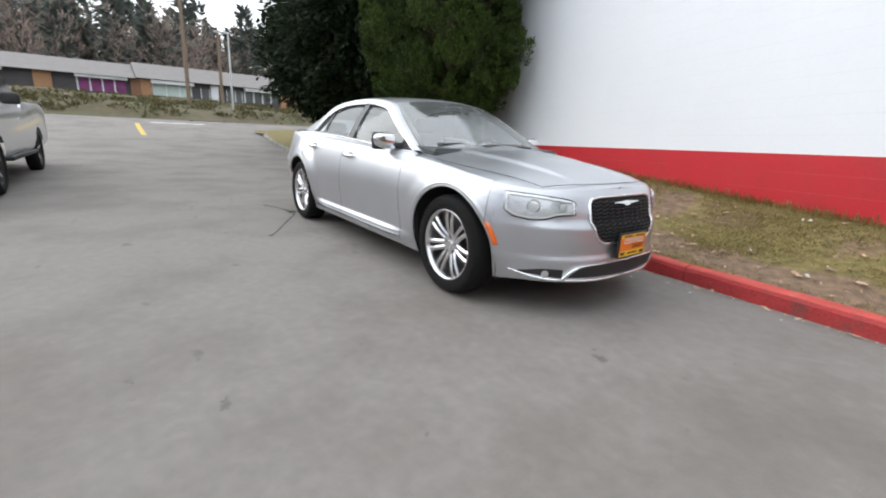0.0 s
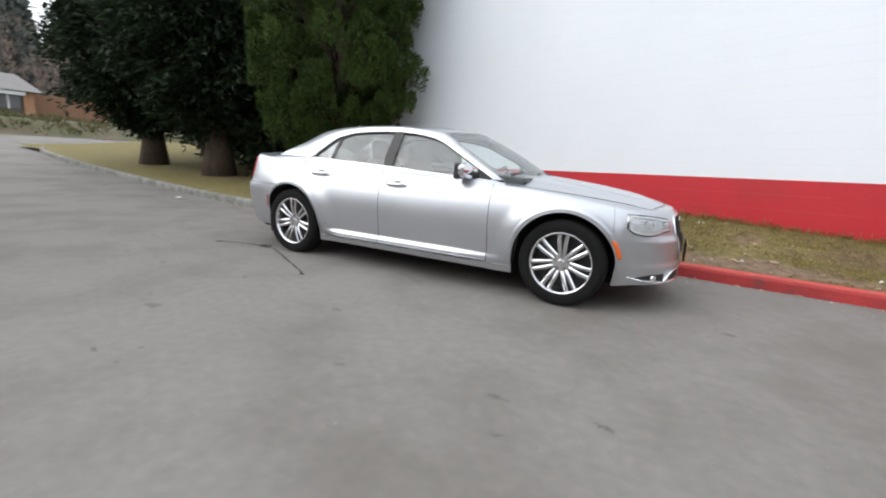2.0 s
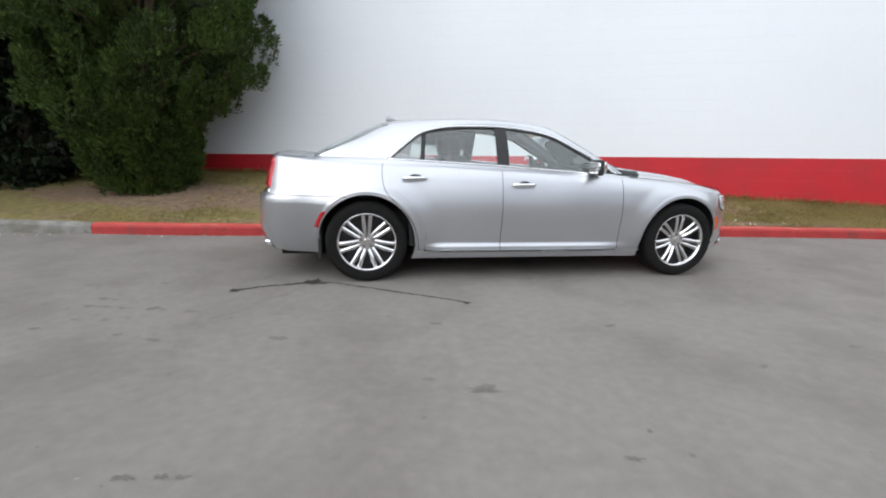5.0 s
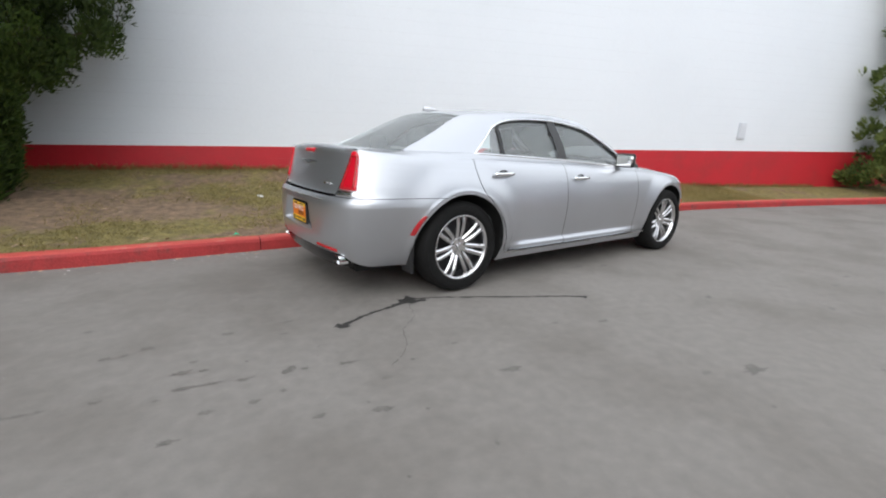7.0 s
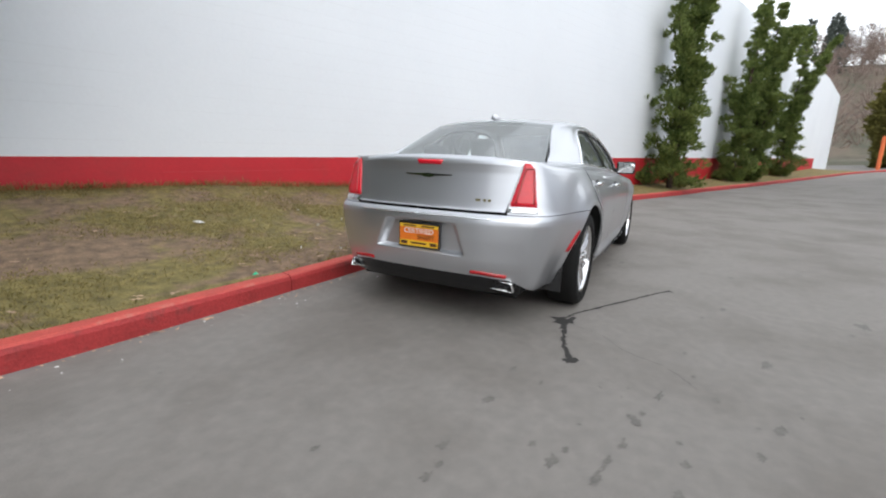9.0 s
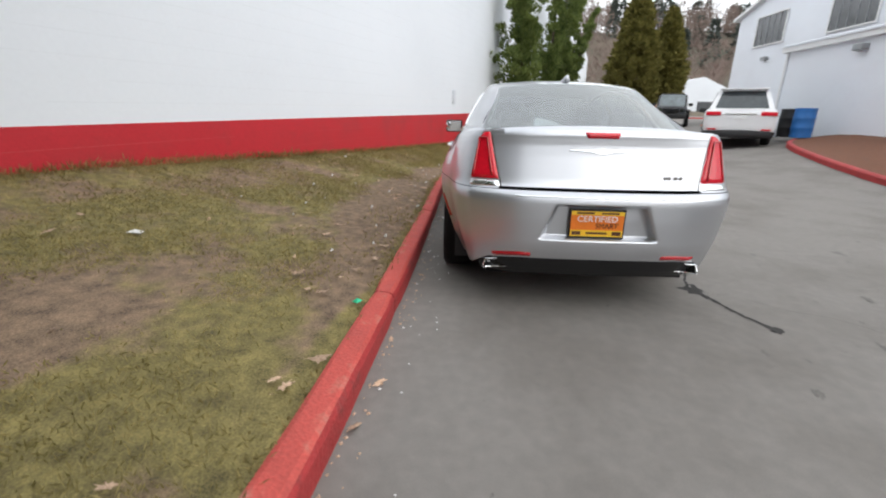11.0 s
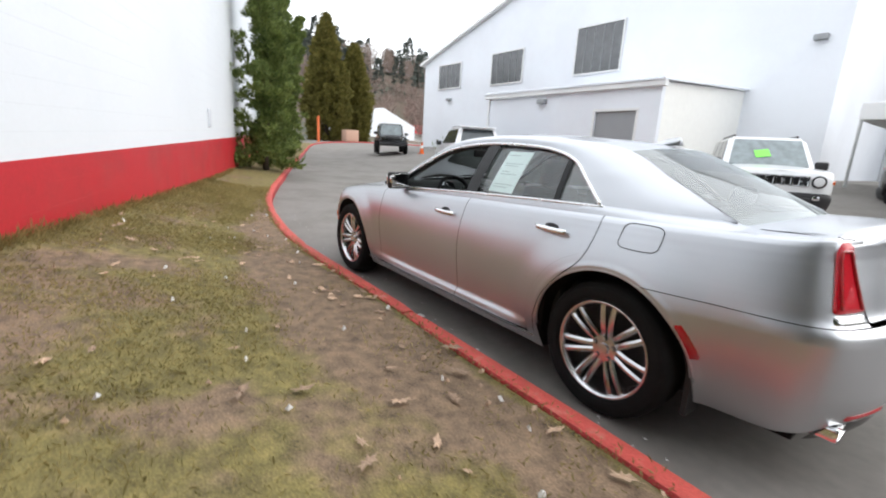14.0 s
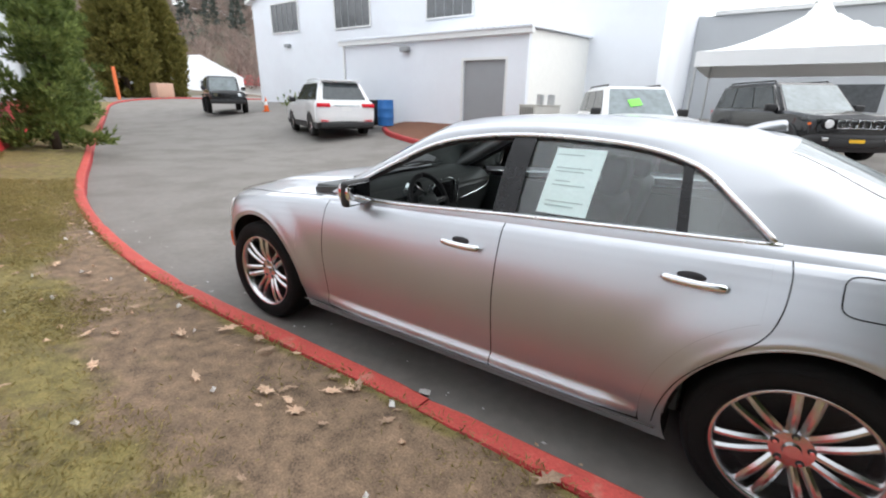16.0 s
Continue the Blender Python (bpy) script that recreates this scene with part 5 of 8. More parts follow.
def pane(name, x0, x1, side, mat, label, slant0=0.0, slant1=0.0, depth=0.014, n=18):
    """A side window between two upright edges, up to the curved frame."""
    v = []
    inn = INNER[::-1]
    for i in range(n):
        xb = x0 + (x1 - x0) * i / (n - 1)
        sl = slant0 + (slant1 - slant0) * i / (n - 1)
        zb = float(np.interp(xb, [b[0] for b in BELT], [b[1] for b in BELT])) - 0.01
        for j in range(9):
            t = j / 8
            x = xb + sl * t
            zt_ = max(zb + 0.002, float(np.interp(x, inn[:, 0], inn[:, 1])))
            z = zb + (zt_ - zb) * t
            v.append((x, side * (glass_y(x, z) - depth), z))
    f = grid_faces(n, 9, flip=side > 0)
    ob = aim(obj(name, v, f, mat, car, label, True), (0, side, 0))
    ob.visible_shadow = False
    return ob


pane("front_window", 0.85, -0.235, -1, AUTOGLASS, "clear front side window")
for sd in (-1, 1):
    pane("rear_window_pane", -0.345, -1.02, sd, AUTOGLASS, "tinted rear side window", 0, 0.03)
    pane("quarter_window", -1.055, -1.325, sd, AUTODARK, "small tinted quarter window", 0.03, 0.0)
    pane("pillar_cover", -0.232, -0.348, sd, BLACKGLOSS, "gloss black door pillar", depth=-0.004, n=6)
    pane("window_divider", -1.018, -1.057, sd, BLACKGLOSS, "", 0.03, 0.03, depth=0.002, n=4)
    # bright mouldings round the glass
    bm = bmesh.new()
    tube(bm, [(x, sd * (glass_y(x, z) + 0.008), z + 0.001) for x, z in INNER], 0.011, 8)
    part("window_moulding", bm, SATIN, car, "bright window surround", True)
    bm = bmesh.new()
    tube(bm, [(x, sd * (glass_y(x, zz) + 0.006), zz - 0.006) for x in np.linspace(0.88, -1.35, 40) for zz in [float(np.interp(x, [b[0] for b in BELT], [b[1] for b in BELT]))]], 0.010, 8)
    part("belt_moulding", bm, SATIN, car, "bright belt moulding", True)
    bm = bmesh.new()
    tube(bm, [(x, sd * (glass_y(x, z) - 0.022), z - 0.012) for x, z in INNER], 0.015, 8)
    part("window_seal", bm, BLACKPLASTIC, car, "", True)


# patches that follow the skin: lamps, grille, plates
def patch(name, s0, s1, zlo, zhi, mat, out, parent, ns=20, nz=10, label="", smooth_=True, edge=True, sides=(1, -1)):
    """A piece of trim that follows the skin between two height lines, out from it, closed at its rim."""
    v = []
    ss = np.linspace(s0, s1, ns)
    for s in ss:
        a, b = zlo(s), zhi(s)
        for j in range(nz):
            t = j / (nz - 1)
            rim = edge and (j in (0, nz - 1) or s in (ss[0], ss[-1]))
            v.append(shell(s, a + (b - a) * t, -0.004 if rim else out))
    res = []
    for sd in sides:
        vv = v if sd > 0 else mirror(v)
        res.append(obj(name, vv, grid_faces(ns, nz, flip=(sd > 0) != (s1 < s0)), mat, parent, label, smooth_))
    return res


def lin(*pts):
    xs_, ys_ = [p[0] for p in pts], [p[1] for p in pts]
    if xs_[0] > xs_[-1]:
        xs_, ys_ = xs_[::-1], ys_[::-1]
    return lambda s: float(np.interp(s, xs_, ys_))


# headlamps
h0, h1, h2, h3 = sp(0.478), sp(0.62), sp(0.73), sp(0.838)
lo = lin((h0, 0.684), (sp(0.50), 0.680), (sp(0.60), 0.674), (sp(0.66), 0.652), (h2, 0.646), (sp(0.80), 0.662), (h3, 0.705))
hi = lin((h0, 0.752), (sp(0.52), 0.770), (h1, 0.784), (h2, 0.797), (h3, 0.806))
BOWL = surf("silvered_reflector", (0.93, 0.94, 0.95), 0.25, metal=0.3, var=0.12, scale=25, fine=80, bump=0)
patch("headlamp_bowl", h0, h3, lo, hi, BOWL, 0.004, car, label="bright headlamp reflector")
for ln in patch("headlamp_lens", h0, h3, lambda s: lo(s) - 0.004, lambda s: hi(s) + 0.004, LAMPCLEAR, 0.016, car, label="clear headlamp lens"):
    ln.visible_shadow = False
    aim(ln, (1, 0, 0))
patch("headlamp_surround", h0 - 0.004, h3 + 0.004, lambda s: lo(s) - 0.003, lambda s: hi(s) + 0.001, CHROME, 0.0015, car, edge=False)
for sd in (-1, 1):
    for yy, rr in ((0.565, 0.030), (0.722, 0.046)):
        p0, p1, p2 = (shell(sp(yy), 0.728, o) for o in (0.0, 0.009, 0.012))
        pj = part("projector", bm_cyl(bmesh.new(), rr, rr * 0.9, (p0[0], sd * p0[1], p0[2]), (p1[0], sd * p1[1], p1[2]), 20), CHROME, car, "round headlamp projector", True, 40)
        part("projector_lens", bm_cyl(bmesh.new(), rr * 0.75, rr * 0.6, (p1[0], sd * p1[1], p1[2]), (p2[0], sd * p2[1], p2[2]), 18), BOWL, pj, "", True, 40)
    bm = bmesh.new()
    pts = [shell(s, hi(s) - 0.010, 0.010) for s in np.linspace(h0 + 0.03, h3 - 0.02, 16)] + [shell(s, lo(s) + 0.012, 0.010) for s in np.linspace(h3 - 0.02, h0 + 0.03, 16)]
    tube(bm, [(x, sd * y, z) for x, y, z in pts], 0.0075, 6)
    part("light_strip", bm, PAPERWHITE, car, "bright strip inside the headlamp", True)

for sd in (-1, 1):
    bm = bmesh.new()
    pts = [shell(s, hi(s) + 0.004, 0.001) for s in np.linspace(h0, h3, 20)] + [shell(s, lo(s) - 0.004, 0.001) for s in np.linspace(h3, h0, 24)]
    tube(bm, [(x, sd * y, z) for x, y, z in pts + pts[:1]], 0.0035, 5)
    part("lamp_gap", bm, LINER, car)

# grille
g1 = sp(0.368)
glo = lin((0, 0.490), (sp(0.255), 0.496), (sp(0.315), 0.530), (g1, 0.64))
ghi = lin((0, 0.793), (sp(0.28), 0.788), (sp(0.352), 0.774), (g1, 0.750))
patch("grille_panel", 0.0, g1, glo, ghi, LINER, 0.004, car, 24, 14, "black mesh grille", edge=False)
bm = bmesh.new()
rim = [shell(s, ghi(s), 0.006) for s in np.linspace(0, g1, 20)] + [shell(s, glo(s), 0.006) for s in np.linspace(g1, 0, 24)]
loop = rim + [(x, -y, z) for x, y, z in rim[::-1]]
tube(bm, loop + loop[:1], 0.0095, 8)
part("grille_surround", bm, CHROME, car, "bright grille surround", True)
for k in range(11):
    z = 0.520 + k * 0.0240
    bm = bmesh.new()
    lim = max((s for s in np.linspace(0.02, g1, 60) if glo(s) + 0.006 < z < ghi(s) - 0.006), default=0.1)
    pts = [shell(s, z + 0.0055 * math.sin(s * 95), 0.011) for s in np.linspace(0, lim, 46)]
    pts = [(x, -y, zz) for x, y, zz in pts[::-1]][:-1] + pts
    tube(bm, pts, 0.0034, 5)
    part("grille_bar", bm, ALLOYDARK, car, "", True)


def wing_badge(place, depth_axis, name, w, h):
    """A slim winged badge as a plain shape."""
    half = [(0, -h * 0.5), (0.07 * w, -h * 0.45), (0.13 * w, -h * 0.15), (0.5 * w, h * 0.08), (0.49 * w, h * 0.22), (0.10 * w, h * 0.35), (0, h * 0.5)]
    outl = half + [(-a, b) for a, b in half[::-1][1:-1]]
    bm = bmesh.new()
    lo_, hi_ = [], []
    for a, b in outl:
        px = place(a, b)
        lo_.append(bm.verts.new(px))
        hi_.append(bm.verts.new((px[0] + depth_axis, px[1], px[2])))
    bm.faces.new(hi_)
    for i in range(len(lo_)):
        j = (i + 1) % len(lo_)
        bm.faces.new((lo_[i], lo_[j], hi_[j], hi_[i]))
    return part(name, bm, CHROME, car, "bright winged badge")


def nose(a, b):
    p = shell(sp(abs(a)), 0.748 + b, 0.012)
    return (p[0], math.copysign(p[1], a), p[2])


wing_badge(nose, 0.008, "badge", 0.30, 0.036)


def tail_at(a, b):
    p = shell(sp(abs(a), True), 0.985 + b, 0.006)
    return (p[0], math.copysign(p[1], a), p[2])


wing_badge(tail_at, -0.006, "badge", 0.38, 0.030)
# model lettering on the lid, too small to read
for yy, ww in ((-0.38, 0.035), (-0.425, 0.02), (-0.455, 0.02)):
    q = shell(sp(abs(yy), True), 0.845, 0.005)
    box("emblem_bar", q[0] - 0.004, q[0] + 0.004, yy - ww / 2, yy + ww / 2, 0.836, 0.852, CHROME, car)

# lower air intake with its bright lip, fog lamps
patch("lower_intake", 0.0, sp(0.50), lin((0, 0.262), (sp(0.5), 0.275)), lin((0, 0.360), (sp(0.36), 0.352), (sp(0.5), 0.325)), BLACKPLASTIC, 0.003, car, edge=False, label="black lower intake")
patch("fog_pocket", sp(0.535), sp(0.765), lin((sp(0.535), 0.270), (sp(0.765), 0.300)), lin((sp(0.535), 0.330), (sp(0.65), 0.333), (sp(0.765), 0.306)), BLACKPLASTIC, 0.003, car, edge=False, label="black fog lamp pocket")
for sd in (-1, 1):
    bm = bmesh.new()
    pts = [shell(sp(yy), zz, 0.008) for yy, zz in ((0.02, 0.250), (0.2, 0.250), (0.35, 0.252), (0.55, 0.258), (0.70, 0.276), (0.80, 0.308))]
    pts = [tuple(p) for p in catmull(pts, 8)]
    tube(bm, [(x, sd * y, z) for x, y, z in pts], [0.011] * (len(pts) - 6) + [0.010, 0.009, 0.007, 0.005, 0.004, 0.003], 8)
    part("bumper_moulding", bm, CHROME, car, "bright lower bumper moulding", True)
    bm = bmesh.new()
    pts = [shell(sp(yy), zz, 0.009) for yy, zz in ((0.535, 0.262), (0.515, 0.290), (0.480, 0.325), (0.42, 0.352), (0.30, 0.362), (0.0, 0.366))]
    pts = [tuple(p) for p in catmull(pts, 8)]
    tube(bm, [(x, sd * y, z) for x, y, z in pts], [0.014] * 12 + [0.011] * 10 + [0.006] * (len(pts) - 22), 8)
    part("bumper_moulding", bm, CHROME, car, "bright lower bumper moulding", True)
    p0, p1 = shell(sp(0.635), 0.300, 0.0), shell(sp(0.635), 0.300, 0.012)
    part("fog_lamp", bm_cyl(bmesh.new(), 0.028, 0.024, (p0[0], sd * p0[1], p0[2]), (p1[0], sd * p1[1], p1[2]), 20), CHROME, car, "round fog lamp", True, 40)
    # number plate stays empty under a dealer's tag
v = []
for i in range(9):
    zz = 0.452 + 0.155 * i / 8
    xe = WBX + math.sqrt(ARCH_R ** 2 - (zz - AXLE_Z) ** 2)
    for k in range(5):
        v.append(shell(s_of_x(xe + 0.008 + 0.045 * k / 4), zz, 0.009 if 0 < k < 4 and 0 < i < 8 else -0.003))
both("side_marker", v, grid_faces(9, 5, flip=True), AMBER, car, "amber side marker")
# rear reflector, slanted along the arch
v = []
for i in range(9):
    t = i / 8
    zz = 0.475 + 0.165 * t
    xe = -WBX - math.sqrt(ARCH_R ** 2 - (zz - AXLE_Z) ** 2)
    wd_ = 0.052 - 0.010 * t
    for k in range(5):
        xx = xe - 0.006 - wd_ * k / 4
        v.append(shell(s_of_x(xx), zz + 0.010 * k / 4, 0.005 if 0 < k < 4 and 0 < i < 8 else -0.003))
both("side_reflector", v, grid_faces(9, 5), REFLECTOR, car, "red side reflector")

# tail lamps: tall red lens, bright foot
def lamp_out(z):
    return float(np.interp(z, [0.77, 0.81, 0.93, 1.03, 1.08], [0.880, 0.882, 0.897, 0.897, 0.882]))


def lamp_at(f_, z, out):
    a_, b_ = sp(lid_y(z) + 0.009, True), sp(lamp_out(z), True)
    return shell(a_ + (b_ - a_) * f_, z, out)


zgrid("tail_lamp", lambda z: sp(lid_y(z) + 0.009, True), lambda z: sp(lamp_out(z), True), lambda f_: 0.812, lambda f_: 1.083 - 0.045 * f_ ** 3, REDLENS, 0.012, car, 18, 18, "tall red tail lamp")
zgrid("tail_lamp_foot", lambda z: sp(lid_y(z) + 0.009, True), lambda z: sp(lamp_out(z), True), lambda f_: BT + 0.012, lambda f_: 0.810, SATIN, 0.008, car, 12, 6, "bright foot of the tail lamp")
for sd in (-1, 1):
    bm = bmesh.new()
    pts = [lamp_at(f_, z, 0.0150) for f_, z in [(0.18, q) for q in np.linspace(0.835, 1.045, 10)] + [(q, 1.048) for q in np.linspace(0.25, 0.75, 6)] + [(0.82, q) for q in np.linspace(1.040, 0.835, 10)]]
    tube(bm, [(x, sd * y, z) for x, y, z in pts], 0.0060, 6)
    part("light_guide", bm, REFLECTOR, car, "dark red light guide inside the tail lamp", True)
patch("bumper_reflector", sp(0.37, True), sp(0.62, True), lambda s: bumper_low(s) + 0.006, lambda s: bumper_low(s) + 0.040, REFLECTOR, 0.008, car, 12, 5, "low red reflector")
v = []
for i in range(-8, 9):
    for j in range(5):
        yy = 0.105 * i / 8 * (1 - 0.12 * (1 - j / 4))
        q = shell(sp(abs(yy), True), 1.052 + 0.036 * j / 4, -0.003 if abs(i) == 8 or j in (0, 4) else 0.015)
        v.append((q[0], math.copysign(q[1], i), q[2]))
aim(obj("brake_lamp", v, grid_faces(17, 5), REDLENS, car, "high red brake lamp", True), (-1, 0, 0))
patch("bumper_ledge_strip", PLEN, sp(0.50, True), lambda s: BT - 0.032, lambda s: BT - 0.021, CHROME, 0.006, car, 30, 4, "thin bright strip on the bumper ledge")
bm = bmesh.new()
pts = [shell(s, BT + 0.0145, 0.001) for s in np.linspace(PLEN, sp(0.592, True), 24)] + [shell(sp(lid_y(z) + 0.0045, True), z, 0.001) for z in np.linspace(0.78, 1.068, 14)]
for sd in (-1, 1):
    tube(bm, [(x, sd * y, z) for x, y, z in pts], 0.0018, 6)
part("shut_line", bm, LINER, car)


def dealer_tag(m, name):
    """Orange and yellow card in a plate frame; one word can be read."""
    tg = thing(name, m, "orange and yellow dealer card in the plate holder", "plate")
    box("frame", -0.160, 0.160, -0.004, 0.0105, -0.086, 0.086, BLACKPLASTIC, tg, bevel=0.004)
    box("card", -0.150, 0.150, 0.010, 0.013, -0.074, 0.074, ORANGE, tg)
    box("top_band", -0.150, 0.150, 0.013, 0.0142, 0.052, 0.074, YELLOW, tg)
    box("bottom_band", -0.150, 0.150, 0.013, 0.0142, -0.074, -0.036, YELLOW, tg)
    for a0, a1, b0, b1 in ((-0.12, -0.02, 0.058, 0.068), (0.02, 0.12, 0.058, 0.068), (-0.06, 0.06, -0.060, -0.048), (-0.14, -0.09, -0.066, -0.044), (0.09, 0.14, -0.066, -0.044)):
        box("print_bar", a0, a1, 0.0142, 0.0150, b0, b1, TAGDARK, tg)
    for text, size, px_, pz_, ink in (("CERTIFIED", 0.050, 0.0, 0.028, PAPERWHITE), ("SMART", 0.042, 0.055, -0.012, TAGDARK)):
        cu = bpy.data.curves.new("word", "FONT")
        cu.body, cu.size, cu.align_x, cu.align_y, cu.extrude = text, size, "CENTER", "CENTER", 0.0006
        to = new("word", cu)
        dg = bpy.context.evaluated_depsgraph_get()
        me = bpy.data.meshes.new_from_object(to.evaluated_get(dg))
        bpy.data.objects.remove(to)
        me.materials.clear()
        me.materials.append(ink)
        w = new("word", me)
        w.parent = tg
        w.matrix_local = pose(-px_, 0.0152, pz_, 90, 0, 180)
    return tg


px = shell(PLEN - 0.02, 0.575, -0.036)
dealer_tag(pose(px[0] + 0.006, 0.01, 0.583, 0, 0, 90), "plate_card")
px = shell(0.02, 0.47, 0.02)
dealer_tag(pose(px[0] + 0.016, 0.0, 0.475, 0, 0, -90), "plate_card")

# flat bright exhaust outlets set into the valance
def exhaust_ring(k, x, sd):
    """Section of an exhaust tip at x, drawn in by k."""
    out = []
    for cy, cz, a0 in ((0.640 - k, 0.286 + k, -90), (0.628 - k, 0.324 - k, 0), (0.452 + k, 0.333 - k, 90), (0.442 + k, 0.299 + k, 180)):
        for q in range(5):
            a = radians(a0 + 22.5 * q)
            out.append((x, sd * (cy + 0.012 * math.cos(a)), cz + 0.012 * math.sin(a)))
    return out


xm = shell(sp(0.54, True), 0.335)[0] + 0.011
for sd in (-1, 1):
    rings = [exhaust_ring(0.004, xm + 0.16, sd), exhaust_ring(0.0, xm + 0.02, sd), exhaust_ring(0.0, xm + 0.003, sd), exhaust_ring(0.003, xm, sd), exhaust_ring(0.006, xm + 0.003, sd), exhaust_ring(0.008, xm + 0.07, sd)]
    tip = obj("exhaust_tip", [p for r_ in rings for p in r_], grid_faces(6, 20, close_u=False) + [(i * 20 + 19, i * 20, i * 20 + 20, i * 20 + 39) for i in range(5)], CHROME, car, "flat bright exhaust outlet", True)
    obj("exhaust_opening", exhaust_ring(0.008, xm + 0.045, sd), [tuple(range(20))], LINER, tip, "dark mouth of the exhaust")

# door handles, mirrors, fuel flap, antenna, wipers
for sd in (-1, 1):
    for xh, zh in ((-0.118, 0.888), (-1.112, 0.932)):
        s = s_of_x(xh)
        y = shell(s, zh)[1]
        bm = bmesh.new()
        pts = [(xh + 0.11 - 0.22 * k / 14, sd * (y + 0.016 + 0.022 * math.sin(math.pi * k / 14) ** 0.6), zh - 0.004 * k / 14) for k in range(15)]
        tube(bm, pts, [0.010] + [0.0145] * 13 + [0.010], 10)
        for vtx in bm.verts:
            vtx.co.z = zh + (vtx.co.z - zh) * 1.15
        part("door_handle", bm, CHROME, car, "bright door handle", True)
        bm = bmesh.new()
        bmesh.ops.create_uvsphere(bm, u_segments=16, v_segments=8, radius=1.0, matrix=Matrix.Translation((xh + 0.01, sd * (y - 0.002), zh + 0.012)) @ Matrix.Diagonal((0.050, 0.008, 0.019, 1)))
        part("handle_cup", bm, ALLOYDARK, car, "", True)
    # mirror
    bm = bmesh.new()
    bmesh.ops.create_uvsphere(bm, u_segments=24, v_segments=14, radius=1.0)
    for vtx in bm.verts:
        x, y, z = vtx.co
        sq = 0.55
        x, y, z = (math.copysign(abs(c) ** sq, c) for c in (x, y, z))
        back = 0.045 if x < 0 else 0.062
        vtx.co = Vector((0.590 + back * x - 0.02 * y, sd * (0.905 + 0.098 * y), 1.056 + 0.074 * z * (1 - 0.12 * (y + 1)) + 0.008 * y))
    part("mirror_cap", bm, CHROME, car, "bright door mirror cap", True)
    bm = bmesh.new()
    bm_box(bm, 0.538, 0.544, min(sd * 0.826, sd * 0.988), max(sd * 0.826, sd * 0.988), 0.998, 1.110, 0.0015)
    part("mirror_glass", bm, CHROME, car, "mirror glass")
    bm = bmesh.new()
    bm_box(bm, 0.542, 0.600, min(sd * 0.806, sd * 1.004), max(sd * 0.806, sd * 1.004), 0.984, 1.126, 0.022, 3)
    part("mirror_housing", bm, BLACKPLASTIC, car, "black mirror housing", True)
    bm = bmesh.new()
    tube(bm, [(0.68, sd * 0.77, 1.020), (0.64, sd * 0.81, 1.020), (0.61, sd * 0.85, 1.030)], [0.030, 0.026, 0.030], 8)
    part("mirror_arm", bm, BLACKPLASTIC, car, "", True)
    # front quarter triangle beside the mirror
    bm = bmesh.new()
    prism(bm, [(0.84, 0.988), (0.67, 0.998), (0.67, 1.090)], 0.012, "y", 0)
    for vtx in bm.verts:
        vtx.co.y = sd * (glass_y(vtx.co.x, vtx.co.z) + (0.004 if vtx.co.y > 0.006 else -0.010))
    part("mirror_base", bm, BLACKPLASTIC, car)
# fuel flap on the left
bm = bmesh.new()
pts = []
for k in range(33):
    a_ = 2 * math.pi * k / 32
    xx = -1.625 + 0.100 * math.copysign(abs(math.cos(a_)) ** 0.45, math.cos(a_))
    zz = 0.976 + 0.060 * math.copysign(abs(math.sin(a_)) ** 0.45, math.sin(a_))
    pts.append((xx, shell(s_of_x(xx), zz)[1] + 0.0006, zz))
tube(bm, pts, 0.0026, 5)
part("fuel_flap_line", bm, LINER, car, "outline of the fuel flap")
# shut line of the rear doors, down and round the arch
for sd in (-1, 1):
    bm = bmesh.new()
    cut_ = catmull([(-1.385, 1.046), (-1.392, 0.985), (-1.384, 0.885), (-1.352, 0.800), (-1.275, 0.722), (-1.180, 0.620), (-1.118, 0.520), (-1.080, 0.400), (-1.068, 0.292)], 8)
    tube(bm, [(x, sd * (y + 0.0002), z) for x, z in cut_ for y in [shell(s_of_x(x), min(z, top_z(x)))[1]]], 0.0026, 5)
    part("shut_line", bm, LINER, car)
# crease where the bumper meets the wings
for sd in (-1, 1):
    for pts in ([shell(s, BT + 0.002, 0.0004) for s in np.linspace(s_of_x(-1.72), sp(0.80, True), 24)],):
        bm = bmesh.new()
        tube(bm, [(x, sd * y, z) for x, y, z in pts], 0.0022, 5)
        part("shut_line", bm, LINER, car)
bm = bmesh.new()
fin = [(-1.16, 1.448), (-1.24, 1.478), (-1.30, 1.492), (-1.325, 1.490), (-1.335, 1.440), (-1.16, 1.440)]
prism(bm, fin, 0.05, "y", -0.025)
for vtx in bm.verts:
    t = (vtx.co.z - 1.44) / 0.05
    vtx.co.y *= 1 - 0.75 * t
bmesh.ops.bevel(bm, geom=list(bm.edges), offset=0.005, segments=2, affect="EDGES")
part("antenna_fin", bm, PAINT, car, "silver shark-fin antenna", True)
for k, (x0, y0, x1, y1) in enumerate(((1.03, 0.45, 1.09, -0.20), (1.05, -0.15, 0.96, -0.60))):
    bm = bmesh.new()
    tube(bm, [(x0, y0, 1.040), ((x0 + x1) / 2 - 0.03, (y0 + y1) / 2, 1.064), (x1 - 0.02, y1, 1.052)], 0.008, 6)
    part("wiper", bm, BLACKPLASTIC, car)
box("cowl_panel", 0.96, 1.10, -0.46, 0.46, 0.985, 1.003, BLACKPLASTIC, car, bevel=0.004)

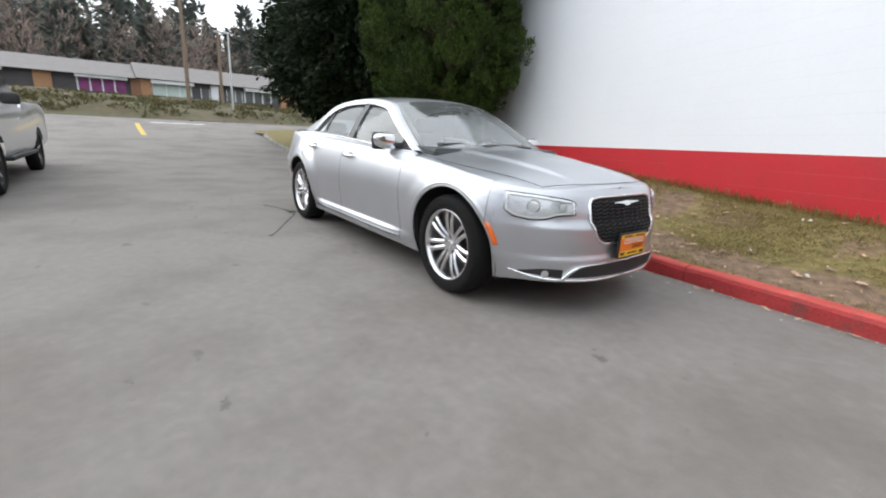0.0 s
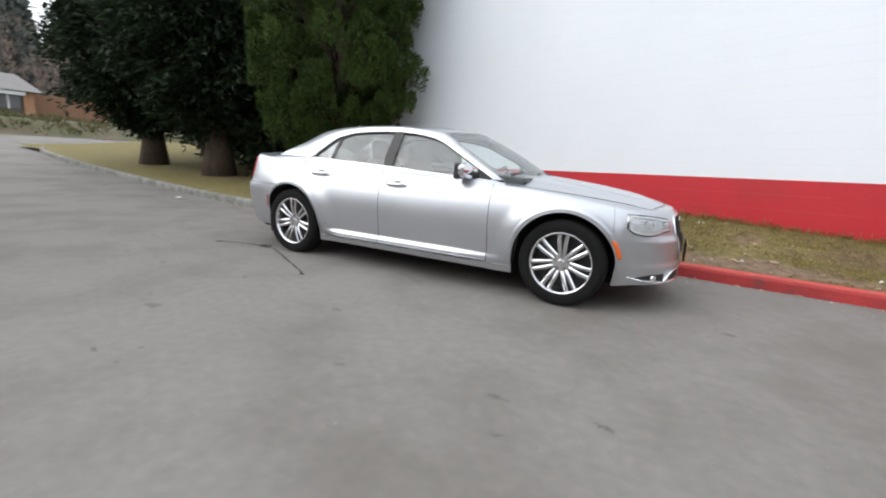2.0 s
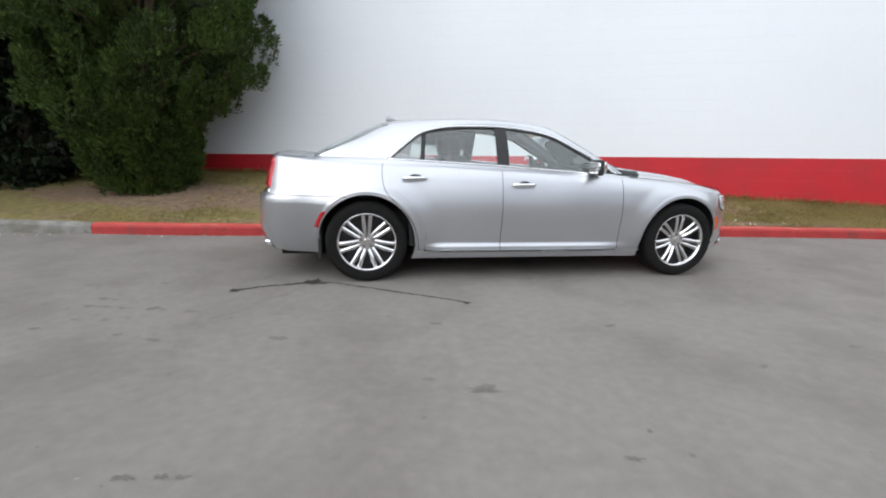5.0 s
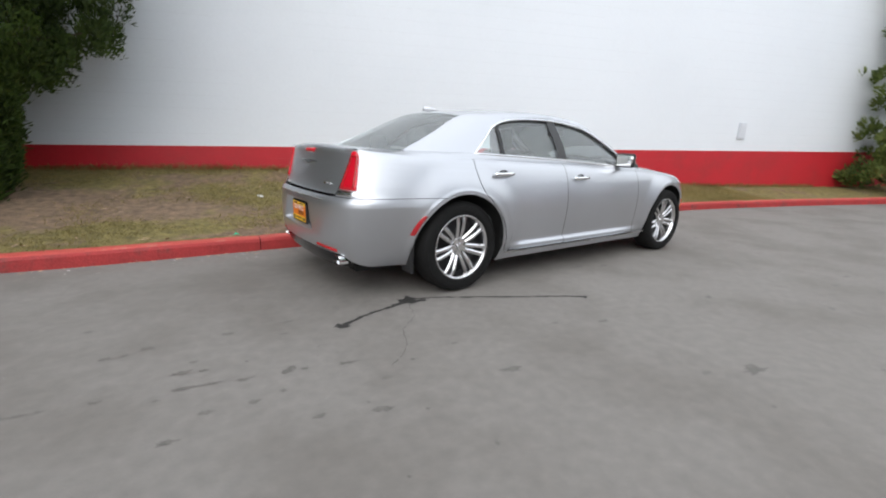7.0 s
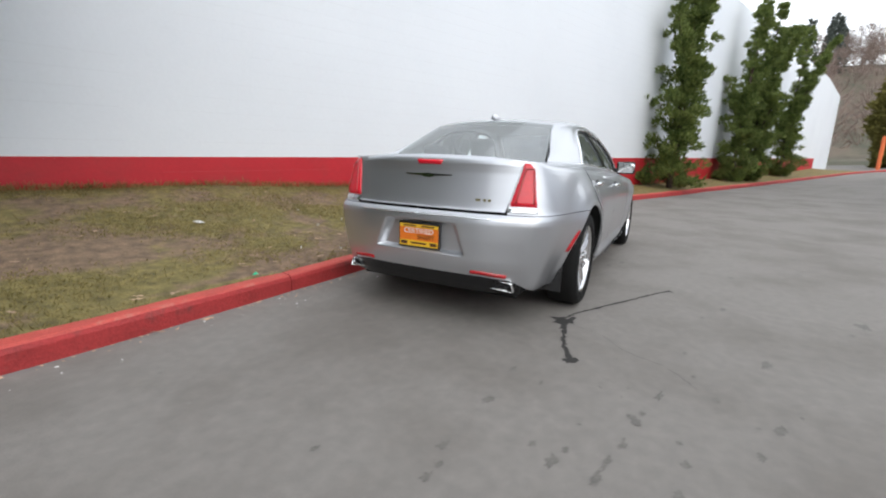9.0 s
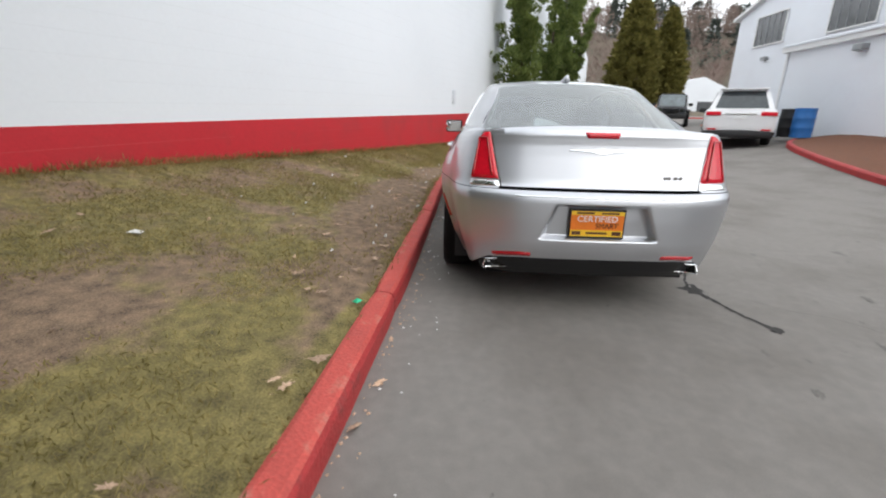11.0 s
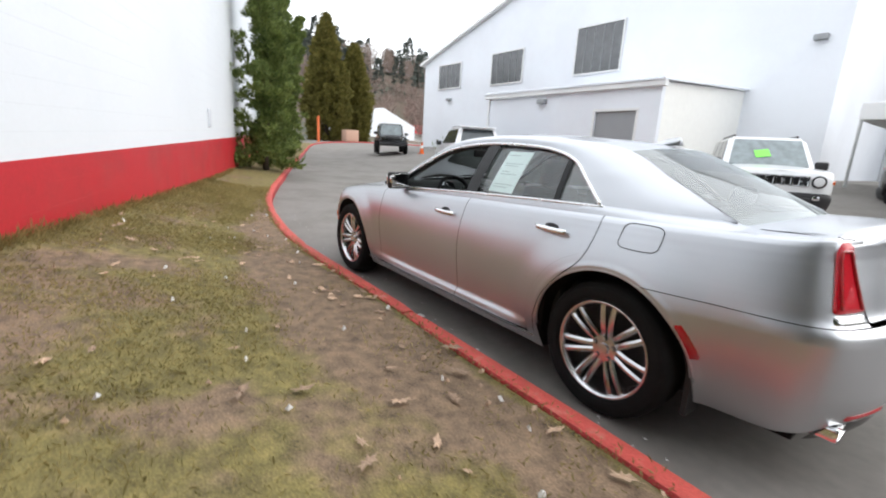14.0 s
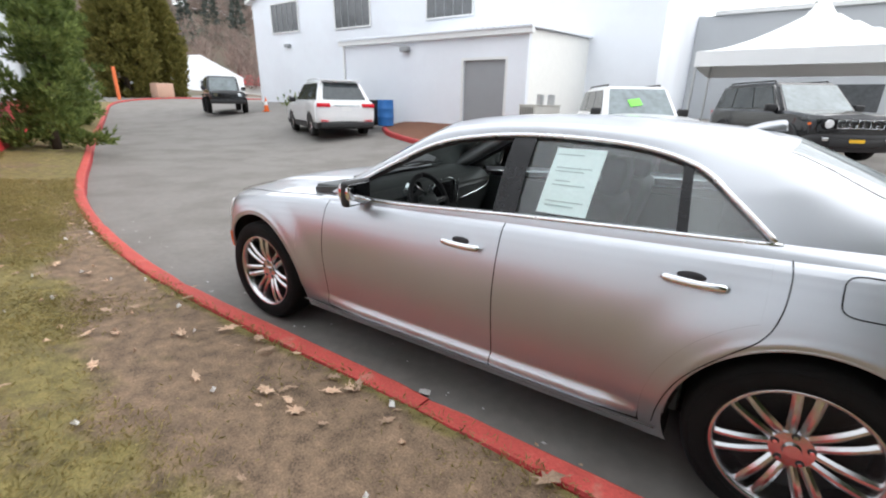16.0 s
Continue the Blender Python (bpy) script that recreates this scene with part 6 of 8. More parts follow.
# dark body inside, wheel wells, underside
v = []
xs = np.linspace(1.90, -2.40, 60)
for x in xs:
    s = s_of_x(x)
    for j in range(12):
        lo_z = max(arch_floor(x, 0.22), 0.22 if x > -1.8 else bumper_low(s) + 0.02) + 0.01
        z = lo_z + (top_z(x) - 0.02 - lo_z) * j / 11
        v.append(shell(s, z, -0.016))
both("inner_skin", v, grid_faces(len(xs), 12, flip=True), LINER, car)
for sd in (-1, 1):
    for xc in (-WBX, WBX):
        v = []
        for k in range(29):
            a_ = math.pi * (-0.12 + 1.24 * k / 28)
            for r_, y_ in ((ARCH_R + 0.006, 0.93), (ARCH_R + 0.006, 0.58), (0.10, 0.58)):
                if y_ == 0.93:
                    y_ = shell(s_of_x(xc + ARCH_R * math.cos(a_)), max(0.2, AXLE_Z + ARCH_R * math.sin(a_)), -0.006)[1]
                v.append((xc + r_ * math.cos(a_), sd * y_, AXLE_Z + r_ * math.sin(a_)))
        obj("wheel_well", v, grid_faces(29, 3), LINER, car, "", True)
        # rolled lip of the arch
        bm = bmesh.new()
        pts = []
        for k in range(33):
            a_ = math.pi * k / 32
            xx, zz = xc + (ARCH_R + 0.001) * math.cos(a_), AXLE_Z + (ARCH_R + 0.001) * math.sin(a_)
            pts.append((xx, sd * (shell(s_of_x(xx), zz)[1] - 0.006), zz))
        tube(bm, pts, 0.008, 8)
        part("arch_lip", bm, PAINT, car, "", True)
box("floor_pan", -2.30, 1.95, -0.62, 0.62, 0.20, 0.24, LINER, car)
box("floor_pan", -1.08, 1.08, -0.84, 0.84, 0.20, 0.24, LINER, car)
for sd in (-1, 1):
    bm = bmesh.new()
    prism(bm, [(-1.955, 0.19), (-1.95, 0.42), (-1.925, 0.42), (-1.93, 0.19)], sd * 0.13, "y", sd * 0.70)
    part("mud_flap", bm, BLACKPLASTIC, car, "black mud flap")


# ---- wheels
def wheel(xc, sd):
    """Tyre, rim barrel, seven pairs of spokes, hub with nuts, disc brake; the outer face at +y."""
    w = thing("wheel", label="", category="")
    w.parent = car
    w.matrix_local = pose(xc, sd * 0.80, AXLE_Z, 0, 0, 0 if sd > 0 else 180)
    prof = [(0.244, 0.085), (0.254, 0.104), (0.284, 0.117), (0.322, 0.117), (0.345, 0.106), (0.357, 0.088), (0.362, 0.060), (0.3625, 0.0), (0.362, -0.06), (0.357, -0.088), (0.345, -0.106), (0.30, -0.115), (0.244, -0.09)]
    n = 72
    v = [(r * math.cos(2 * math.pi * k / n), yy, r * math.sin(2 * math.pi * k / n)) for k in range(n) for r, yy in prof]
    obj("tyre", v, grid_faces(n, len(prof), close_u=True), RUBBER, w, "black tyre", True)
    bm = bmesh.new()
    for rr in (0.272, 0.330):
        tube(bm, [(rr * math.cos(2 * math.pi * k / 64), 0.1155, rr * math.sin(2 * math.pi * k / 64)) for k in range(65)], 0.0022, 5)
    part("tyre_ring", bm, RUBBER, w)
    prof = [(0.258, 0.094), (0.262, 0.103), (0.258, 0.1075), (0.250, 0.106), (0.243, 0.097), (0.236, 0.078), (0.232, 0.05), (0.228, 0.0), (0.226, -0.08)]
    v = [(r * math.cos(2 * math.pi * k / n), yy, r * math.sin(2 * math.pi * k / n)) for k in range(n) for r, yy in prof]
    obj("rim", v, grid_faces(n, len(prof), close_u=True), ALLOY, w, "polished rim lip", True)
    bm = bmesh.new()
    bm_cyl(bm, 0.226, 0.226, (0, -0.03, 0), (0, -0.02, 0), 40)
    part("brake_disc", bm, ALLOYDARK, w, "dark brake disc behind the spokes")
    for p in range(7):
        for q in (-1, 1):
            a0 = 2 * math.pi * p / 7 + math.pi / 2
            bm = bmesh.new()
            rows_ = []
            for k in range(7):
                t = k / 6
                r = 0.048 + (0.243 - 0.048) * t
                off = q * (0.0165 + 0.017 * t)
                hw = 0.0150 + 0.002 * math.sin(math.pi * t) + 0.003 * (t > 0.9)
                yy = 0.060 + 0.016 * math.sin(math.pi * min(1, t * 0.9)) + 0.022 * t
                row = []
                for oo, dy in ((-hw, -0.034), (-hw, -0.009), (-hw * 0.30, 0.0), (hw * 0.30, 0.0), (hw, -0.009), (hw, -0.034)):
                    cx_, cz_ = r, off + oo
                    row.append(bm.verts.new((cx_ * math.cos(a0) - cz_ * math.sin(a0), yy + dy, cx_ * math.sin(a0) + cz_ * math.cos(a0))))
                rows_.append(row)
            for a_, b_ in zip(rows_, rows_[1:]):
                for k in range(5):
                    bm.faces.new((a_[k], a_[k + 1], b_[k + 1], b_[k]))
            part("spoke", bm, ALLOY, w, "", True, 30)
    bm = bmesh.new()
    bm_cyl(bm, 0.078, 0.070, (0, 0.03, 0), (0, 0.066, 0), 32)
    part("hub", bm, ALLOY, w, "", True, 30)
    bm = bmesh.new()
    bm_cyl(bm, 0.032, 0.026, (0, 0.064, 0), (0, 0.078, 0), 24)
    part("hub_cap", bm, ALLOY, w, "", True, 30)
    for k in range(5):
        a_ = 2 * math.pi * k / 5 + math.pi / 2
        c_, s_ = 0.057 * math.cos(a_), 0.057 * math.sin(a_)
        bm = bmesh.new()
        bm_cyl(bm, 0.0135, 0.0135, (c_, 0.055, s_), (c_, 0.068, s_), 14)
        part("nut_pocket", bm, ALLOYDARK, w)
        bm = bmesh.new()
        bm_cyl(bm, 0.0095, 0.008, (c_, 0.06, s_), (c_, 0.076, s_), 6)
        part("wheel_nut", bm, CHROME, w)
    return w


for xc in (-WBX, WBX):
    for sd in (-1, 1):
        wheel(xc, sd)

# ---- cabin
def cushion(name, x0, x1, y0, y1, z0, z1, mat, tilt=0.0, bev=0.05, label=""):
    bm = bm_box(bmesh.new(), x0, x1, y0, y1, z0, z1, bev, 4)
    if tilt:
        bmesh.ops.rotate(bm, verts=bm.verts, cent=((x0 + x1) / 2, 0, z0), matrix=Matrix.Rotation(radians(tilt), 3, "Y"))
    return part(name, bm, mat, car, label, True)


for sd in (-1, 1):
    cushion("seat_cushion", -0.45, 0.12, sd * 0.37 - 0.26, sd * 0.37 + 0.26, 0.42, 0.60, SEATBLACK, -4)
    cushion("seat_back", -0.60, -0.44, sd * 0.37 - 0.25, sd * 0.37 + 0.25, 0.52, 1.14, SEATBLACK, -14, 0.06, "black leather front seat back")
    cushion("headrest", -0.73, -0.62, sd * 0.37 - 0.13, sd * 0.37 + 0.13, 1.12, 1.31, SEATBLACK, -6, 0.045, "black headrest")
    cushion("headrest", -1.62, -1.53, sd * 0.40 - 0.13, sd * 0.40 + 0.13, 1.08, 1.21, SEATBLACK, -10, 0.04, "black rear headrest")
    box("door_trim", -1.15, 0.80, min(sd * 0.74, sd * 0.79), max(sd * 0.74, sd * 0.79), 0.30, 0.955, DASH, car, bevel=0.015)
cushion("rear_bench", -1.42, -0.85, -0.68, 0.68, 0.42, 0.62, SEATBLACK, 0)
cushion("rear_backrest", -1.56, -1.38, -0.68, 0.68, 0.55, 1.10, SEATBLACK, -18, 0.06)
box("parcel_shelf", -1.95, -1.60, -0.58, 0.58, 1.035, 1.055, DASH, car, bevel=0.006)
bm = bmesh.new()
prism(bm, [(1.10, 0.6), (1.12, 1.02), (0.85, 1.035), (0.66, 1.015), (0.58, 0.94), (0.60, 0.80), (0.68, 0.6)], 1.48, "y", -0.74)
bmesh.ops.bevel(bm, geom=list(bm.edges), offset=0.02, segments=3, affect="EDGES")
part("dashboard", bm, DASH, car, "dark dashboard", True, 40)
box("centre_console", -0.55, 0.64, -0.13, 0.13, 0.25, 0.68, DASH, car, bevel=0.03)
box("centre_screen", 0.575, 0.592, -0.15, 0.15, 0.82, 0.99, BLACKGLOSS, car, bevel=0.008)
for yy in (-0.19, 0.19):
    box("dash_moulding", 0.575, 0.585, yy - 0.010, yy + 0.010, 0.72, 1.0, CHROME, car, bevel=0.004)
bm = bmesh.new()
bm_cyl(bm, 0.085, 0.085, (0.60, 0.37, 0.97), (0.565, 0.37, 0.965), 24)
part("instrument_dial", bm, CHROME, car, "bright instrument dial", True, 40)
sw = Matrix.Translation((0.44, 0.37, 0.925)) @ Matrix.Rotation(radians(-66), 4, "Y")
bm = bmesh.new()
tube(bm, [sw @ Vector((0.185 * math.cos(2 * math.pi * k / 40), 0.185 * math.sin(2 * math.pi * k / 40), 0)) for k in range(41)], 0.017, 8)
part("steering_wheel", bm, SEATBLACK, car, "black steering wheel", True)
bm = bmesh.new()
bm_box(bm, -0.06, 0.06, -0.08, 0.08, -0.035, 0.01, 0.02, 3)
for a_ in (90, 0, 180):
    d = Vector((-math.sin(radians(a_)), math.cos(radians(a_)), 0)) if a_ != 90 else Vector((-1, 0, 0))
    bm_cyl(bm, 0.022, 0.016, (0, 0, -0.01), tuple(d * 0.18), 8)
bmesh.ops.transform(bm, matrix=sw, verts=bm.verts)
part("steering_hub", bm, DASH, car, "", True, 40)
bm = bmesh.new()
tube(bm, [(0.570, 0.17 * math.cos(a_), 0.86 + 0.16 * math.copysign(abs(math.sin(a_)) ** 0.5, math.sin(a_))) for a_ in np.linspace(0, 2 * math.pi, 33)], 0.008, 6)
part("console_surround", bm, CHROME, car, "bright surround of the centre console", True)
bm = bmesh.new()
tube(bm, catmull([(0.575, -0.70, 0.98), (0.572, -0.66, 0.90), (0.575, -0.50, 0.86), (0.578, -0.22, 0.84)], 6), 0.008, 6)
part("dash_strip", bm, CHROME, car, "bright strip across the dashboard", True)
for a_ in (35, 145, 270):
    p_ = [sw @ Vector((0.06 * math.cos(radians(a_)), 0.06 * math.sin(radians(a_)), 0.012)), sw @ Vector((0.16 * math.cos(radians(a_)), 0.16 * math.sin(radians(a_)), 0.008))]
    part("spoke_trim", tube(bmesh.new(), p_, 0.009, 6), CHROME, car, "bright steering wheel spoke", True)
for sd in (-1, 1):
    bm = bmesh.new()
    tube(bm, [(0.93, sd * 0.70, 0.99), (0.68, sd * 0.655, 1.12), (0.43, sd * 0.60, 1.255), (0.18, sd * 0.535, 1.385)], 0.030, 8)
    part("pillar_trim", bm, LINING, car, "grey inner pillar trim", True)
box("rear_view_mirror", 0.50, 0.53, -0.12, 0.12, 1.285, 1.35, BLACKPLASTIC, car, bevel=0.015)
# sale sheet inside the left rear window
def sheet(name, x0, x1, z0, z1, sd, depth, mat, lean=0.0):
    v = []
    for i in range(5):
        for j in range(5):
            x, z = x0 + (x1 - x0) * i / 4 + lean * j / 4, z0 + (z1 - z0) * j / 4
            v.append((x, sd * (glass_y(x, z) - depth), z))
    f = grid_faces(5, 5, flip=sd > 0)
    v += [(x, y - sd * 0.0012, z) for x, y, z in v]
    return v, f + [tuple(k + 25 for k in q[::-1]) for q in f]


v, f = sheet("sheet", -0.440, -0.665, 1.075, 1.350, 1, 0.0115, PAPER, -0.02)
paper = obj("window_sheet", v, f, PAPER, None, "", True)
tagged(paper, "pale green printed sales sheet stuck on the rear side window", "sheet")
for k, (la, lb, zz) in enumerate(((0.03, 0.15, 1.325), (0.04, 0.20, 1.270), (0.04, 0.17, 1.255), (0.05, 0.12, 1.215), (0.04, 0.19, 1.198), (0.03, 0.20, 1.130), (0.03, 0.16, 1.112))):
    v, f = sheet("line", -0.440 - la, -0.440 - lb, zz - 0.004, zz, 1, 0.0100, INKGREY)
    obj("print_line", v, f, INKGREY, paper)

# ---------------------------------------------------------------- other vehicles
WHITEPAINT = surf("white_car_paint", (0.80, 0.81, 0.82), 0.3, coat=0.8, var=0.02, bump=0)
BLACKPAINT = surf("black_car_paint", (0.014, 0.015, 0.017), 0.25, coat=0.9, var=0.05, bump=0)
SILVERPAINT = surf("pale_truck_paint", (0.62, 0.64, 0.66), 0.3, metal=0.5, coat=0.7, var=0.02, bump=0)
DARKPANE = surf("dark_vehicle_glass", (0.045, 0.055, 0.06), 0.06, var=0.3, scale=3, fine=9, bump=0, spec=0.8)
SCREENPANE = surf("vehicle_windscreen", (0.20, 0.24, 0.25), 0.05, var=0.3, scale=2.5, fine=7, bump=0, spec=0.9)
GREENTAG = surf("green_price_tag", (0.25, 0.85, 0.12), 0.6, var=0.05)


def plain_wheel(parent, x, y, r, rim_mat, sd):
    w = thing("wheel")
    w.parent = parent
    w.matrix_local = pose(x, y, r, 0, 0, 0 if sd > 0 else 180)
    n = 36
    prof = [(0.62 * r, 0.07), (0.68 * r, 0.10), (0.85 * r, 0.112), (0.97 * r, 0.09), (r, 0.05), (r, -0.07), (0.95 * r, -0.1), (0.62 * r, -0.1)]
    obj("tyre", [(q * math.cos(2 * math.pi * k / n), yy, q * math.sin(2 * math.pi * k / n)) for k in range(n) for q, yy in prof], grid_faces(n, len(prof), close_u=True), RUBBER, w, "", True)
    prof = [(0.66 * r, 0.09), (0.63 * r, 0.085), (0.58 * r, 0.02), (0.0001, 0.02)]
    obj("rim", [(q * math.cos(2 * math.pi * k / n), yy, q * math.sin(2 * math.pi * k / n)) for k in range(n) for q, yy in prof], grid_faces(n, len(prof), close_u=True), ALLOYDARK, w, "", True)
    for k in range(5):
        a_ = 2 * math.pi * k / 5 + 0.3
        bm = bmesh.new()
        c, s_ = math.cos(a_), math.sin(a_)
        rows_ = []
        for t in (0.0, 0.5, 1.0):
            q = r * (0.08 + 0.54 * t)
            hw = r * (0.10 - 0.03 * t)
            rows_.append([bm.verts.new((q * c - o * s_, 0.055 + 0.025 * t + dy, q * s_ + o * c)) for o, dy in ((-hw, -0.03), (-hw * 0.7, 0), (hw * 0.7, 0), (hw, -0.03))])
        for a2, b2 in zip(rows_, rows_[1:]):
            for j in range(3):
                bm.faces.new((a2[j], a2[j + 1], b2[j + 1], b2[j]))
        part("spoke", bm, rim_mat, w)
    part("hub", bm_cyl(bmesh.new(), 0.16 * r, 0.13 * r, (0, 0.02, 0), (0, 0.065, 0), 16), rim_mat, w)
    return w


def hull(parent, name, L, W, zlo, topf, mat, axles, arch, rf=0.35, rr=0.25, tuck=0.05, rows=12, label=""):
    """Lower body as a skin round a rounded plan, with wheel openings, and a crowned lid on top."""
    half = []
    for k in range(10):
        a_ = math.pi / 2 * k / 9
        half.append((L / 2 - rf * 0.55 + rf * 0.55 * math.cos(a_) if k else L / 2, W / 2 - rf + rf * math.sin(a_)))
    half = [(L / 2 + 0.04, 0.0), (L / 2 + 0.03, (W / 2 - rf) * 0.6)] + half
    side = set(np.linspace(L / 2 - rf * 0.55, -L / 2 + rr * 0.5, 26))
    for xc in axles:
        for k in range(25):
            side.add(xc + arch * math.cos(math.pi * k / 24))
        side.add(xc + arch + 0.001)
        side.add(xc - arch - 0.001)
    half += [(x, W / 2) for x in sorted(side, reverse=True)][1:]
    for k in range(8):
        a_ = math.pi / 2 * k / 7
        half.append((-L / 2 + rr * 0.5 - rr * 0.5 * math.sin(a_), W / 2 - rr + rr * math.cos(a_)))
    half.append((-L / 2 - 0.015, 0.0))
    loop = half + [(x, -y) for x, y in half[::-1][1:-1]]
    v = []
    for x, y in loop:
        zb, zt = zlo, topf(x)
        for xc in axles:
            d = abs(x - xc)
            if d < arch and abs(y) > W / 2 - 0.02:
                zb = max(zb, arch * 0.9 + math.sqrt(arch * arch - d * d))
        for j in range(rows):
            t = j / (rows - 1)
            z = zb + (zt - zb) * t
            ins = tuck * (1 - min(1, (z - zlo) / 0.25)) ** 2 + 0.07 * max(0, (t - 0.75) / 0.25) ** 2 * (zt - zlo)
            k_ = 1 - ins / (W / 2)
            v.append((x * (1 - ins / (L / 2)), y * k_, z))
    n = len(loop)
    f = grid_faces(n, rows, close_u=True)
    ob = obj(name, v, f, mat, parent, label, True)
    # lid
    tv, cols = [], [i for i in range(len(half))]
    for i in cols:
        x, y, z = v[i * rows + rows - 1]
        for k in range(-6, 7):
            tv.append((x, y * k / 6, z + 0.045 * (1 - (k / 6) ** 2)))
    obj("lid_panel", tv, grid_faces(len(cols), 13), mat, parent, "", True)
    return ob


def cabin(parent, base, roof_, wb, wr, z0, z1, mat, glass_mat, front_mat, pillars=(), split=None):
    """Upper body: four sloped sides and a roof, with panes set proud of them."""
    (xf0, xr0), (xf1, xr1) = base, roof_
    B = [Vector((xf0, wb, z0)), Vector((xf0, -wb, z0)), Vector((xr0, -wb, z0)), Vector((xr0, wb, z0))]
    T = [Vector((xf1, wr, z1)), Vector((xf1, -wr, z1)), Vector((xr1, -wr, z1)), Vector((xr1, wr, z1))]
    bm = bmesh.new()
    b_ = [bm.verts.new(p) for p in B]
    t_ = [bm.verts.new(p) for p in T]
    for i in range(4):
        bm.faces.new((b_[i], b_[(i + 1) % 4], t_[(i + 1) % 4], t_[i]))
    bm.faces.new(t_[::-1])
    bmesh.ops.bevel(bm, geom=[e for e in bm.edges if all(v in t_ for v in e.verts)] + [e for e in bm.edges if (e.verts[0] in t_) != (e.verts[1] in t_)], offset=0.07, segments=4, affect="EDGES")
    part("upper_body", bm, mat, parent, "", True, 30)

    def quad(a, b, c, d, u0, u1, v0, v1, m, name, label=""):
        def at(u, w):
            return a.lerp(b, u).lerp(d.lerp(c, u), w)
        nrm = (b - a).cross(d - a).normalized()
        ctr = (a + b + c + d) / 4
        if nrm.dot(ctr - Vector(((xf0 + xr0) / 2, 0, (z0 + z1) / 2))) < 0:
            nrm = -nrm
        p = [at(u0, v0), at(u1, v0), at(u1, v1), at(u0, v1)]
        vv = [q + nrm * 0.012 for q in p] + [q - nrm * 0.01 for q in p]
        return obj(name, vv, [(0, 1, 2, 3), (4, 7, 6, 5), (0, 4, 5, 1), (1, 5, 6, 2), (2, 6, 7, 3), (3, 7, 4, 0)], m, parent, label)
    quad(B[1], B[0], T[0], T[1], 0.07, 0.93, 0.03, 0.90, front_mat, "windscreen", "windscreen")
    quad(B[2], B[3], T[3], T[2], 0.09, 0.91, 0.10, 0.88, glass_mat, "rear_window", "dark rear window")
    cuts = [0.06, *pillars, 0.95]
    for i in range(len(cuts) - 1):
        quad(B[0], B[3], T[3], T[0], cuts[i] + 0.012, cuts[i + 1] - 0.012, 0.08, 0.86, glass_mat, "side_window")
        quad(B[1], B[2], T[2], T[1], cuts[i] + 0.012, cuts[i + 1] - 0.012, 0.08, 0.86, glass_mat, "side_window")


def mirrors(parent, x, y, z, mat):
    for sd in (-1, 1):
        box("door_mirror", x - 0.06, x + 0.08, min(sd * y, sd * (y + 0.22)), max(sd * y, sd * (y + 0.22)), z, z + 0.17, mat, parent, bevel=0.035, seg=3)


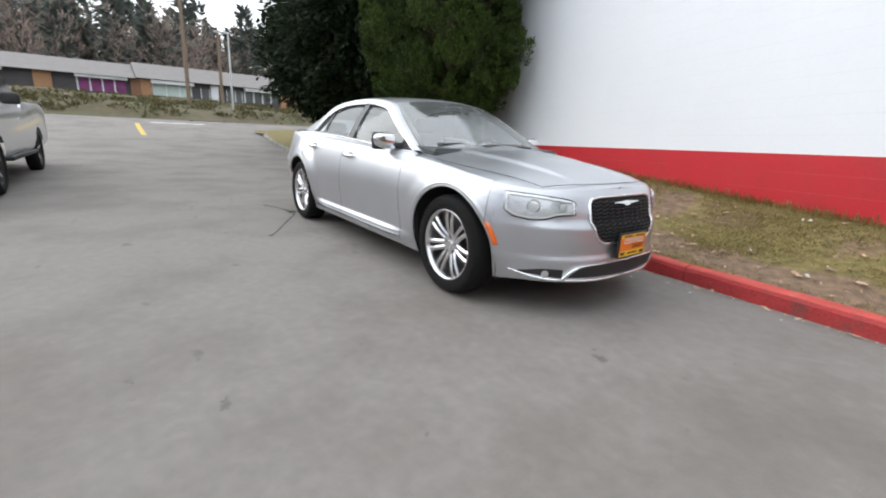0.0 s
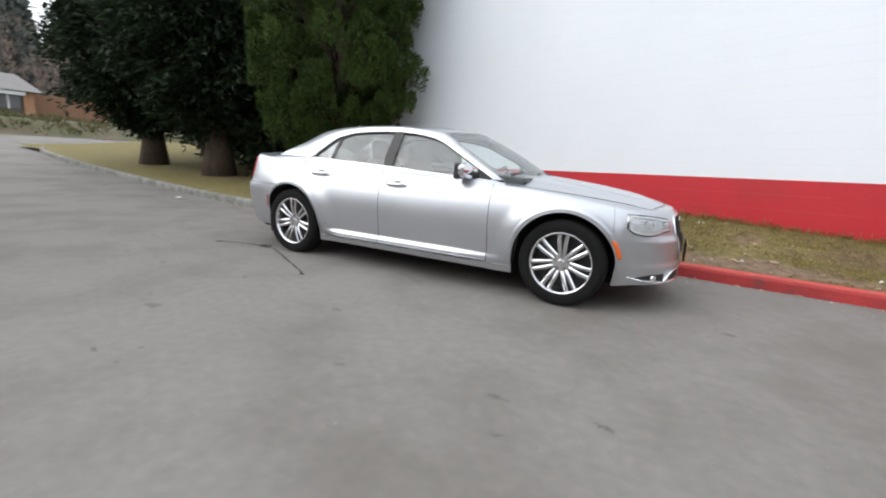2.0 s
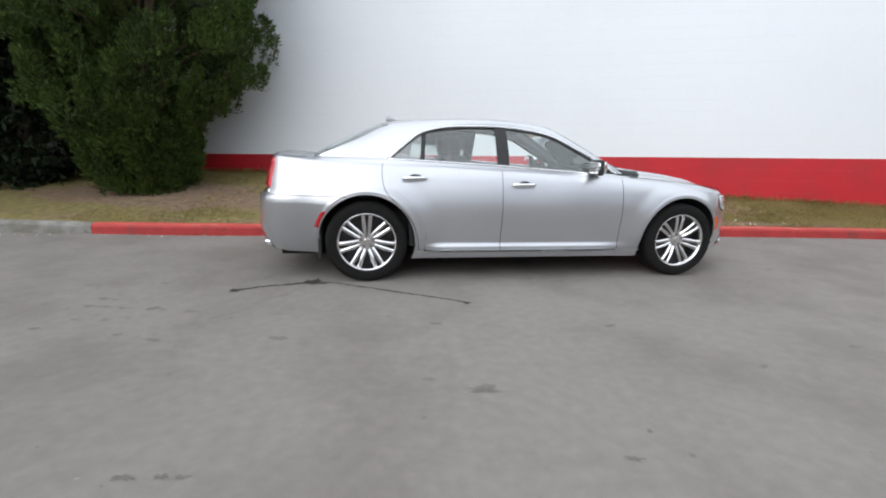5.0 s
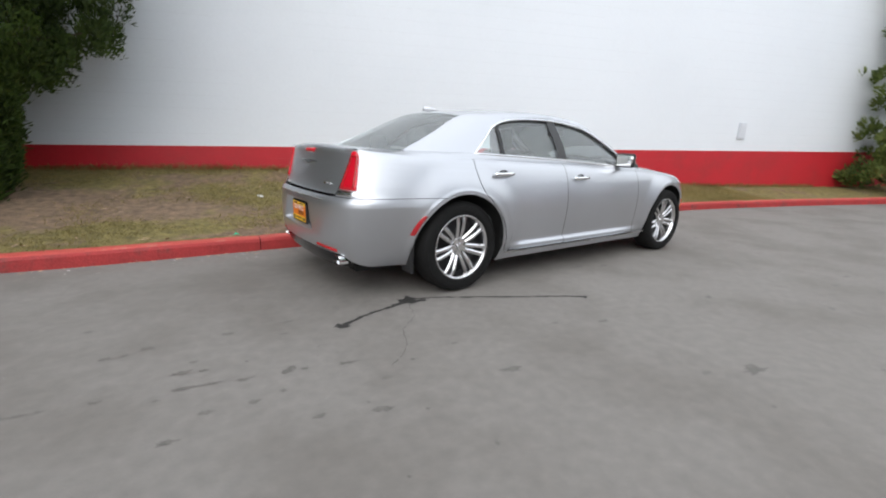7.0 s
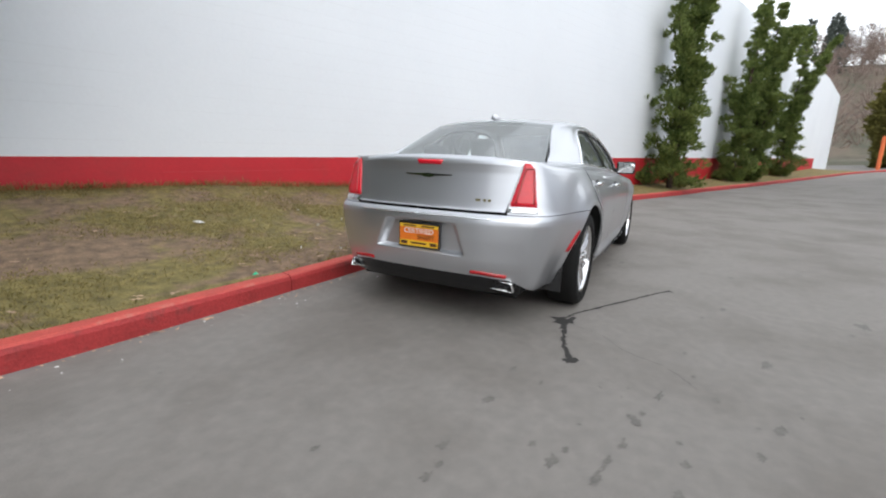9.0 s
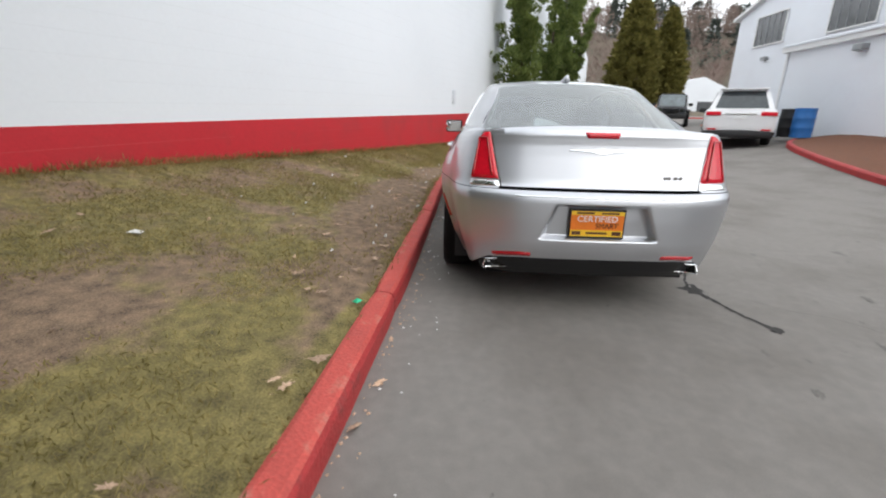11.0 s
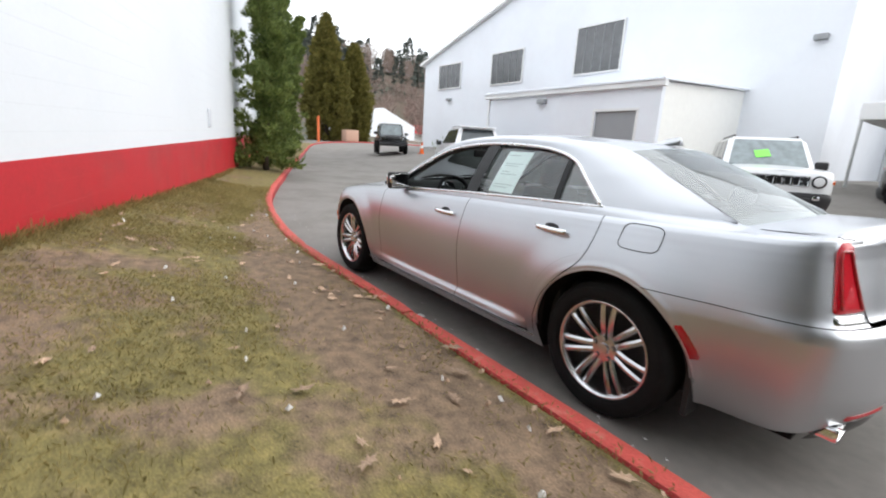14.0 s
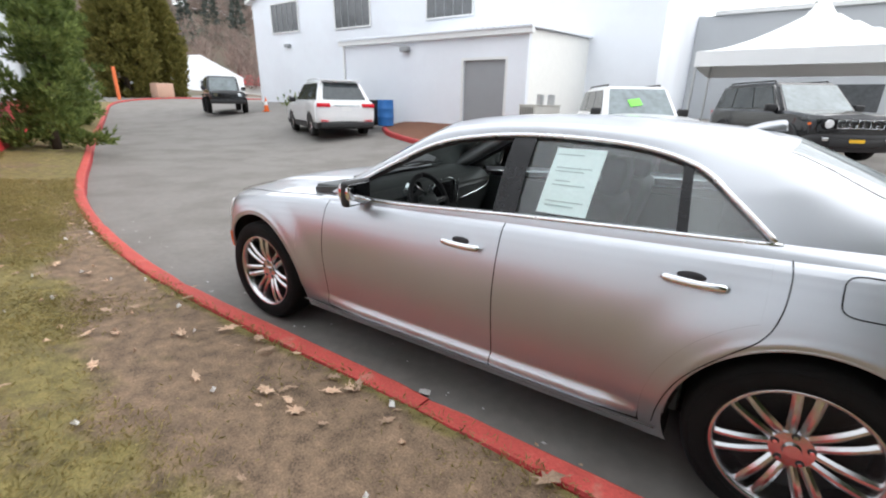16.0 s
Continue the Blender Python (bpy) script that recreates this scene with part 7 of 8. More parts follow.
def compact_suv(x, y, heading, mat, label, tag=True):
    """Boxy small off-roader: slotted grille, round lamps, dark cladding, roof rails."""
    c = thing("compact_suv", pose(x, y, float(ground_z(x, y)), 0, 0, heading), label, "car")
    L, W = 4.2, 1.80
    ax = (1.32, -1.25)
    hull(c, "body", L, W, 0.42, lambda q: float(np.interp(q, [-2.1, -1.9, 0.7, 1.4, 2.1], [1.02, 1.06, 1.05, 1.03, 0.96])), mat, ax, 0.40)
    hull(c, "lower_cladding", L + 0.03, W + 0.03, 0.24, lambda q: float(np.interp(q, [-2.1, 1.85, 2.1], [0.52, 0.52, 0.60])), BLACKPLASTIC, ax, 0.385, label="black plastic lower cladding")
    cabin(c, (0.95, -2.02), (0.30, -1.88), 0.84, 0.71, 1.04, 1.68, mat, DARKPANE, SCREENPANE, (0.36, 0.68))
    for sd in (-1, 1):
        bm = bmesh.new()
        tube(bm, [(0.15, sd * 0.60, 1.66), (0.10, sd * 0.60, 1.72), (-1.7, sd * 0.60, 1.72), (-1.78, sd * 0.60, 1.66)], 0.02, 6)
        part("roof_rail", bm, BLACKPLASTIC, c, "", True)
        for q in ax:
            bm = bmesh.new()
            tube(bm, [(q + 0.41 * math.cos(math.pi * k / 20), sd * (W / 2 + 0.005), 0.36 + 0.41 * math.sin(math.pi * k / 20)) for k in range(21)], 0.035, 6)
            part("arch_trim", bm, BLACKPLASTIC, c, "", True)
        lamp = part("headlamp", bm_cyl(bmesh.new(), 0.115, 0.115, (L / 2 - 0.10, sd * 0.62, 0.80), (L / 2 + 0.045, sd * 0.62, 0.80), 24), BLACKGLOSS, c, "round headlamp in a dark ring", True, 40)
        part("lens", bm_cyl(bmesh.new(), 0.09, 0.075, (L / 2 + 0.04, sd * 0.62, 0.80), (L / 2 + 0.065, sd * 0.62, 0.80), 24), BOWL, lamp, "bright silvered lens", True, 40)
        part("indicator", bm_cyl(bmesh.new(), 0.035, 0.03, (L / 2 - 0.15, sd * 0.84, 0.80), (L / 2 - 0.12, sd * 0.90, 0.80), 16), AMBER, c)
        box("tail_lamp", -L / 2 - 0.03, -L / 2 + 0.06, sd * 0.72 - 0.12, sd * 0.72 + 0.12, 0.80, 1.02, REDLENS, c, bevel=0.02)
        box("fog_lamp", L / 2 + 0.03, L / 2 + 0.05, sd * 0.62 - 0.06, sd * 0.62 + 0.06, 0.46, 0.53, CHROME, c, bevel=0.01)
    box("grille", L / 2 - 0.05, L / 2 + 0.045, -0.48, 0.48, 0.70, 0.90, BLACKGLOSS, c, "black slotted grille", bevel=0.02)
    for k in range(7):
        yy = -0.405 + 0.135 * k
        bm = bmesh.new()
        loop = [(L / 2 + 0.047, yy + 0.047 * a_, 0.80 + 0.085 * b_) for a_, b_ in ((-1, -1), (1, -1), (1, 1), (-1, 1), (-1, -1))]
        tube(bm, loop, 0.011, 6)
        part("grille_slot", bm, CHROME, c, "", True)
    box("bumper_insert", L / 2 - 0.02, L / 2 + 0.06, -0.55, 0.55, 0.34, 0.50, BLACKPLASTIC, c, bevel=0.03)
    box("plate_panel", L / 2 + 0.06, L / 2 + 0.07, -0.15, 0.15, 0.43, 0.50, YELLOW, c)
    mirrors(c, 0.72, 0.86, 1.02, BLACKPLASTIC)
    for q in ax:
        for sd in (-1, 1):
            plain_wheel(c, q, sd * 0.79, 0.345, ALLOY, sd)
    if tag:
        nrm = Vector((0.62, 0, 0.65)).normalized()
        bm = bmesh.new()
        bm_box(bm, -0.11, 0.11, -0.14, 0.14, -0.004, 0.004)
        bmesh.ops.rotate(bm, cent=(0, 0, 0), matrix=Matrix.Rotation(radians(12), 3, "Z"), verts=bm.verts)
        bmesh.ops.transform(bm, matrix=Matrix.Translation((0.70, -0.10, 1.32)) @ nrm.to_track_quat("Z", "X").to_matrix().to_4x4(), verts=bm.verts)
        part("price_tag", bm, GREENTAG, c, "bright green price card behind the windscreen")
    return c


compact_suv(1.25, -9.25, 118.0, WHITEPAINT, "white boxy compact off-roader with a slotted grille")
compact_suv(-2.08, -11.54, 120.0, BLACKPAINT, "black boxy compact off-roader with roof rails", tag=False)


def large_suv(x, y, heading):
    c = thing("suv", pose(x, y, float(ground_z(x, y)) - 0.01, 0, 0, heading), "white sport utility vehicle parked tail outwards", "car")
    L, W, ax = 4.8, 1.93, (1.46, -1.45)
    hull(c, "body", L, W, 0.40, lambda q: float(np.interp(q, [-2.4, -2.2, 0.9, 1.7, 2.4], [1.08, 1.12, 1.08, 1.05, 0.92])), WHITEPAINT, ax, 0.42)
    hull(c, "lower_cladding", L + 0.02, W + 0.02, 0.27, lambda q: 0.46, BLACKPLASTIC, ax, 0.41)
    cabin(c, (1.05, -2.28), (0.25, -1.80), 0.88, 0.66, 1.09, 1.74, WHITEPAINT, DARKPANE, SCREENPANE, (0.33, 0.62, 0.70))
    for sd in (-1, 1):
        box("tail_lamp", -L / 2 - 0.035, -L / 2 + 0.10, min(sd * 0.52, sd * 0.93), max(sd * 0.52, sd * 0.93), 0.93, 1.05, REDLENS, c, "wide red tail lamp", bevel=0.02)
        box("reflector", -L / 2 - 0.03, -L / 2, sd * 0.72 - 0.12, sd * 0.72 + 0.12, 0.50, 0.54, REDLENS, c)
        bm = bmesh.new()
        tube(bm, [(0.1, sd * 0.60, 1.74), (0.0, sd * 0.60, 1.79), (-1.5, sd * 0.60, 1.79), (-1.6, sd * 0.60, 1.74)], 0.018, 6)
        part("roof_rail", bm, ALLOY, c, "", True)
    box("spoiler", -2.02, -1.75, -0.64, 0.64, 1.72, 1.765, WHITEPAINT, c, bevel=0.015)
    box("rear_bumper", -L / 2 - 0.06, -L / 2 + 0.2, -0.86, 0.86, 0.30, 0.48, BLACKPLASTIC, c, "black lower rear bumper", bevel=0.04)
    box("plate_panel", -L / 2 - 0.035, -L / 2 - 0.02, -0.16, 0.16, 0.82, 0.93, PAPERWHITE, c)
    box("tailgate_strip", -L / 2 - 0.03, -L / 2 - 0.01, -0.42, 0.42, 0.965, 0.99, CHROME, c)
    mirrors(c, 0.75, 0.92, 1.07, BLACKPLASTIC)
    for q in ax:
        for sd in (-1, 1):
            plain_wheel(c, q, sd * 0.85, 0.37, ALLOY, sd)
    return c


large_suv(11.6, -8.85, -27.0)


def open_offroader(x, y, heading):
    c = thing("offroad_vehicle", pose(x, y, float(ground_z(x, y)), 0, 0, heading), "black upright off-road vehicle with a soft top", "car")
    L, W, ax = 4.1, 1.62, (1.30, -1.25)
    hull(c, "body", L, W, 0.48, lambda q: float(np.interp(q, [-2.0, 0.6, 0.7, 2.0], [1.14, 1.16, 1.14, 1.08])), BLACKPAINT, ax, 0.45, rf=0.15, rr=0.12)
    cabin(c, (0.62, -1.98), (0.40, -1.85), 0.78, 0.70, 1.15, 1.84, BLACKPAINT, DARKPANE, SCREENPANE, (0.45,))
    box("front_bumper", L / 2, L / 2 + 0.22, -0.80, 0.80, 0.50, 0.68, BLACKPLASTIC, c, bevel=0.03)
    for sd in (-1, 1):
        part("headlamp", bm_cyl(bmesh.new(), 0.095, 0.085, (L / 2 - 0.05, sd * 0.55, 0.92), (L / 2 + 0.05, sd * 0.55, 0.92), 20), CHROME, c, "", True, 40)
        for q in ax:
            box("fender", q - 0.52, q + 0.52, min(sd * 0.78, sd * 0.98), max(sd * 0.78, sd * 0.98), 0.88, 0.95, BLACKPLASTIC, c, bevel=0.03)
            plain_wheel(c, q, sd * 0.84, 0.42, ALLOYDARK, sd)
    for k in range(7):
        box("grille_slot", L / 2 + 0.03, L / 2 + 0.05, -0.36 + 0.12 * k - 0.03, -0.36 + 0.12 * k + 0.03, 0.80, 1.03, LINER, c, bevel=0.01)
    mirrors(c, 0.60, 0.84, 1.15, BLACKPLASTIC)
    return c


open_offroader(22.4, -11.4, math.degrees(math.atan2(0.42, -0.9)))


def pickup(x, y, heading):
    c = thing("pickup_truck", pose(x, y, float(ground_z(x, y)), 0, 0, heading), "pale silver crew-cab pickup truck", "truck")
    L, W, ax = 5.85, 1.98, (1.85, -1.72)
    hull(c, "body", L, W, 0.48, lambda q: float(np.interp(q, [-2.9, -0.75, -0.7, 1.3, 2.2, 2.9], [1.32, 1.32, 1.22, 1.22, 1.18, 1.05])), SILVERPAINT, ax, 0.46, rf=0.3, rr=0.12)
    cabin(c, (1.40, -0.78), (0.72, -0.72), 0.92, 0.74, 1.21, 1.92, SILVERPAINT, DARKPANE, SCREENPANE, (0.50,))
    box("front_bumper", L / 2 - 0.02, L / 2 + 0.12, -0.92, 0.92, 0.50, 0.74, CHROME, c, "bright front bumper", bevel=0.05)
    box("rear_bumper", -L / 2 - 0.12, -L / 2 + 0.02, -0.92, 0.92, 0.52, 0.70, CHROME, c, "bright rear bumper", bevel=0.04)
    box("grille", L / 2, L / 2 + 0.06, -0.62, 0.62, 0.78, 1.04, BLACKGLOSS, c, bevel=0.03)
    mirrors(c, 1.05, 0.97, 1.25, BLACKPLASTIC)
    for sd in (-1, 1):
        box("running_board", -0.9, 1.25, min(sd * 0.90, sd * 1.03), max(sd * 0.90, sd * 1.03), 0.42, 0.48, BLACKPLASTIC, c, bevel=0.02)
        box("tail_lamp", -L / 2 - 0.02, -L / 2 + 0.05, sd * 0.90 - 0.07, sd * 0.90 + 0.07, 0.90, 1.25, REDLENS, c, bevel=0.02)
        box("door_handle", -0.05, 0.15, min(sd * 0.985, sd * 1.015), max(sd * 0.985, sd * 1.015), 1.02, 1.05, CHROME, c, bevel=0.008)
        for q in ax:
            plain_wheel(c, q, sd * 0.86, 0.41, ALLOY, sd)
    return c


pickup(-6.56, -4.98, -1.5)

# ---------------------------------------------------------------- yard things by the workshop
CONE = surf("cone_orange", (0.85, 0.16, 0.03), 0.6, var=0.1)
BARREL = surf("blue_barrel", (0.03, 0.16, 0.45), 0.45, var=0.12)
CANVAS = surf("white_canvas", (0.82, 0.83, 0.83), 0.75, var=0.03, scale=2)
METAL = surf("galvanised_metal", (0.52, 0.53, 0.53), 0.4, metal=0.7, var=0.12)
MULCH = surf("bark_mulch", (0.16, 0.07, 0.04), 0.95, var=0.45, scale=12, fine=60, bump=0.8)
SIGNORANGE = surf("orange_marker", (0.70, 0.16, 0.05), 0.6, var=0.1)
WOODPOLE = surf("weathered_pole", (0.20, 0.15, 0.11), 0.9, var=0.25, stretch=(1, 1, 0.2))


def barrel(x, y, mat, label):
    th = thing("barrel", pose(x, y, float(ground_z(x, y)) + 0.14), label, "barrel")
    prof = [(0.0, 0.0), (0.28, 0.0), (0.285, 0.02), (0.275, 0.06), (0.285, 0.28), (0.295, 0.30), (0.285, 0.32), (0.285, 0.56), (0.295, 0.58), (0.285, 0.60), (0.275, 0.84), (0.285, 0.87), (0.27, 0.88), (0.25, 0.865), (0.0, 0.865)]
    n = 28
    obj("drum", [(r * math.cos(2 * math.pi * k / n), r * math.sin(2 * math.pi * k / n), z) for k in range(n) for r, z in prof], grid_faces(n, len(prof), close_u=True), mat, th, "", True)
    return th


barrel(9.55, -9.75, BARREL, "blue plastic barrel beside the lean-to")
barrel(10.3, -9.85, BLACKPLASTIC, "black plastic barrel beside the lean-to")


def cone(x, y):
    z = float(ground_z(x, y))
    th = thing("traffic_cone", pose(x, y, z), "orange traffic cone with a pale collar", "cone")
    box("base", -0.17, 0.17, -0.17, 0.17, 0, 0.03, CONE, th, bevel=0.008)
    part("body", bm_cyl(bmesh.new(), 0.13, 0.03, (0, 0, 0.03), (0, 0, 0.70), 20), CONE, th, "", True, 40)
    part("collar", bm_cyl(bmesh.new(), 0.091, 0.066, (0, 0, 0.33), (0, 0, 0.50), 20), PAPERWHITE, th, "pale reflective collar", True, 40)
    return th


cone(19.6, -12.0)

# air-conditioning unit on the bed next to the shed
ac = thing("air_conditioner", pose(3.90, -10.05, float(ground_z(3.90, -10.05)) + 0.12, 0, 0, -35), "dull beige outdoor air-conditioning unit with a slatted side", "machine")
ACPANEL = surf("beige_panel_paint", (0.58, 0.575, 0.53), 0.5, var=0.08, scale=5, fine=60, bump=0.05)
box("case", -0.42, 0.42, -0.42, 0.42, 0.10, 0.88, ACPANEL, ac, "dull beige sheet metal case", bevel=0.012)
box("lid", -0.44, 0.44, -0.44, 0.44, 0.88, 0.91, ACPANEL, ac, bevel=0.008)
box("coil", -0.39, 0.39, 0.42, 0.428, 0.15, 0.84, BLACKPLASTIC, ac, "dark coil behind the slats")
for k in range(7):
    box("slat", -0.40 + 0.125 * k, -0.365 + 0.125 * k, 0.428, 0.45, 0.13, 0.86, ACPANEL, ac, bevel=0.004)
box("opening", -0.428, -0.42, 0.13, 0.36, 0.13, 0.30, BLACKPLASTIC, ac, "dark service opening", bevel=0.003)
box("opening", -0.428, -0.42, -0.38, -0.28, 0.13, 0.42, BLACKPLASTIC, ac, "dark service opening", bevel=0.003)
for k in range(2):
    box("seam", -0.425, -0.42, -0.41, 0.41, 0.34 + 0.30 * k, 0.346 + 0.30 * k, METAL, ac)
box("pad", -0.52, 0.52, -0.50, 0.50, -0.04, 0.10, KERBGREY, ac, bevel=0.01)
for kx, ky in ((-0.25, 0.16), (-0.20, -0.24)):
    part("vent_pipe", bm_cyl(bmesh.new(), 0.10, 0.10, (kx, ky, 0.905), (kx, ky, 1.18), 18), METAL, ac, "", True, 40)

# island kerb and mulch in front of the off-roaders
ISLAND = catmull([(9.6, -9.6), (8.6, -8.75), (6.6, -7.9), (4.2, -7.1), (2.4, -6.85), (0.4, -7.35), (-2.0, -8.3), (-5.0, -9.6), (-9.0, -11.4)], 6)
ik = thing("island_kerb", label="low red painted kerb of the planting island", category="kerb", kind="structure")
for i in range(0, len(ISLAND) - 3, 3):
    seg_ = ISLAND[i:i + 4]
    v = []
    for j, p in enumerate(seg_):
        q = seg_[min(j + 1, 3)] - seg_[max(j - 1, 0)]
        nn = np.array([q[1], -q[0]]) / np.hypot(*q)
        nn = nn if nn[1] < 0 else -nn
        z = float(ground_z(*p))
        for a_, b_ in ((0, -0.05), (0, 0.11), (0.03, 0.14), (0.12, 0.14), (0.14, -0.05)):
            c_ = p + nn * a_
            v.append((c_[0], c_[1], z + b_))
    obj("kerb_stone", v, grid_faces(4, 5, flip=True), KERBRED, ik)
v = []
for p in ISLAND:
    if p[0] < 2.6:
        continue
    for k in range(6):
        t = k / 5
        y = p[1] - 0.12 + (-10.95 - p[1]) * t
        v.append((p[0], y, float(ground_z(p[0], y)) + 0.125 + 0.02 * noise.noise(Vector((p[0] * 3, y * 3, 1)))))
tagged(obj("mulch_bed", v, grid_faces(len(v) // 6, 6, flip=True), MULCH, smooth=True), "brown bark mulch bed beside the shed", "mulch", kind="structure")


# marquee
def marquee(x, y, w, z0, z1, z2):
    gz = float(ground_z(x, y))
    z0, z1, z2 = z0 - gz, z1 - gz, z2 - gz
    th = thing("marquee", pose(x, y, gz), "white peaked canvas marquee on metal legs", "tent")
    n = 14
    v = []
    for i in range(n + 1):
        for j in range(n + 1):
            a_, b_ = -1 + 2 * i / n, -1 + 2 * j / n
            m_ = max(abs(a_), abs(b_))
            v.append((a_ * w, b_ * w, z0 + (z1 - z0) * (1 - m_) ** 1.55 + (z2 - z1) * max(0, 1 - m_ * 9)))
    obj("canopy", v, grid_faces(n + 1, n + 1), CANVAS, th, "", True)
    for a_, b_ in ((-1, 0), (1, 0), (0, -1), (0, 1)):
        if a_:
            box("valance", a_ * w - 0.012, a_ * w + 0.012, -w, w, z0 - 0.40, z0, CANVAS, th)
        else:
            box("valance", -w, w, b_ * w - 0.012, b_ * w + 0.012, z0 - 0.40, z0, CANVAS, th)
    for a_ in (-1, 1):
        for b_ in (-1, 1):
            part("leg", bm_cyl(bmesh.new(), 0.035, 0.035, (a_ * w * 0.985, b_ * w * 0.985, 0), (a_ * w * 0.985, b_ * w * 0.985, z0), 10), METAL, th, "", True, 40)
    return th


marquee(-2.45, -15.3, 2.78, 3.07, 4.45, 4.75)

# marker posts at the bend
for x, y, h, r, lb in ((50.4, -17.3, 3.0, 0.16, "slim orange marker post beside the kerb"),):
    th = thing("marker_post", pose(x, y, float(ground_z(x, y)) + 0.12), lb, "post")
    part("post", bm_cyl(bmesh.new(), r, r * 0.95, (0, 0, 0), (0, 0, h), 14), SIGNORANGE, th, "", True, 40)
    part("cap", bm_cyl(bmesh.new(), r * 1.05, r * 0.5, (0, 0, h), (0, 0, h + 0.03), 14), SIGNORANGE, th, "", True, 40)
th = thing("concrete_block", pose(54.2, -23.2, float(ground_z(54.2, -23.2)) + 0.1), "squat pinkish concrete block by the kerb", "block")
box("block", -0.8, 0.8, -0.9, 0.9, 0, 1.5, surf("pinkish_concrete", (0.5, 0.32, 0.24), 0.8, var=0.1), th, bevel=0.05)
rs = np.random.RandomState(77)
P = np.stack([rs.normal(0, 0.5, 260), rs.normal(0, 0.35, 260), np.abs(rs.normal(0.15, 0.18, 260))], 1)
V, F = sprays(rs, P, np.repeat(np.array([[0.2, 0.2, 1.0]]), 260, 0), 0.22, 0.03, 3)
sh = thing("shrub", pose(18.2, -13.2, float(ground_z(18.2, -13.2))), "low green shrub at the workshop corner", "shrub")
obj("leaves", V, F, JUNIPER, sh)

# ---------------------------------------------------------------- street furniture behind the car
for x, y, h in ((-36.5, 2.4, 11.0), (-41.0, 5.6, 7.5), (-62, -20, 11.0)):
    th = thing("utility_pole", pose(x, y, float(ground_z(x, y))), "weathered wooden utility pole with a cross-arm", "pole")
    part("pole", bm_cyl(bmesh.new(), 0.16, 0.10, (0, 0, 0), (0, 0, h), 12), WOODPOLE, th, "", True, 40)
    box("cross_arm", -0.05, 0.05, -0.9, 0.9, h - 0.8, h - 0.68, WOODPOLE, th)
th = thing("street_lamp", pose(-33.0, 4.8, float(ground_z(-33, 4.8))), "slim grey street lamp by the road", "lamp")
part("pole", bm_cyl(bmesh.new(), 0.08, 0.05, (0, 0, 0), (0, 0, 6.2), 10), METAL, th, "", True, 40)
box("head", -0.15, 0.15, -0.9, 0.1, 6.15, 6.28, METAL, th, bevel=0.03)
YELLOWLINE = surf("worn_yellow_paint", (0.62, 0.43, 0.10), 0.8, var=0.25, scale=6)
WHITELINE = surf("worn_white_paint", (0.6, 0.6, 0.58), 0.8, var=0.25, scale=6)


def road_paint(x0, x1, y0, y1, mat, label):
    v = []
    n = 10
    for i in range(n + 1):
        for yy in (y0, y1):
            x = x0 + (x1 - x0) * i / n
            v.append((x, yy, float(ground_z(x, yy)) + 0.006))
    tagged(obj("road_marking", v, grid_faces(n + 1, 2, flip=True), mat), label, "road marking", kind="structure")


road_paint(-24.5, -19.0, -1.75, -1.55, YELLOWLINE, "worn yellow line on the asphalt")
road_paint(-25.4, -25.1, -1.0, 1.6, WHITELINE, "worn white stop line on the asphalt")

# ---------------------------------------------------------------- cracks, stains, litter
rng = random.Random(9)


def crack(pts, w, label):
    """A jagged dark crack with its broken width, laid on the asphalt."""
    line = catmull(pts, 10)
    v = []
    for i, p in enumerate(line):
        d = line[min(i + 1, len(line) - 1)] - line[max(i - 1, 0)]
        nn = np.array([-d[1], d[0]]) / max(np.hypot(*d), 1e-6)
        ww = w * rng.uniform(0.35, 1.3) * (0.25 if i in (0, len(line) - 1) else 1)
        j = np.array([rng.uniform(-1, 1), rng.uniform(-1, 1)]) * 0.008
        for sg in (-1, 1):
            q = p + j + nn * ww * sg
            v.append((q[0], q[1], float(ground_z(*q)) + 0.0022))
    tagged(obj("asphalt_crack", v, grid_faces(len(line), 2, flip=True), CRACK), label, "crack", kind="structure")


def blot(x, y, r, mat, squash=1.0, ang=0.0, name="oil_stain", label="dark oil stain on the asphalt", h=0.0018):
    n = 18
    v = [(x, y, float(ground_z(x, y)) + h)]
    ph = rng.uniform(0, 9)
    for k in range(n):
        a_ = 2 * math.pi * k / n
        rr = 0.85 * r * (1 + 0.9 * noise.noise(Vector((2.6 * math.cos(a_) + ph, 2.6 * math.sin(a_), ph))) + rng.uniform(-0.2, 0.2))
        u, w = rr * math.cos(a_), rr * squash * math.sin(a_)
        q = (x + u * math.cos(ang) - w * math.sin(ang), y + u * math.sin(ang) + w * math.cos(ang))
        v.append((q[0], q[1], float(ground_z(*q)) + h))
    tagged(obj(name, v, [(0, 1 + k, 1 + (k + 1) % n) for k in range(n)], mat), label, "stain", kind="structure")


crack([(-0.72, -1.52), (-0.95, -1.38), (-1.25, -1.22), (-1.6, -1.03), (-1.82, -0.92), (-2.0, -0.86)], 0.011, "dark jagged crack beside the rear wheel")
crack([(-2.0, -0.86), (-2.15, -0.93), (-2.35, -0.97), (-2.59, -1.06)], 0.016, "dark jagged crack beside the rear wheel")
crack([(-2.02, -0.88), (-2.12, -1.15), (-2.3, -1.32), (-2.42, -1.55), (-2.6, -1.7)], 0.0014, "fine crack in the asphalt")
blot(-2.0, -0.90, 0.14, CRACK, 0.6)
blot(-2.6, -1.06, 0.065, CRACK, 0.7)
blot(-0.74, -1.52, 0.035, CRACK, 0.7)
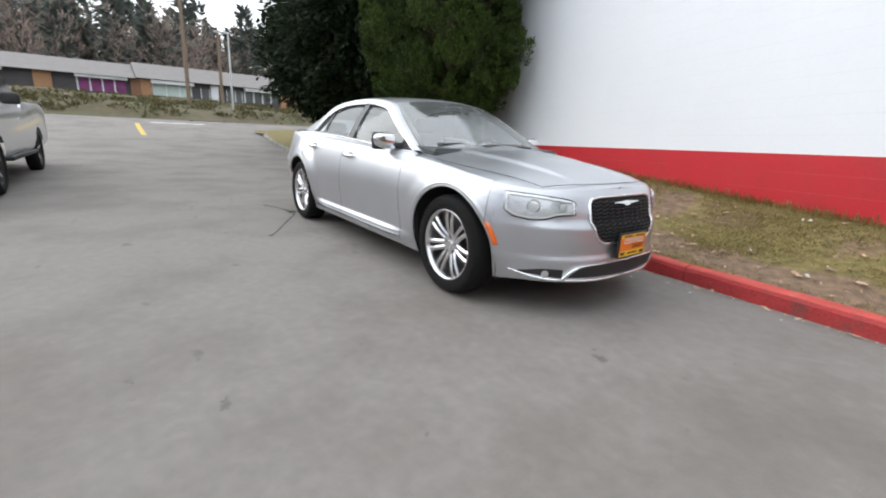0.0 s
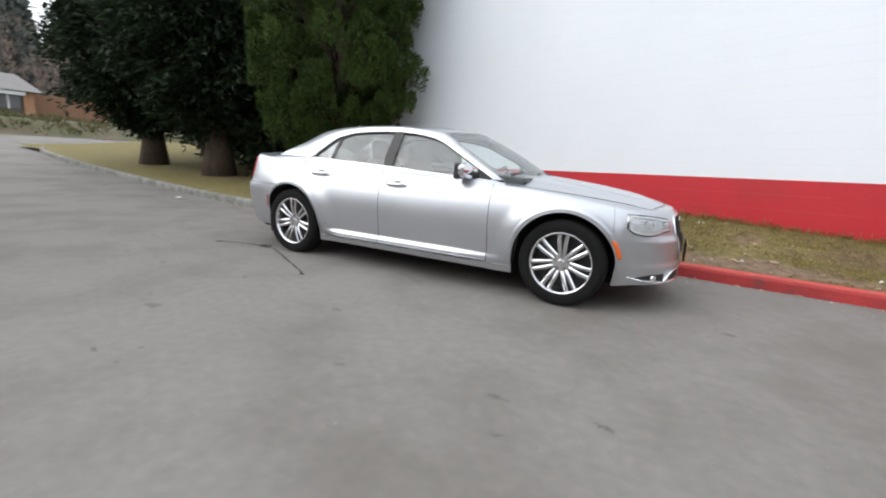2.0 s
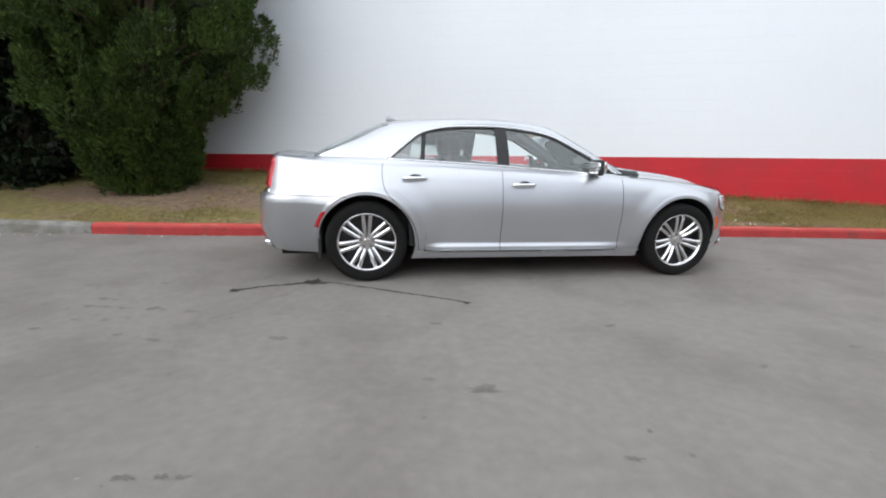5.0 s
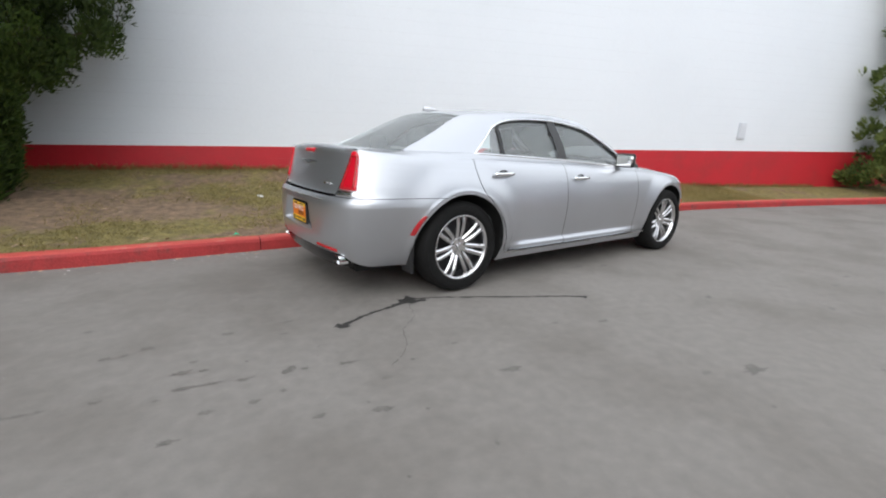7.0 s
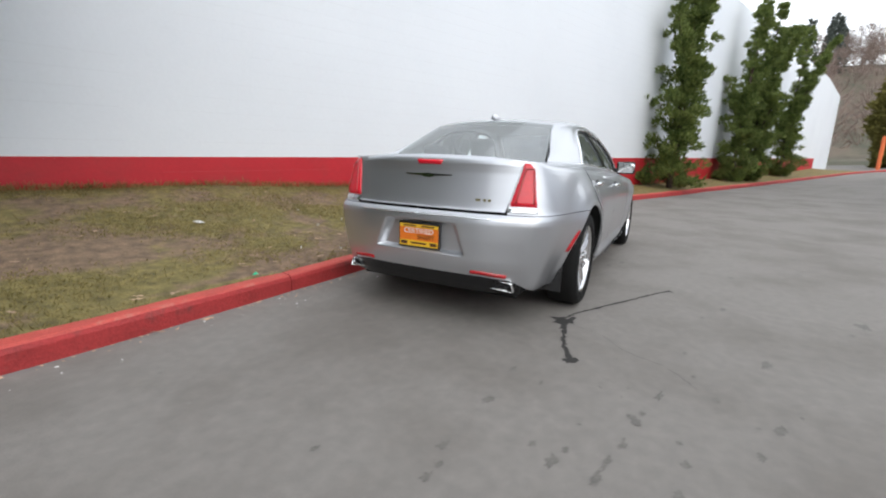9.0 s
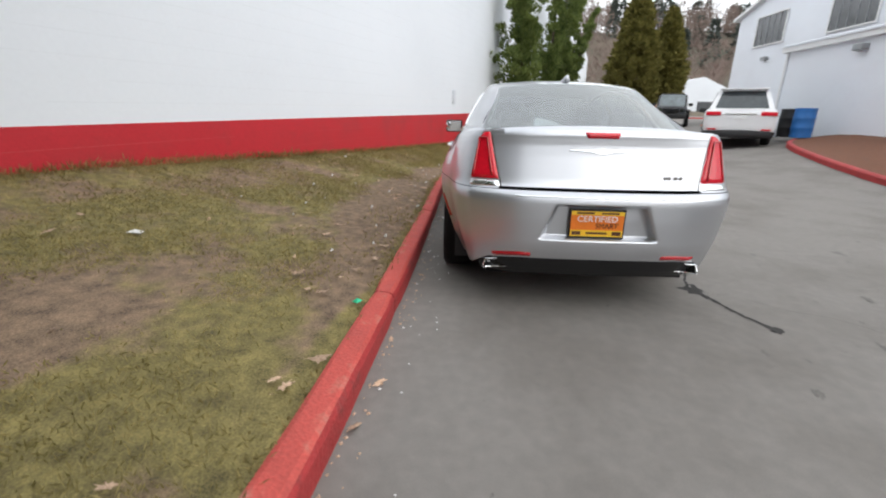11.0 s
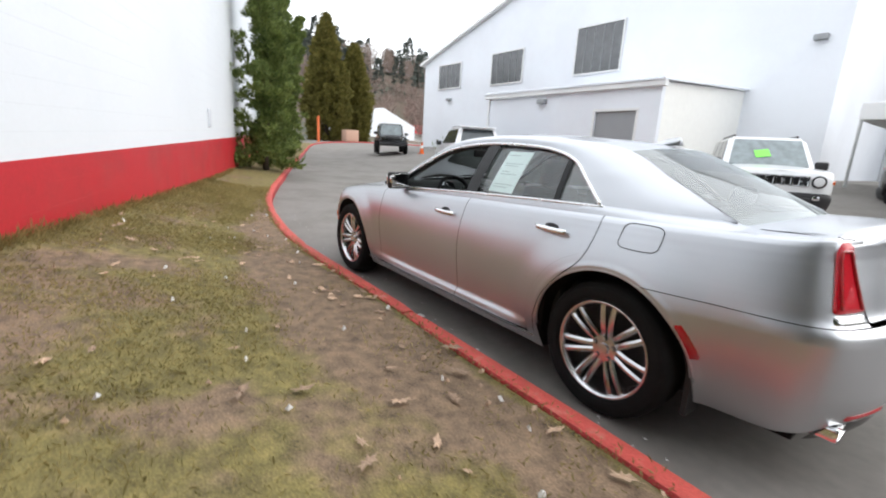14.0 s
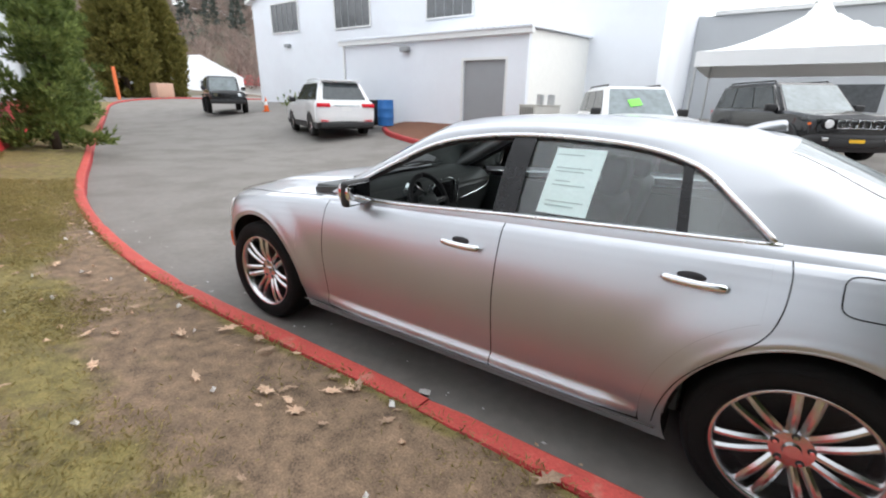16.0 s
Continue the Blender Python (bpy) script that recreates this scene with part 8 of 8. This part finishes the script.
for x, y, r in ((0.184, -2.054, 0.06), (0.777, -2.706, 0.035), (1.64, -2.537, 0.055), (2.146, -2.506, 0.05), (1.746, -2.825, 0.035), (-3.238, -0.83, 0.045), (2.77, -0.76, 0.06),
                (0.25, -1.02, 0.07), (-3.05, -1.45, 0.04), (-2.95, -1.0, 0.03), (-3.5, -1.2, 0.05), (-3.6, -1.75, 0.035), (-2.8, -2.0, 0.05), (-3.9, -0.4, 0.03)):
    blot(x, y, r, STAIN, rng.uniform(0.35, 0.7), rng.uniform(-0.4, 0.4))
for x, y, r, e in ((-4.25, -1.20, 0.03, 0.4), (-4.16, -1.23, 0.045, 0.35), (-4.09, -1.24, 0.03, 0.5), (-4.02, -1.25, 0.02, 0.6), (-3.84, -1.29, 0.03, 0.5), (-3.51, -1.36, 0.05, 0.35), (-3.4, -1.38, 0.06, 0.25),
                   (-3.26, -1.42, 0.045, 0.35), (-3.62, -1.41, 0.015, 0.8), (-3.45, -1.62, 0.03, 0.6), (-3.06, -1.9, 0.035, 0.7), (-3.13, -1.62, 0.018, 0.8), (-2.88, -0.83, 0.05, 0.4), (-3.03, -1.42, 0.018, 0.8),
                   (-2.98, -1.47, 0.02, 0.8), (-2.77, -1.53, 0.05, 0.35), (-2.45, -1.68, 0.02, 0.7), (-2.14, -1.64, 0.025, 0.6), (-2.07, -2.05, 0.07, 0.4), (-0.91, -2.77, 0.10, 0.5),
                   (-3.63, -0.81, 0.035, 0.6), (-3.81, -0.84, 0.035, 0.6), (-3.73, -0.85, 0.025, 0.7), (-2.66, -1.77, 0.04, 0.4), (-3.26, -1.64, 0.03, 0.6), (-3.44, -1.11, 0.025, 0.7), (-3.41, -1.23, 0.03, 0.6),
                   (-2.37, -3.20, 0.05, 0.35), (-2.24, -3.21, 0.035, 0.5), (-2.17, -3.22, 0.03, 0.5), (-1.05, -1.90, 0.05, 0.4), (-0.45, -3.34, 0.04, 0.5), (-1.19, -2.64, 0.03, 0.5), (-1.37, -1.75, 0.035, 0.5), (0.0, -0.90, 0.06, 0.5)):
    blot(x, y, r, STAIN, e, -0.2)
for k in range(110):
    x, y = rng.uniform(-6, 5), rng.uniform(-4.6, 0.8)
    blot(x, y, rng.uniform(0.005, 0.018), STAIN, rng.uniform(0.4, 0.9), rng.uniform(0, 3), "spot", "small dark spot on the asphalt")
for k in range(150):
    x, y = rng.uniform(-6, 5), rng.uniform(-4.6, 0.8)
    blot(x, y, rng.uniform(0.003, 0.010), KERBGREY, rng.uniform(0.4, 0.9), rng.uniform(0, 3), "spot", "small pale fleck on the asphalt")

LEAF = surf("dry_leaf", (0.46, 0.32, 0.22), 0.8, var=0.3, scale=20, random_obj=0.35)
LITTER = surf("pale_litter", (0.75, 0.74, 0.72), 0.7, var=0.1, random_obj=0.1)
GREENBIT = surf("bright_green_plastic", (0.03, 0.55, 0.28), 0.4)


def leaf_mesh(seed):
    r_ = random.Random(seed)
    n = 14
    v = [(0, 0, 0.012)]
    for k in range(n):
        a_ = 2 * math.pi * k / n
        rad = (0.036 if k % 2 else 0.020) * (1.25 if abs(math.cos(a_)) > 0.7 else 0.85) * r_.uniform(0.85, 1.15)
        v.append((rad * 1.4 * math.cos(a_), rad * math.sin(a_), 0.006 + 0.014 * r_.random()))
    v += [(-0.05, 0.0, 0.004), (-0.085, 0.006, 0.010), (-0.085, 0.002, 0.010)]
    f = [(0, 1 + k, 1 + (k + 1) % n) for k in range(n)] + [(n + 1, n + 2, n + 3)]
    return mesh("leaf", v, f, LEAF)


leaves = [leaf_mesh(k) for k in range(6)]


def put_leaf(x, y, size=1.0, road=False):
    z = float(ground_z(x, y)) + 0.004 if road else float(lawn_z(x, y)) + 0.016
    ob = new("fallen_leaf", leaves[rng.randrange(6)])
    ob.matrix_world = pose(x, y, z, rng.uniform(-12, 12), rng.uniform(-12, 12), rng.uniform(0, 360)) @ Matrix.Diagonal((size, size, size, 1))
    tagged(ob, "dry curled brown leaf lying on the " + ("asphalt" if road else "lawn"), "leaf", "fallen leaves")


for x, y, s_ in ((-0.786, 1.30, 1.2), (1.313, 1.342, 1.1), (-1.05, 1.45, 1.2), (0.9, 1.36, 1.0), (0.3, 1.40, 0.9), (2.1, 1.7, 1.0), (2.307, 2.809, 1.2), (2.39, 2.9, 1.3), (1.8, 1.9, 0.9), (0.55, 1.6, 1.0), (3.0, 1.5, 1.0)):
    put_leaf(x, y, s_)
for k in range(150):
    x = rng.uniform(-4.5, 6.0)
    t = rng.random() ** 1.6
    y = float(kerb_y(x)) + 0.16 + (float(wall_y(x)) - float(kerb_y(x)) - 0.2) * t
    put_leaf(x, y, rng.uniform(0.35, 1.0))
for x, y in ((2.61, 1.0), (2.75, 0.95), (2.5, 0.98), (3.2, 0.86), (3.5, 0.8), (-2.9, 1.02), (-3.3, 1.05), (-1.9, 1.0), (1.9, 0.98), (3.0, 0.9), (-3.6, 1.1), (-4.4, 1.1)):
    put_leaf(x, float(kerb_y(x)) - rng.uniform(0.03, 0.10), rng.uniform(0.45, 0.8), True)


def scrap(x, y, z, s_, mat, label, name="litter"):
    v = [(-s_, -s_ * 0.6, 0.004), (s_ * 0.8, -s_ * 0.7, 0.012), (s_, s_ * 0.5, 0.02), (-s_ * 0.7, s_ * 0.8, 0.008), (0, 0, 0.03)]
    v += [(a_, b_, c_ - 0.004) for a_, b_, c_ in v[:4]]
    ob = obj(name, v, [(0, 1, 4), (1, 2, 4), (2, 3, 4), (3, 0, 4), (5, 8, 7, 6), (0, 5, 6, 1), (1, 6, 7, 2), (2, 7, 8, 3), (3, 8, 5, 0)], mat)
    ob.matrix_world = pose(x, y, z, 0, 0, rng.uniform(0, 360))
    tagged(ob, label, "litter")


scrap(0.035, 0.98, 0.004, 0.035, LITTER, "crumpled pale scrap on the asphalt by the kerb")
scrap(0.0, 1.30, float(lawn_z(0, 1.3)) + 0.01, 0.02, LITTER, "small white scrap on the bare soil")
scrap(-2.08, 3.11, float(lawn_z(-2.08, 3.11)) + 0.01, 0.05, LITTER, "white scrap of paper on the lawn")
scrap(-2.75, 1.36, float(lawn_z(-2.75, 1.36)) + 0.012, 0.028, GREENBIT, "small bright green plastic scrap on the lawn")
scrap(-7.1, 1.15, float(ground_z(-7.1, 1.15)) + 0.004, 0.09, LITTER, "pale paper scrap beside the kerb")
for k in range(70):
    x = rng.uniform(-2.0, 4.5)
    y = float(kerb_y(x)) + 0.2 + 2.2 * rng.random() ** 1.5
    if y < float(wall_y(x)) - 0.1:
        scrap(x, y, float(lawn_z(x, y)) + 0.012, rng.uniform(0.006, 0.018), LITTER if rng.random() < 0.4 else LEAF, "tiny pale chip lying on the lawn", "chip")

# crumbs of leaf and bark gathered in the gutter and on the road
def crumbs(count, mat, label, spread, seed):
    r_ = np.random.RandomState(seed)
    V, F = [], []
    for k in range(count):
        x = r_.uniform(-6.0, 6.0)
        y = float(kerb_y(x)) - 0.015 - abs(r_.normal(0, spread))
        z, s_ = float(ground_z(x, y)) + 0.001, r_.uniform(0.005, 0.016)
        a_, b0 = r_.uniform(0, 6.28), len(V)
        for q in range(4):
            rad = s_ * r_.uniform(0.5, 1.2)
            V.append((x + rad * math.cos(a_ + 1.57 * q), y + rad * 0.7 * math.sin(a_ + 1.57 * q), z + r_.uniform(0, 0.003)))
        V.append((x, y, z + s_ * 0.5))
        F += [(b0 + q, b0 + (q + 1) % 4, b0 + 4) for q in range(4)]
    tagged(obj("leaf_crumbs", V, F, mat), label, "litter", kind="stuff")


crumbs(260, LEAF, "brown leaf crumbs gathered along the kerb", 0.05, 3)
crumbs(90, LITTER, "pale chips scattered along the kerb", 0.22, 5)

# ---------------------------------------------------------------- grass
rs = np.random.RandomState(8)
n = 100000
x = rs.uniform(-5.5, 8.0, n)
yk, yw = kerb_y(x), wall_y(x)
u = rs.uniform(0, 1, n)
y = yk + 0.12 + (yw - yk - 0.12) * u
keep = np.array([noise.noise(Vector((a_ * 1.1, b_ * 1.1, 5.0))) + 0.35 * noise.noise(Vector((a_ * 4, b_ * 4, 2.0))) + 0.12 * c_ for a_, b_, c_ in zip(x, y, u)]) - 3.0 * wear_and_shade(x, y) > rs.normal(-0.02, 0.28, n)
x, y = x[keep], y[keep]
P = np.stack([x, y, lawn_z(x, y) - 0.002], 1)
V, F = sprays(rs, P, np.stack([rs.normal(0, 0.5, len(x)), rs.normal(0, 0.5, len(x)), np.ones(len(x)) * 0.55], 1), 0.034, 0.0032, 2)
tagged(obj("grass", V, F, GRASS), "short sparse yellow-green grass on the lawn", "grass", kind="stuff")
# tufts along the wall's foot and the back of the kerb
xs1 = rs.uniform(-5.5, 11, 2600)
P = np.stack([xs1, wall_y(xs1) - 0.03 - np.abs(rs.normal(0, 0.05, 2600)), lawn_z(xs1, wall_y(xs1)) - 0.01], 1)
V, F = sprays(rs, P, np.repeat(np.array([[0.0, -0.3, 1.0]]), 2600, 0), 0.08, 0.005, 2)
tagged(obj("grass", V, F, GRASS), "uncut grass tufts along the foot of the wall", "grass", kind="stuff")
